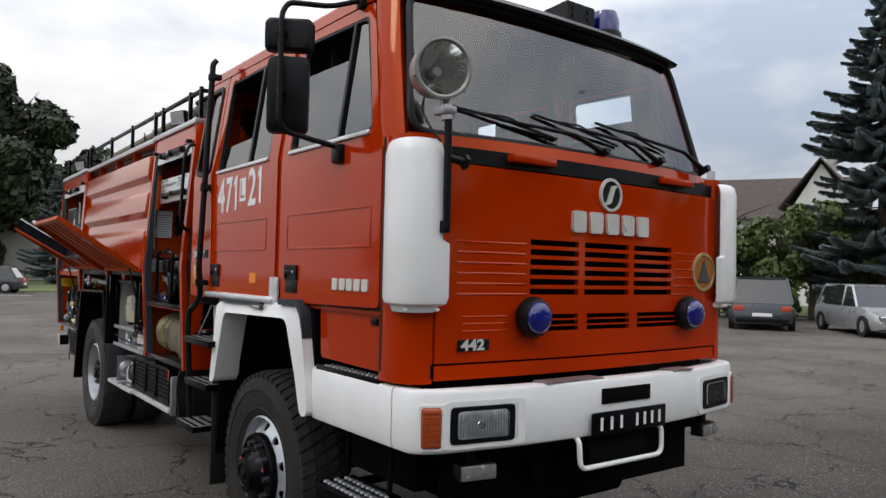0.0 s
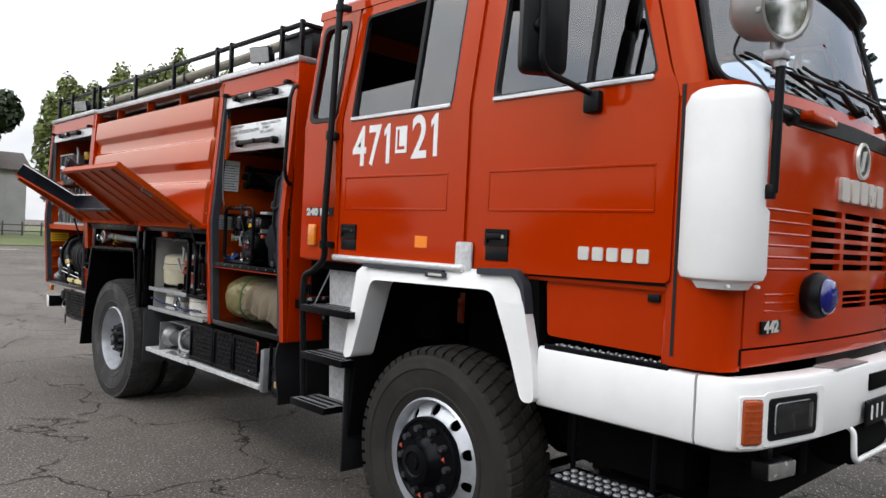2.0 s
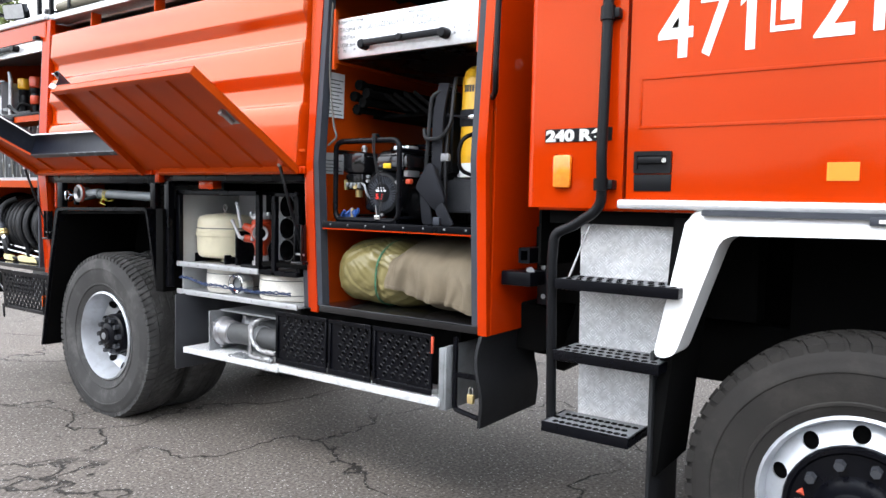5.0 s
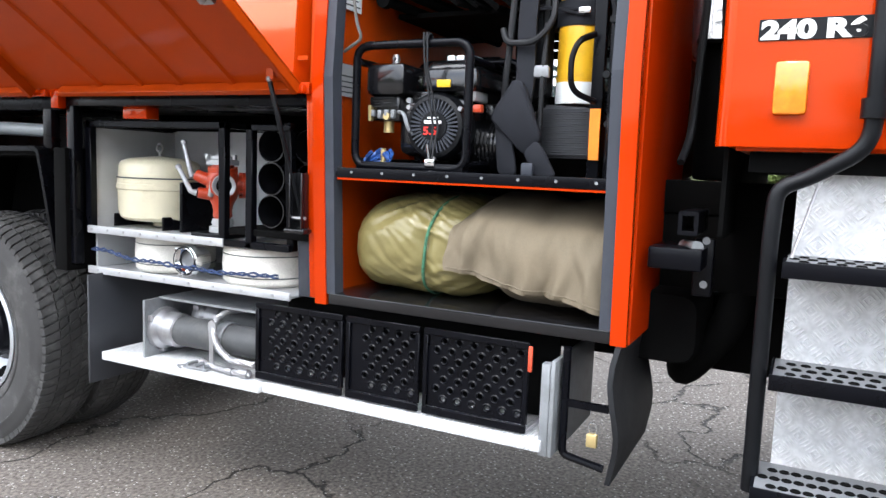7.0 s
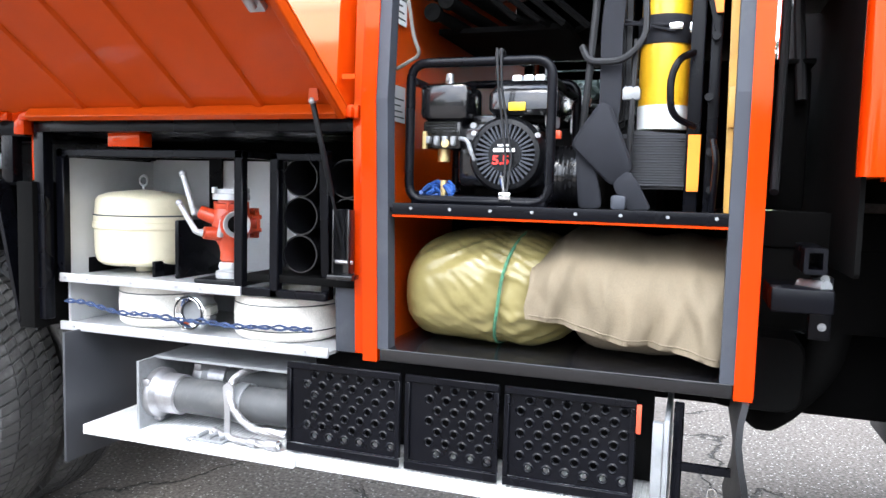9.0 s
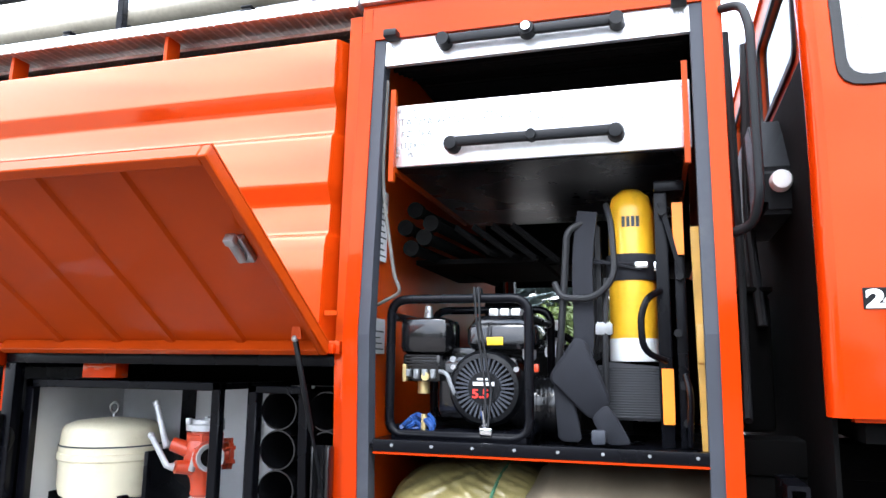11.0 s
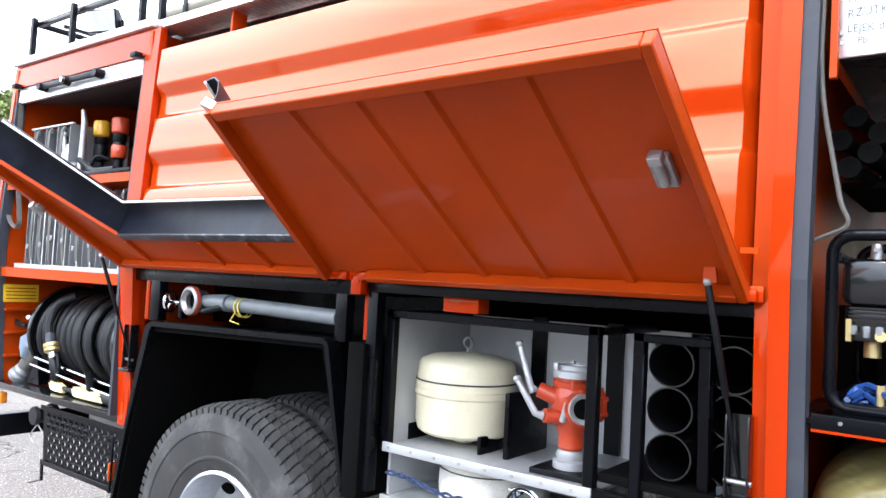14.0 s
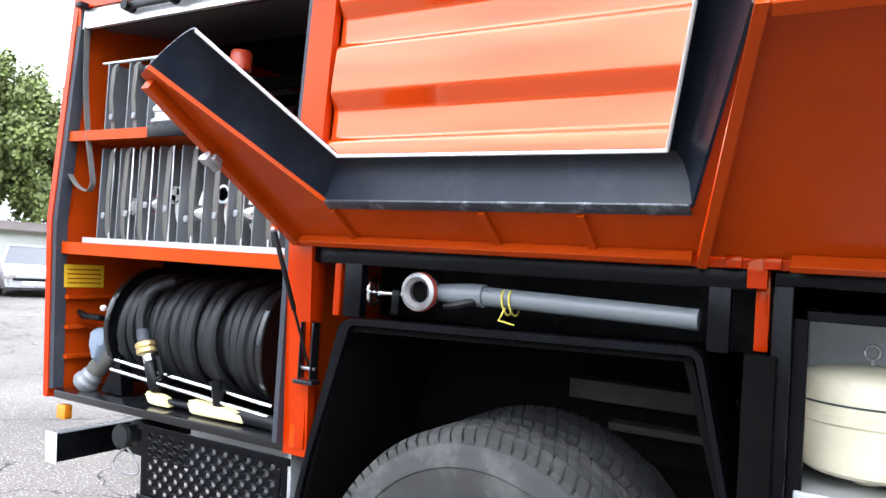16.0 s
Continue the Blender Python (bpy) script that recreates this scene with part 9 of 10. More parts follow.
tube(bm, bend([(0.0, 4.49, 0.615), (-0.012, 4.52, 0.61), (-0.008, 4.50, 0.60)], 0.01), 0.004, 6)
solo("hasp", bm, "cast_grey", "grey steel hasp on the chequer plate tray", "hasp")
# lance above the wheel arch
lance = thing("foam_lance", (0.06, 5.5, 1.40), "grey foam lance lying above the wheel arch", "lance")
bm = B()
tube(bm, [(0.07, 5.77, 1.478), (0.07, 5.185, 1.463)], 0.028, 20)
tube(bm, [(0.07, 5.895, 1.477), (0.07, 5.77, 1.478), (0.07, 5.73, 1.477)], [0.024, 0.034, 0.034], 16)
part("barrel", bm, "pvc", lance)
bm = B()
lathe(bm, [(0.036, 0.05), (0.033, 0.0), (0.045, -0.014), (0.057, -0.009), (0.059, 0.014), (0.047, 0.022), (0.044, 0.06)], (0.03, 5.912, 1.476), "x", 28)
part("lance_coupling", bm, "steel", lance, "polished lance coupling")
# bore of the lance closed by a dark disc for shade
bm = B()
lathe(bm, [(0.0, 0.02), (0.035, 0.02)], (0.03, 5.912, 1.476), "x", 20)
part("mouth", bm, "under", lance)
bm = B()
lathe(bm, [(0.0585, -0.006), (0.0598, 0.0), (0.0598, 0.006)], (0.03, 5.912, 1.476), "x", 28)
part("red_ring", bm, "red_dull", lance)
bm = B()
tube(bm, [(0.05, 5.75, 1.46), (0.02, 5.79, 1.445), (0.02, 5.825, 1.44)], [0.014, 0.012, 0.008], 8)
part("lever", bm, "plastic", lance)
bm = B()
for k in range(2):
    tube(bm, [(0.07 + 0.036 * math.cos(a), 5.645 + 0.02 * k + 0.006 * math.sin(a), 1.465 + 0.036 * math.sin(a)) for a in (2 * math.pi * i / 20 for i in range(20))], 0.0028, 6, closed=True)
tube(bm, [(0.035, 5.655, 1.45), (0.02, 5.665, 1.415), (0.03, 5.625, 1.405)], 0.0028, 6)
part("yellow_cord", bm, "rope_yellow", lance, "yellow cord")
hw = thing("hand_wheel", (0.06, 6.07, 1.40), "small chrome hand wheel valve", "valve")
bm = B()
tube(bm, [(0.06 + 0.030 * math.cos(a), 6.08, 1.462 + 0.040 * math.sin(a)) for a in (2 * math.pi * i / 24 for i in range(24))], 0.006, 8, closed=True)
for a in (0, 2.1, 4.2):
    tube(bm, [(0.06, 6.075, 1.462), (0.06 + 0.030 * math.cos(a), 6.08, 1.462 + 0.04 * math.sin(a))], 0.004, 6)
cyl(bm, (0.06, 6.085, 1.462), (0.06, 5.97, 1.462), 0.008, seg=10)
part("wheel", bm, "chrome", hw)
bm = B()
box(bm, 0.045, 0.075, 5.985, 6.01, 1.398, 1.475, 0.004)
part("valve_block", bm, "black", hw)


# ---- the rear locker ----
bm = B()
box(bm, 0.0455, 0.45, 6.36, 7.48, 1.895, 1.915)
box(bm, 0.03, 0.045, 6.36, 7.48, 1.88, 1.918)
box(bm, 0.0455, 0.45, 6.36, 7.48, 1.485, 1.505)
box(bm, 0.03, 0.045, 6.36, 7.48, 1.47, 1.508)
for z in (1.30, 1.18, 1.06):
    box(bm, 0.05, 0.5, 7.455, 7.487, z, z + 0.014)
each("locker_ledge", bm, "red_inside", lock2, "red ledges of the rear locker")
bm = B()
box(bm, 0.55, 0.57, 6.36, 7.48, 0.945, 1.90)
part("locker_partition", bm, "under", lock2, "dark partition in the rear locker")
hrack = thing("hose_rack", (0.25, 6.9, 1.508), "aluminium hose rack with upright dividers and grey straps", "hose rack")
YD = [7.335 - i * 0.106 for i in range(10)]
div = shared("divider", plate(B(), rect(0.09, 0.44, 1.569, 1.965, 0.01), (), "y", -0.0025, 0.005), "sheet_grey")
front = shared("divider_edge", box(B(), 0.086, 0.0895, -0.0035, 0.0035, 1.575, 1.96, 0.001, seg=1), "alu")
for y in YD:
    piece("divider_edge", front, piece("divider", div, hrack, Matrix.Translation((0, y, 0))), Matrix())
bm = B()
box(bm, 0.06, 0.45, 6.38, 7.38, 1.5085, 1.513)
box(bm, 0.055, 0.06, 6.38, 7.38, 1.5085, 1.528)
box(bm, 0.43, 0.44, 6.38, 7.38, 1.513, 1.862)
part("rack_base", bm, "alu_dull", hrack)
strap_bm = B()
ribbon(strap_bm, [(0.10, 0, 1.963), (0.085, 0, 1.94), (0.078, 0, 1.76), (0.085, 0, 1.62), (0.10, 0, 1.575)], 0.026, 0.003)
strap_me = shared("strap", strap_bm, "strap")
buck = shared("buckle", box(B(), -0.005, 0.003, -0.011, 0.011, -0.013, 0.013, 0.003, seg=1), "cast_grey")
rng = random.Random(8)
for i, y in enumerate(YD[:-1]):
    yy = y - 0.054
    piece("strap", strap_me, hrack, Matrix.Translation((0, yy + rng.uniform(-0.02, 0.02), 0)))
    piece("buckle", buck, hrack, Matrix.Translation((0.078, yy + rng.uniform(-0.01, 0.01), 1.60 + rng.uniform(0, 0.08))))
for i, y in enumerate(YD[:-1]):
    if i == 0:
        continue
    yy = y - 0.058
    bm = B()
    r = 0.125 + 0.02 * rng.random()
    lathe(bm, [(0.0, -0.028), (r - 0.01, -0.03), (r, -0.024), (r, 0.024), (r - 0.01, 0.03), (0.0, 0.028)], (0.285, yy, 1.515 + r), "y", 40)
    hr = tagged(part("hose_roll", bm, "hose_canvas", None), "rolled cream fire hose standing in the hose rack", "fire hose", "rolled hoses in the rack")
    bm = B()
    bm_z = 1.65 + rng.uniform(-0.03, 0.05)
    lathe(bm, [(0.026, -0.04), (0.036, -0.04), (0.04, -0.02), (0.036, 0.03), (0.026, 0.03)], (0.16, yy, bm_z), "x" if i % 2 else "y", 20, closed=True)
    part("coupling", bm, "chrome", hr, "polished hose coupling")
    # dark disc gives the hose coupling a shaded inside
    bm = B()
    lathe(bm, [(0.0, 0.0), (0.027, 0.0)], (0.155, yy, bm_z), "x" if i % 2 else "y", 16)
    part("mouth", bm, "under", hr)
    if i % 3 == 2:
        bm = B()
        lathe(bm, [(0.0405, -0.02), (0.042, -0.016), (0.042, -0.008), (0.0405, -0.004)], (0.16, yy, bm_z), "x", 20)
        part("red_ring", bm, "red_ink", hr)
# upper rack and nozzles
urack = thing("upper_hose_rack", (0.25, 7.2, 1.918), "small aluminium rack with straps on the upper ledge", "hose rack")
udiv = shared("divider", plate(B(), rect(0.09, 0.40, 2.031, 2.322, 0.01), (), "y", -0.0025, 0.005), "sheet_grey")
for y in (7.335, 7.215, 7.10, 6.985):
    piece("divider", udiv, urack, Matrix.Translation((0, y, 0)))
bm = B()
box(bm, 0.06, 0.42, 6.97, 7.38, 1.917, 1.921)
box(bm, 0.085, 0.10, 6.97, 7.38, 2.2055, 2.213)
box(bm, 0.39, 0.40, 6.97, 7.38, 1.921, 2.20)
each("rack_base", bm, "alu_dull", urack)
us_bm = B()
ribbon(us_bm, [(0.10, 0, 2.318), (0.085, 0, 2.295), (0.08, 0, 2.17), (0.10, 0, 2.04)], 0.024, 0.003)
us = shared("strap", us_bm, "strap")
for y in (7.297, 7.172, 7.047):
    piece("strap", us, urack, Matrix.Translation((0, y, 0)))
    piece("buckle", buck, urack, Matrix.Translation((0.082, y, 1.98)))
    piece("buckle", buck, urack, Matrix.Translation((0.092, y, 2.185)))
bm = B()
box(bm, 0.05, 0.40, 6.45, 7.02, 1.919, 1.945, 0.004)
box(bm, 0.018, 0.029, 6.72, 7.02, 1.878, 1.922, 0.003)
tr = solo("nozzle_tray", bm, "black", "black tray for nozzles on the upper ledge", "tray")
for y, m, lab in ((6.965, "yellow", "yellow branch pipe nozzle standing in the tray"), (6.815, "hyd_red", "red branch pipe nozzle standing in the tray")):
    nz = thing("nozzle", (0.24, y, 1.945), lab, "nozzle", "nozzles")
    bm = B()
    lathe(bm, [(0.0, 1.945), (0.034, 1.945), (0.034, 1.985), (0.022, 1.99), (0.022, 2.03), (0.034, 2.04), (0.036, 2.10), (0.030, 2.12), (0.036, 2.13), (0.036, 2.16), (0.0, 2.16)], (0.24, y, 0), "z", 24)
    part("nozzle_body", bm, "plastic", nz)
    bm = B()
    lathe(bm, [(0.030, 2.16), (0.042, 2.17), (0.044, 2.235), (0.038, 2.245), (0.0, 2.24)], (0.24, y, 0), "z", 24)
    if m == "hyd_red":
        lathe(bm, [(0.0345, 2.04), (0.038, 2.045), (0.038, 2.10), (0.0345, 2.105)], (0.24, y, 0), "z", 24)
    each("nozzle_head", bm, m, nz, "coloured nozzle head")
    bm = B()
    tube(bm, bend([(0.21, y + 0.02, 2.03), (0.16, y + 0.06, 2.05), (0.15, y + 0.09, 1.98)], 0.03), 0.010, 8)
    part("grip", bm, "plastic", nz)
bm = B()
lathe(bm, [(0.0, 1.946), (0.058, 1.947), (0.058, 1.957), (0.046, 1.962), (0.046, 1.985), (0.054, 1.99), (0.054, 2.005), (0.040, 2.02), (0.044, 2.05), (0.036, 2.075), (0.024, 2.085), (0.024, 2.105), (0.0, 2.11)], (0.12, 7.03, 0), "z", 28)
cyl(bm, (0.12, 7.03, 2.045), (0.12, 7.085, 2.05), 0.024, 0.022, 14)
tube(bm, [(0.12, 7.085, 2.03), (0.12, 7.09, 2.09), (0.115, 7.095, 2.16)], [0.016, 0.012, 0.011], 10)
bmesh.ops.create_icosphere(bm, subdivisions=2, radius=0.016, matrix=Matrix.Translation((0.115, 7.095, 2.165)))
dv = tagged(part("divider_valve", bm, "alu_dull", None), "small grey valve with a lever on the tray", "valve")
bm = B()
tube(bm, bend([(0.12, 6.66, 1.96), (0.10, 6.80, 1.955), (0.12, 6.86, 1.98), (0.10, 6.92, 2.02)], 0.05), 0.014, 8)
solo("short_hose", bm, "rubber", "short black hose lying beside the nozzles", "hose")
bm = B()
tube(bm, [(0.13, 6.945, 1.95), (0.13, 6.945, 2.22), (0.12, 6.95, 2.28)], [0.02, 0.016, 0.010], 12)
solo("lance_pipe", bm, "steel", "upright steel lance pipe", "lance")
pump_pipes = thing("pump_pipes", (0.75, 6.45, 2.10), "dark pump pipes behind the shelves", "pipes")
for k in range(5):
    bm = B()
    p0 = Vector((0.75 + 0.2 * k, 6.45 + 0.12 * k, 2.12 + 0.03 * k))
    tube(bm, [p0, p0 + Vector((0.5, 0.5, 0.05))], 0.02, 8)
    part("pipe", bm, "under", pump_pipes)
for k in range(4):
    bm = B()
    box(bm, 0.6 + 0.3 * k, 0.64 + 0.3 * k, 6.4, 7.4, 2.2, 2.25)
    part("bracket", bm, "under", pump_pipes)
# webbing loop on the left wall
bm = B()
ribbon(bm, bend([(0.05, 7.455, 2.36), (0.05, 7.43, 2.10), (0.04, 7.37, 1.90), (0.03, 7.30, 1.72), (0.035, 7.33, 1.69), (0.04, 7.42, 1.715), (0.05, 7.49, 1.765)], 0.08, 6), 0.024, 0.003, (1, 0, 0))
part("pull_strap", bm, "strap", lock2, "grey pull strap of the shutter")
bm = B()
box(bm, 0.045, 0.235, 7.480, 7.486, 1.345, 1.435)
sg = part("yellow_sign", bm, "yellow_sign", lock2, "yellow sign with dark bars")
bm = B()
for i in range(4):
    box(bm, 0.06, 0.22, 7.4785, 7.4802, 1.36 + i * 0.018, 1.365 + i * 0.018)
each("text_bar", bm, "brown_amber", sg)
# hose reel
reel = thing("hose_reel", (0.3, 6.93, 0.94), "black rubber hose wound on a reel", "hose reel")
RC = (0.33, 1.205)
bm = B()
for y in (7.255, 6.545):
    lathe(bm, [(0.05, -0.004), (0.245, -0.004), (0.25, -0.012), (0.256, -0.008), (0.256, 0.008), (0.25, 0.012), (0.245, 0.004), (0.05, 0.004)], (RC[0], y, RC[1]), "y", 48, closed=True)
cyl(bm, (RC[0], 6.50, RC[1]), (RC[0], 7.30, RC[1]), 0.05, seg=16)
part("reel_drum", bm, "gloss_black", reel, "black reel end plates")
bm = B()
turns = 17
pts = []
for i in range(turns * 22 + 1):
    s = i / (turns * 22)
    a = 2 * math.pi * turns * s + 0.4
    rr = 0.205 + 0.022 * math.sin(s * 37) * (0.6 + 0.4 * math.sin(s * 11))
    pts.append((RC[0] + rr * math.cos(a), 7.215 - 0.63 * s + 0.006 * math.sin(a * 2 + s * 20), RC[1] + rr * math.sin(a)))
tube(bm, pts, 0.0195, 9)
cyl(bm, (RC[0], 6.56, RC[1]), (RC[0], 7.24, RC[1]), 0.185, seg=32)
part("wound_hose", bm, "rubber", reel, "black hose wound on the reel")
bm = B()
tube(bm, bend([(0.20, 7.02, 1.40), (0.13, 7.08, 1.36), (0.10, 7.09, 1.26), (0.095, 7.075, 1.20)], 0.06, 6), 0.0195, 10)
part("hose_end", bm, "rubber", reel)
bm = B()
d0, d1 = Vector((0.095, 7.075, 1.215)), Vector((0.085, 6.99, 1.02))
dd = (d1 - d0).normalized()
e1_ = dd.orthogonal().normalized()
fr3 = (dd, e1_, dd.cross(e1_))
lathe(bm, [(0.023, 0.0), (0.026, 0.02), (0.026, 0.045), (0.030, 0.05)], d0, fr3, 20)
part("hose_sleeve", bm, "seal", reel)
bm = B()
lathe(bm, [(0.030, 0.05), (0.038, 0.055), (0.038, 0.07), (0.033, 0.073), (0.038, 0.078), (0.038, 0.092), (0.03, 0.097), (0.02, 0.10)], d0, fr3, 24)
part("hose_coupling", bm, "brass", reel, "brass coupling")
bm = B()
lathe(bm, [(0.018, 0.098), (0.022, 0.10), (0.022, 0.125), (0.017, 0.13)], d0, fr3, 16)
part("steel_collar", bm, "chrome", reel)
bm = B()
lathe(bm, [(0.017, 0.13), (0.024, 0.14), (0.024, 0.23), (0.018, 0.24), (0.0, 0.245)], d0, fr3, 18)
tube(bm, bend([d0 + dd * 0.20, d0 + dd * 0.20 + Vector((-0.01, -0.05, 0.02)), d0 + dd * 0.14 + Vector((-0.01, -0.05, 0.04))], 0.02), 0.009, 8)
each("nozzle_grip", bm, "plastic", reel, "black nozzle grip")
bm = B()
for k, (z, x) in enumerate(((1.02, 0.10), (0.985, 0.08))):
    tube(bm, [(x, 7.22, z + 0.06), (x, 6.5, z)], 0.007, 8)
each("guide_rod", bm, "chrome", reel, "bright guide rods")
bm = B()
hull(bm, [(x, y, z) for x in (0.10, 0.16) for y, z in ((7.30, 0.945), (7.18, 0.945), (7.20, 1.10))])
part("reel_foot", bm, "black", reel)
nz = thing("reel_nozzle", (0.08, 6.75, 0.94), "pale yellow pistol nozzle with black grip on the locker floor", "nozzle")
bm = B()
hull(bm, [(x, y, z) for x in (0.06, 0.105) for y, z in ((6.995, 0.945), (7.02, 0.99), (6.93, 0.985), (6.90, 0.947))])
hull(bm, [(x, y, z) for x in (0.055, 0.115) for y, z in ((6.80, 0.945), (6.82, 0.99), (6.60, 0.985), (6.58, 0.95))])
bmesh.ops.bevel(bm, geom=list(bm.edges), offset=0.006, segments=2, affect="EDGES")
part("nozzle_body", bm, "pale_foam", nz)
bm = B()
tube(bm, [(0.085, 6.70, 0.985), (0.08, 6.71, 1.06), (0.08, 6.715, 1.075)], [0.020, 0.018, 0.024], 12)
tube(bm, [(0.085, 6.62, 0.97), (0.085, 6.48, 0.965), (0.085, 6.46, 0.965)], [0.024, 0.026, 0.03], 14)
tube(bm, [(0.085, 6.92, 0.965), (0.085, 6.80, 0.965)], 0.012, 8)
each("nozzle_grip", bm, "plastic", nz)
cpl = thing("claw_coupling", (0.12, 7.36, 0.94), "grey hose coupling with a short canvas hose", "coupling")
bm = B()
d0, d1 = Vector((0.10, 7.40, 0.965)), Vector((0.16, 7.27, 1.13))
dd = (d1 - d0).normalized()
e1_ = dd.orthogonal().normalized()
fr4 = (dd, e1_, dd.cross(e1_))
lathe(bm, [(0.0, -0.015), (0.045, -0.015), (0.055, 0.0), (0.055, 0.02), (0.045, 0.03), (0.048, 0.05), (0.038, 0.06), (0.036, 0.10)], d0, fr4, 24)
part("coupling_ring", bm, "cast_grey", cpl)
bm = B()
lathe(bm, [(0.036, 0.06), (0.040, 0.08), (0.038, 0.13), (0.042, 0.18), (0.03, 0.22), (0.0, 0.225)], d0, fr4, 20)
part("canvas_sleeve", bm, "strap", cpl, "grey canvas sleeve")
bm = B()
rings(bm, [[Vector((0.14 + 0.07 * math.cos(a) * k, 7.33 + 0.05 * math.sin(a) * k + dz * 0.1, 1.08 + dz)) for a in (2 * math.pi * i / 14 for i in range(14))] for k, dz in ((0.5, -0.03), (0.9, 0.0), (1.0, 0.05), (0.8, 0.10), (0.4, 0.12))])
for v in bm.verts:
    v.co += Vector((noise.noise(v.co * 18), noise.noise(v.co * 18 + Vector((3, 0, 0))), noise.noise(v.co * 18 + Vector((0, 5, 0))))) * 0.02
solo("rag", bm, "rag", "crumpled pale blue rag beside the reel", "rag")
bm = B()
tube(bm, [(0.12, 7.48, 1.245), (0.10, 7.40, 1.235)], 0.012, 8)
box(bm, 0.08, 0.12, 7.30, 7.42, 1.225, 1.245, 0.004)
part("crank", bm, "plastic", lock2, "black crank handle")
bm = B()
bmesh.ops.create_icosphere(bm, subdivisions=2, radius=0.014, matrix=Matrix.Translation((0.10, 7.30, 1.275)))
part("knob", bm, "white", lock2, "white knob")


# ---- background ----
lay = None
M["leaf"] = material("leaves", (0.085, 0.12, 0.026), rough=0.6, var=0.4, scale=0.8, grain=0.4, grain_scale=3)
M["leaf_dark"] = material("dark_leaves", (0.022, 0.037, 0.010), rough=0.65, var=0.4, scale=0.8, grain=0.4, grain_scale=3)
M["leaf_light"] = material("light_leaves", (0.155, 0.19, 0.05), rough=0.6, var=0.35, scale=0.7, grain=0.4, grain_scale=3)
M["needle"] = material("spruce_needles", (0.125, 0.165, 0.165), rough=0.6, var=0.4, scale=1.2, grain=0.5, grain_scale=4)
M["bark"] = material("bark", (0.09, 0.065, 0.045), rough=0.9, var=0.3, scale=9, bump=0.6, bump_scale=30)
M["grass"] = material("grass", (0.10, 0.125, 0.035), rough=0.9, var=0.35, scale=0.4, grain=0.6, grain_scale=9, bump=0.6, bump_scale=20, dirt=0.5, dirt_color=(0.16, 0.14, 0.07), dirt_scale=0.3)
M["render"] = material("grey_render", (0.42, 0.41, 0.40), rough=0.9, var=0.12, scale=0.5, dirt=0.3, dirt_color=(0.25, 0.23, 0.2), dirt_scale=0.6)
M["render_white"] = material("white_render", (0.72, 0.71, 0.68), rough=0.9, var=0.06, scale=0.5, dirt=0.2, dirt_color=(0.4, 0.38, 0.34), dirt_scale=0.8)
M["roof_dark"] = material("roof_sheet", (0.070, 0.052, 0.046), rough=0.8, var=0.2, scale=1.5, dirt=0.3, dirt_color=(0.13, 0.11, 0.09))
M["fence"] = material("fence_wood", (0.12, 0.10, 0.07), rough=0.9, var=0.3, scale=4)
M["line"] = material("worn_road_paint", (0.6, 0.6, 0.58), rough=0.8, var=0.2, scale=3, dirt=0.6, dirt_color=(0.2, 0.2, 0.19), dirt_scale=5)


def leafy(bm, centre, size, count, leaf, rng, squash=1.0, clumps=26):
    """Many small leaves gathered in uneven clumps."""
    cs = []
    for _ in range(clumps):
        d = Vector((rng.gauss(0, 1), rng.gauss(0, 1), rng.gauss(0, 1))).normalized() * rng.random() ** 0.45
        cs.append((Vector((d.x * size[0], d.y * size[1], d.z * size[2])) + Vector(centre), rng.uniform(0.16, 0.34)))
    verts, faces = [], []
    for _ in range(count):
        c, r = rng.choice(cs)
        d = Vector((rng.gauss(0, 1), rng.gauss(0, 1), rng.gauss(0, 0.75))).normalized() * rng.random() ** 0.4
        p = c + Vector((d.x * size[0], d.y * size[1], d.z * size[2])) * r
        n = (d + Vector((rng.gauss(0, 0.6), rng.gauss(0, 0.6), rng.gauss(0, 0.6) + 0.3))).normalized()
        a = n.orthogonal().normalized() * leaf * rng.uniform(0.6, 1.3)
        b = n.cross(a) * rng.uniform(0.5, 0.8)
        vs = [bm.verts.new(p + q) for q in (-a, b, a, -b)]
        bm.faces.new(vs)
    return bm


def tree(at, height, spread, mat, seed, leaves=9000, leaf=0.16, label="broad leafy tree behind the yard", low=0.25):
    rng = random.Random(seed)
    x, y, z = at
    t = thing("tree", at, label, "tree", "trees round the yard")
    bm = B()
    tube(bm, [(x, y, z), (x + 0.1, y, z + height * 0.3), (x + rng.uniform(-0.3, 0.3), y, z + height * 0.62), (x, y + 0.2, z + height * 0.9)], [height * 0.028, height * 0.022, height * 0.013, 0.03], 10)
    for _ in range(16):
        h = rng.uniform(0.28, 0.8) * height
        a = rng.uniform(0, 2 * math.pi)
        l = spread * rng.uniform(0.5, 0.9)
        tube(bm, [(x, y, z + h), (x + l * 0.5 * math.cos(a), y + l * 0.5 * math.sin(a), z + h + l * 0.3), (x + l * math.cos(a), y + l * math.sin(a), z + h + l * 0.5)], [height * 0.009, height * 0.006, 0.015], 6)
    part("trunk", bm, "bark", t)
    bm = B()
    leafy(bm, (x, y, z + height * (1 + low) / 2), (spread, spread, height * (1 - low) / 2), leaves, leaf, rng, clumps=46)
    part("crown", bm, mat, t, smooth=False)
    return t


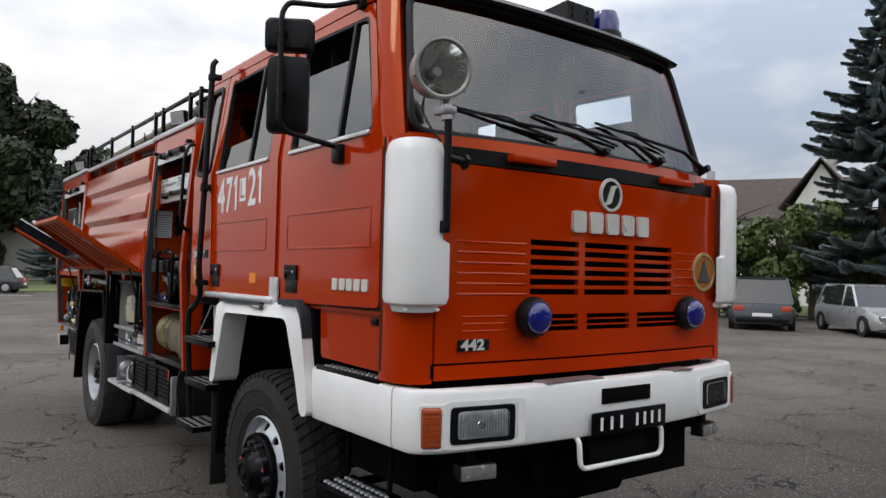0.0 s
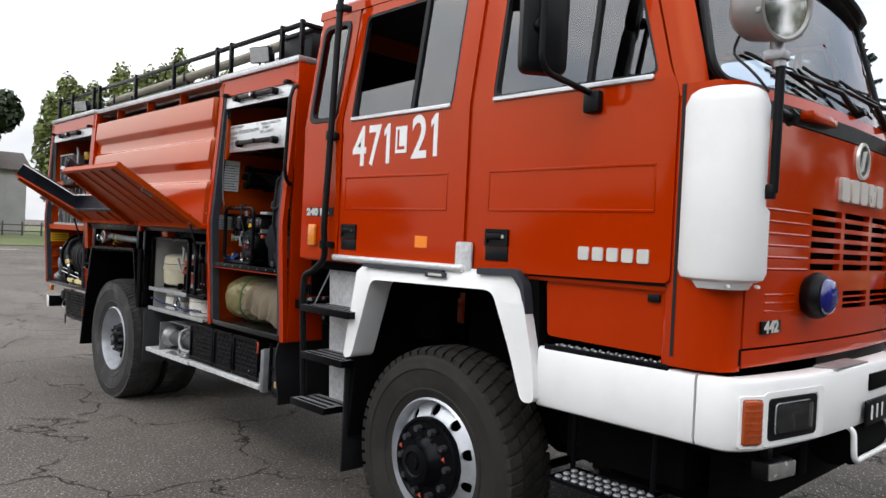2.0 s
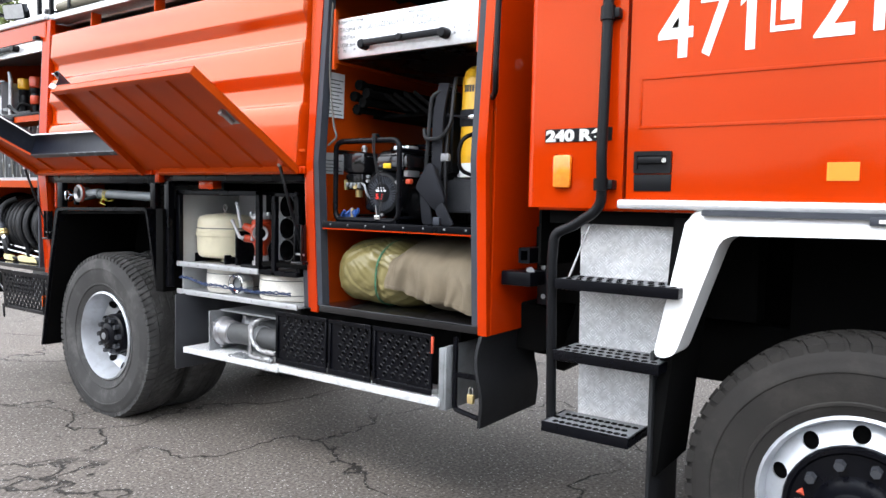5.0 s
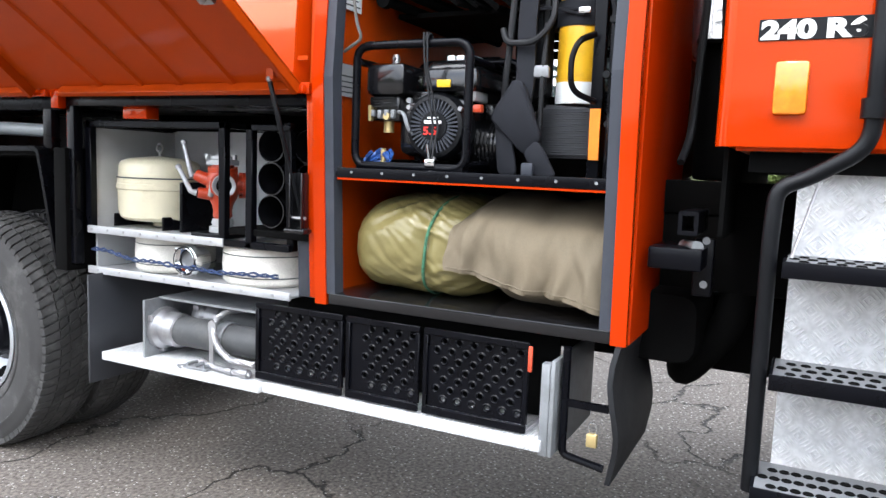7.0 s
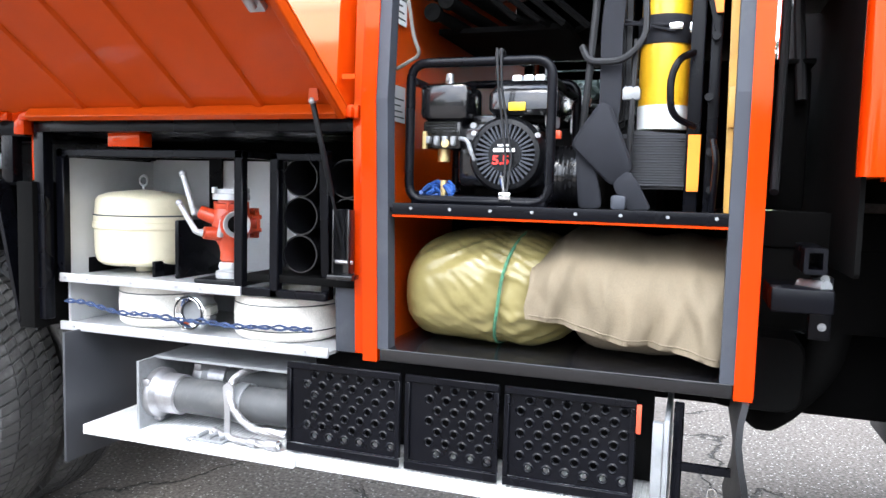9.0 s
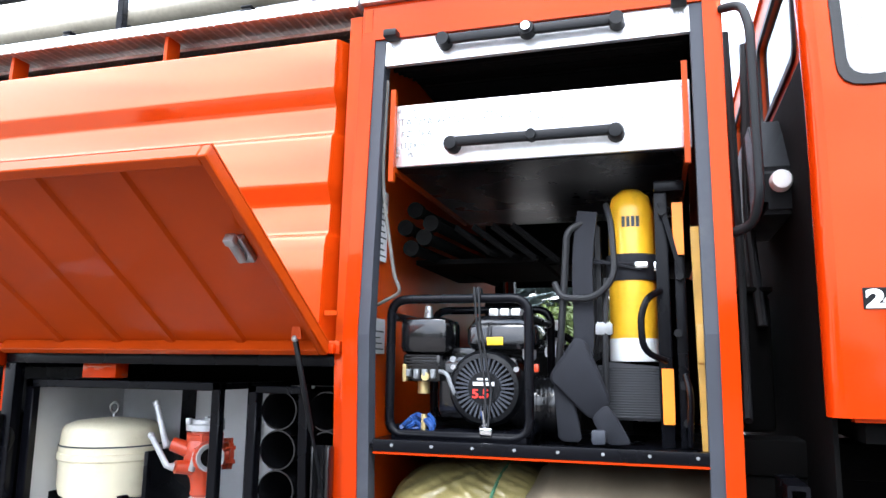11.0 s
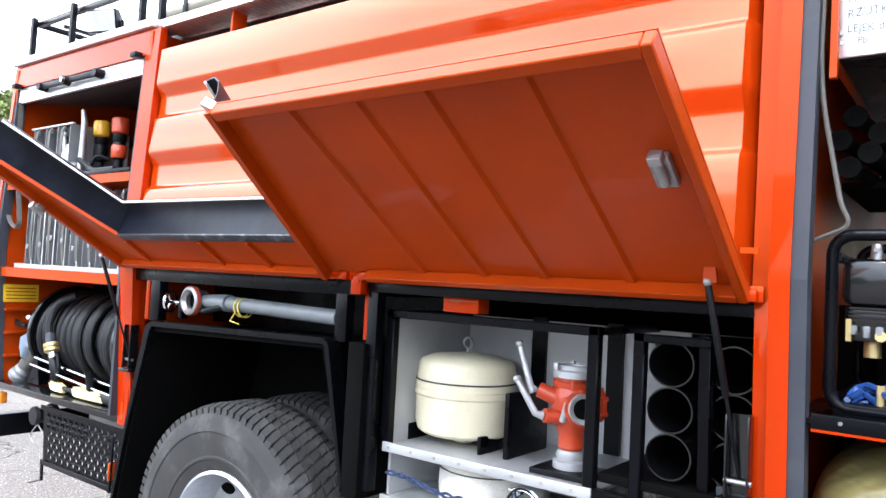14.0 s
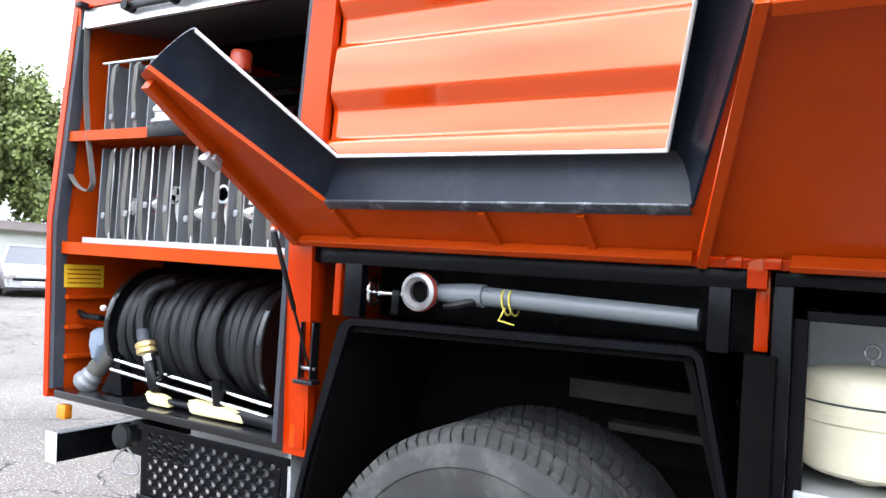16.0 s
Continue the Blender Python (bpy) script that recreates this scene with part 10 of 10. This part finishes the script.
def spruce(at, height, spread, seed, count=200):
    rng = random.Random(seed)
    x, y, z = at
    t = thing("spruce", at, "tall blue-green spruce with drooping boughs", "tree", "spruces beside the yard")
    bm = B()
    tube(bm, [(x, y, z), (x, y, z + height * 0.5), (x, y, z + height)], [height * 0.018, height * 0.01, 0.01], 8)
    boughs = []
    for i in range(count):
        f = (i / count) ** 0.85
        h = height * (0.05 + 0.94 * f)
        l = min(spread, 0.38 * height * (1 - f)) * rng.uniform(0.55, 1.12) + 0.12
        a = rng.uniform(0, 2 * math.pi)
        d = Vector((math.cos(a), math.sin(a), 0))
        p0 = Vector((x, y, z + h))
        droop = rng.uniform(0.12, 0.3)
        pts = [p0 + d * l * s + Vector((0, 0, -l * droop * s + l * 0.26 * s * s)) for s in (0, 0.35, 0.7, 1.0)]
        tube(bm, pts, [0.03, 0.022, 0.014, 0.006], 5)
        boughs.append((pts, d, l))
    part("trunk", bm, "bark", t)
    bm = B()
    for pts, d, l in boughs:
        side = d.cross(Vector((0, 0, 1)))
        n = max(14, int(l * 48))
        for k in range(n):
            s = 0.12 + 0.88 * (k + rng.random()) / n
            j = min(2, int(s * 3))
            p = pts[j].lerp(pts[j + 1], s * 3 - j)
            for sg in (-1, 1):
                w = l * 0.28 * (1.06 - s) * rng.uniform(0.45, 1.1) + 0.09
                tip = p + side * sg * w + d * w * 0.55 + Vector((0, 0, -w * rng.uniform(0.15, 0.6)))
                u = (tip - p).normalized()
                v = u.cross(Vector((0, 0, 1))).normalized() * 0.034
                dn = Vector((0, 0, -0.12 * rng.uniform(0.4, 1.6)))
                bm.faces.new([bm.verts.new(q) for q in (p + v, tip, p - v)])
                bm.faces.new([bm.verts.new(q) for q in (p, tip, p.lerp(tip, 0.5) + dn)])
    part("needles", bm, "needle", t, smooth=False)
    return t


def car(at, turn, paint, label, tall=1.45, long=4.2, big=1.0):
    """A parked car, its nose to +y before it is turned."""
    c = thing("car", (0, 0, 0), label, "car", "parked cars")
    hw = 0.86
    def sec(pts):
        return pts
    bm = B()
    stations = [(-long / 2, 0.30, 0.62, 0.74), (-long / 2 + 0.08, 0.24, 0.86, 0.82), (-long / 2 + 0.7, 0.22, 0.92, 0.86), (0.3, 0.20, 0.90, hw), (long / 2 - 1.0, 0.20, 0.88, 0.86), (long / 2 - 0.25, 0.22, 0.72, 0.80), (long / 2 - 0.02, 0.28, 0.60, 0.70)]
    rings(bm, [[(-w * 0.93, y, a), (w * 0.93, y, a), (w, y, a + 0.15), (w, y, b - 0.18), (w * 0.93, y, b), (-w * 0.93, y, b), (-w, y, b - 0.18), (-w, y, a + 0.15)] for y, a, b, w in stations])
    for e in list(bm.edges):
        pass
    part("car_body", bm, paint, c)
    bm = B()
    rings(bm, [[(-w * a, y, z) for a in (1,)] + [(w, y, z), (w * 0.82, y2, z2), (-w * 0.82, y2, z2)] for y, z, y2, z2, w in ((-long / 2 + 0.25, 0.88, -long / 2 + 0.62, tall, 0.80), (-0.2, 0.90, -0.2, tall + 0.02, 0.82), (long / 2 - 1.25, 0.88, 0.35, tall - 0.02, 0.80))])
    part("cabin_glass", bm, "car_glass", c, "dark car windows")
    bm = B()
    rings(bm, [[(-0.68, y, tall - 0.04), (0.68, y, tall - 0.04), (0.64, y, tall + 0.035), (-0.64, y, tall + 0.035)] for y in (-long / 2 + 0.58, -0.2, 0.38)])
    for s in (-1, 1):
        for (y0, z0), (y1, z1) in (((-long / 2 + 0.27, 0.88), (-long / 2 + 0.62, tall)), ((0.0, 0.88), (-0.05, tall)), ((long / 2 - 1.27, 0.88), (0.36, tall))):
            tube(bm, [(s * 0.80, y0, z0), (s * 0.665, y1, z1)], 0.035, 6)
    part("car_roof", bm, paint, c)
    for sx in (-1, 1):
        for y in (-long / 2 + 0.75, long / 2 - 0.8):
            bm = B()
            lathe(bm, [(0.19, 0.0), (0.30, 0.0), (0.32, 0.03), (0.32, 0.17), (0.19, 0.17)], (sx * 0.80 - 0.085, y, 0.32), "x", 24, closed=True)
            wl_ = part("wheel", bm, "tyre", c)
            bm = B()
            lathe(bm, [(0.0, 0.02), (0.08, 0.0), (0.19, 0.02), (0.2, 0.14), (0.0, 0.15)], (sx * 0.80 - 0.085, y, 0.32), "x", 20)
            part("hub_cap", bm, "rim", wl_)
    for sx in (-1, 1):
        bm = B()
        box(bm, sx * 0.62 - 0.14, sx * 0.62 + 0.14, -long / 2 - 0.005, -long / 2 + 0.12, 0.64, 0.80, 0.02)
        part("tail_light", bm, "red_dull", c, "red tail light")
        bm = B()
        box(bm, sx * 0.56 - 0.15, sx * 0.56 + 0.15, long / 2 - 0.2, long / 2 + 0.0, 0.50, 0.66, 0.03)
        part("headlight", bm, "reflector", c, "clear headlight")
    bm = B()
    box(bm, -0.26, 0.26, -long / 2 - 0.02, -long / 2 + 0.02, 0.46, 0.57, 0.004)
    box(bm, -0.26, 0.26, long / 2 - 0.03, long / 2 + 0.02, 0.34, 0.45, 0.004)
    each("number_plate", bm, "decal", c, "plain white number plate")
    bm = B()
    box(bm, -0.5, 0.5, long / 2 - 0.06, long / 2 + 0.005, 0.46, 0.54, 0.01)
    box(bm, -0.7, 0.7, -long / 2 - 0.004, -long / 2 + 0.1, 0.28, 0.40, 0.01)
    each("grille", bm, "plastic", c, "black grille and lower trim")
    c.matrix_basis = Matrix.Translation(at) @ Matrix.Rotation(math.radians(turn), 4, "Z") @ Matrix.Diagonal((big, 1, 1, 1))
    return c


M["car_glass"] = material("dark_car_glass", (0.02, 0.022, 0.024), rough=0.06, coat=1.0, var=0.02)
M["car_silver"] = material("silver_car_paint", (0.50, 0.51, 0.53), rough=0.3, metal=0.5, coat=0.8, var=0.03)
M["car_dark"] = material("dark_grey_car_paint", (0.045, 0.05, 0.06), rough=0.3, metal=0.3, coat=0.8, var=0.03)
M["car_maroon"] = material("dark_red_car_paint", (0.10, 0.016, 0.016), rough=0.3, metal=0.2, coat=0.8, var=0.03)
car((22.9, 11.7, 0), -58, "car_dark", "dark grey estate car seen from behind on the asphalt", 1.72, 4.4, 1.15)
car((23.6, 8.3, 0), 138, "car_silver", "silver saloon car parked beside the spruce", 1.55, 4.5, 1.08)
car((8.7, 26.6, 0), -40, "car_maroon", "dark red hatchback parked at the yard edge", 1.36, 3.9)
car((11.2, 26.6, 0), 150, "car_silver", "pale silver car parked at the yard edge", 1.42, 4.3)
car((2.2, 45.0, 0), 70, "car_dark", "dark car parked beside the grass strip", 1.45, 4.2)

spruce((30.6, 10.8, 0), 14.8, 3.25, 3, 280)
spruce((37.6, 7.6, 0), 15.5, 3.4, 4, 240)
spruce((37, 5.0, 0), 16.0, 4.0, 14, 220)
spruce((8.6, 64, 0), 9.5, 2.6, 24, 160)
# broad trees behind the yard
tree((6.0, 80, 0), 20.0, 9.0, "leaf_dark", 5, 46000, 0.40, "large dark leafy tree beyond the grass", 0.04)
tree((-5.0, 80, 0), 20, 8.6, "leaf_dark", 6, 34000, 0.40, "large dark leafy tree beyond the grass", 0.04)
for i, (x, y, h, s, m) in enumerate(((16.5, 61, 12.6, 2.6, "leaf_light"), (20.5, 62, 15.0, 2.8, "leaf_light"), (24.5, 62, 15.6, 2.8, "leaf_light"), (28.5, 61, 14.8, 3.0, "leaf_light"), (32.5, 60, 15.2, 3.4, "leaf_light"), (37, 60, 14.5, 4.2, "leaf_light"), (45, 60, 8, 4, "leaf"), (55, 52, 6, 3.5, "leaf"))):
    tree((x, y, 0), h, s * 1.12, m, 30 + i, 18000, 0.20, "slender light green tree beyond the yard", 0.06)
for i, (x, y, h, s) in enumerate(((27.6, 16.4, 5.6, 2.9), (30.0, 13.4, 5.4, 2.6), (30.5, 7.2, 4.6, 2.3), (36, 14.5, 5.0, 2.6), (33, 3.0, 4.6, 2.6), (33, -2.0, 4.6, 2.6))):
    tree((x, y, 0), h, s, "leaf", 60 + i, 11000, 0.13, "rounded green bush at the yard edge", 0.0)


def house(at, turn, size, wall, roof, label, rise=2.6, wins=3, storeys=2):
    h = thing("house", (0, 0, 0), label, "house", "buildings round the yard")
    wx, wy, wz = size
    holes = []
    for s in range(storeys):
        for i in range(wins):
            u = -wx / 2 + wx * (i + 0.5) / wins
            z = 0.9 + s * (wz / storeys)
            holes.append((u - 0.5, u + 0.5, z, z + 1.3))
    bm = B()
    plate(bm, [(-wx / 2, 0), (wx / 2, 0), (wx / 2, wz), (-wx / 2, wz)], [[(a, c), (b, c), (b, d), (a, d)] for a, b, c, d in holes], "y", -wy / 2, 0.3)
    box(bm, -wx / 2, wx / 2, wy / 2 - 0.3, wy / 2, 0, wz)
    for s in (-1, 1):
        x = s * (wx / 2 - 0.15)
        plate(bm, [(-wy / 2 + 0.301, 0), (wy / 2 - 0.301, 0), (wy / 2 - 0.301, wz), (0, wz + rise * 0.93), (-wy / 2 + 0.301, wz)], (), "x", x - 0.15, 0.3)
    part("wall", bm, wall, h)
    bm = B()
    o = 0.45
    for s in (-1, 1):
        hull(bm, [(x, y, z + d) for x in (-wx / 2 - o, wx / 2 + o) for y, z in ((s * (wy / 2 + o), wz - 0.12), (0.0, wz + rise)) for d in (0.0, 0.14)])
    rf = part("roof", bm, roof, h)
    bm = B()
    box(bm, -wx * 0.25 - 0.3, -wx * 0.25 + 0.3, -0.6, 0.0, wz + rise * 0.5, wz + rise + 0.8, 0.02)
    part("chimney", bm, "render", rf)
    for a, b, c, d in holes:
        bm = B()
        plate(bm, rect(a, b, c, d), [rect(a + 0.08, (a + b) / 2 - 0.03, c + 0.08, d - 0.08), rect((a + b) / 2 + 0.03, b - 0.08, c + 0.08, d - 0.08)], "y", -wy / 2 + 0.12, 0.08)
        w = part("window", bm, "decal", h)
        bm = B()
        box(bm, a + 0.05, b - 0.05, -wy / 2 + 0.15, -wy / 2 + 0.16, c + 0.05, d - 0.05)
        part("pane", bm, "car_glass", w)
    h.matrix_basis = Matrix.Translation(at) @ Matrix.Rotation(math.radians(turn), 4, "Z")
    return h


house((50.0, 27.5, 0), -60, (13, 9, 5.9), "render_white", "roof_dark", "white house with a brown pitched roof behind bushes", 3.2, 4)
house((49.5, 21.8, 0), 18, (9, 4.0, 6.4), "render_white", "roof_dark", "narrow white house with a steep brown gable roof", 3.0, 1)
house((9.5, 84, 0), -4, (16, 10, 6.2), "render", "roof_dark", "grey rendered building with a low dark roof", 1.9, 0, 1)
house((26, 54, 0), 12, (16, 6, 2.2), "render", "roof_dark", "low grey shed with a shallow roof", 0.5, 0, 1)
# unseen trees added off the front corner to darken what the bonnet mirrors
for i, (x, y) in enumerate(((43, -21), (51, -16), (59, -10), (67, -4), (74, 3), (82, 9))):
    tree((x, y, 0), 11 + (i * 5) % 4, 5.2, "leaf_dark" if i % 2 else "leaf", 170 + i, 4200, 0.32, "unseen leafy tree that darkens what the bonnet mirrors", 0.02)
# grass, fence, painted lines, kerb
bm = B()
plate(bm, [(-60, 47.5), (30, 45.5), (60, 38), (90, 60), (40, 140), (-80, 140)], (), "z", 0.0, 0.05)
tagged(part("grass_verge", bm, "grass", None), "dry mown grass beyond the asphalt", "grass", kind="structure")
bm = B()
plate(bm, [(28.5, 27), (33, 10), (36, -10), (80, -40), (90, 40), (60, 37)], (), "z", 0.0, 0.06)
tagged(part("grass_bed", bm, "grass", None), "grass bed below the spruces", "grass", kind="structure")
fence = thing("fence", (6, 72, 0), "low wooden fence beyond the grass", "fence")
post = shared("fence_post", box(B(), -0.06, 0.06, -0.06, 0.06, 0, 1.25, 0.01, seg=1), "fence")
for i in range(22):
    piece("fence_post", post, fence, Matrix.Translation((-6 + i * 1.5, 72 - i * 0.1, 0.04)))
bm = B()
for z in (0.45, 1.0):
    tube(bm, [(-6, 72, z), (25.5, 69.9, z)], 0.05, 6)
part("fence_rail", bm, "fence", fence)
for i, (x, y, a, l) in enumerate(((3.2, 40.5, 0, 1.6), (6.5, 40.3, 0, 1.8), (10, 40.0, 0, 1.8), (33, 14.5, 50, 2.2))):
    bm = B()
    box(bm, -l / 2, l / 2, -0.09, 0.09, 0.0, 0.006, m=Matrix.Translation((x, y, 0.012)) @ Matrix.Rotation(math.radians(a), 4, "Z"))
    tagged(part("road_marking", bm, "line", None), "worn white painted road marking", "road marking", kind="structure")

# the unseen side of the yard behind the camera, which the paint mirrors
for i in range(11):
    tree((-36 - 7 * (i % 3), -44 + i * 10.5, 0), 7.0 + 2.2 * ((i * 7) % 5) / 4, 4.4 + (i % 2), "leaf_dark" if i % 2 else "leaf", 120 + i, 3500, 0.3, "unseen leafy tree on the near side, mirrored in the paint", 0.02)
# taller row added to block light from the bonnet and dim its reflections
for i in range(9):
    tree((-30 + i * 8, -24 - 4 * (i % 2), 0), 11 + 3 * ((i * 5) % 4) / 3, 5.0, "leaf_dark" if i % 2 else "leaf", 150 + i, 4200, 0.32, "unseen leafy tree on the near side, mirrored in the paint", 0.02)
house((-52, 6, 0), 90, (30, 10, 3.6), "render", "roof_dark", "long low grey building along the near side of the yard", 1.4, 6, 1)
house((10, -48, 0), 180, (24, 10, 6.0), "render_white", "roof_dark", "pale building along the near side of the yard", 2.5, 5, 2)
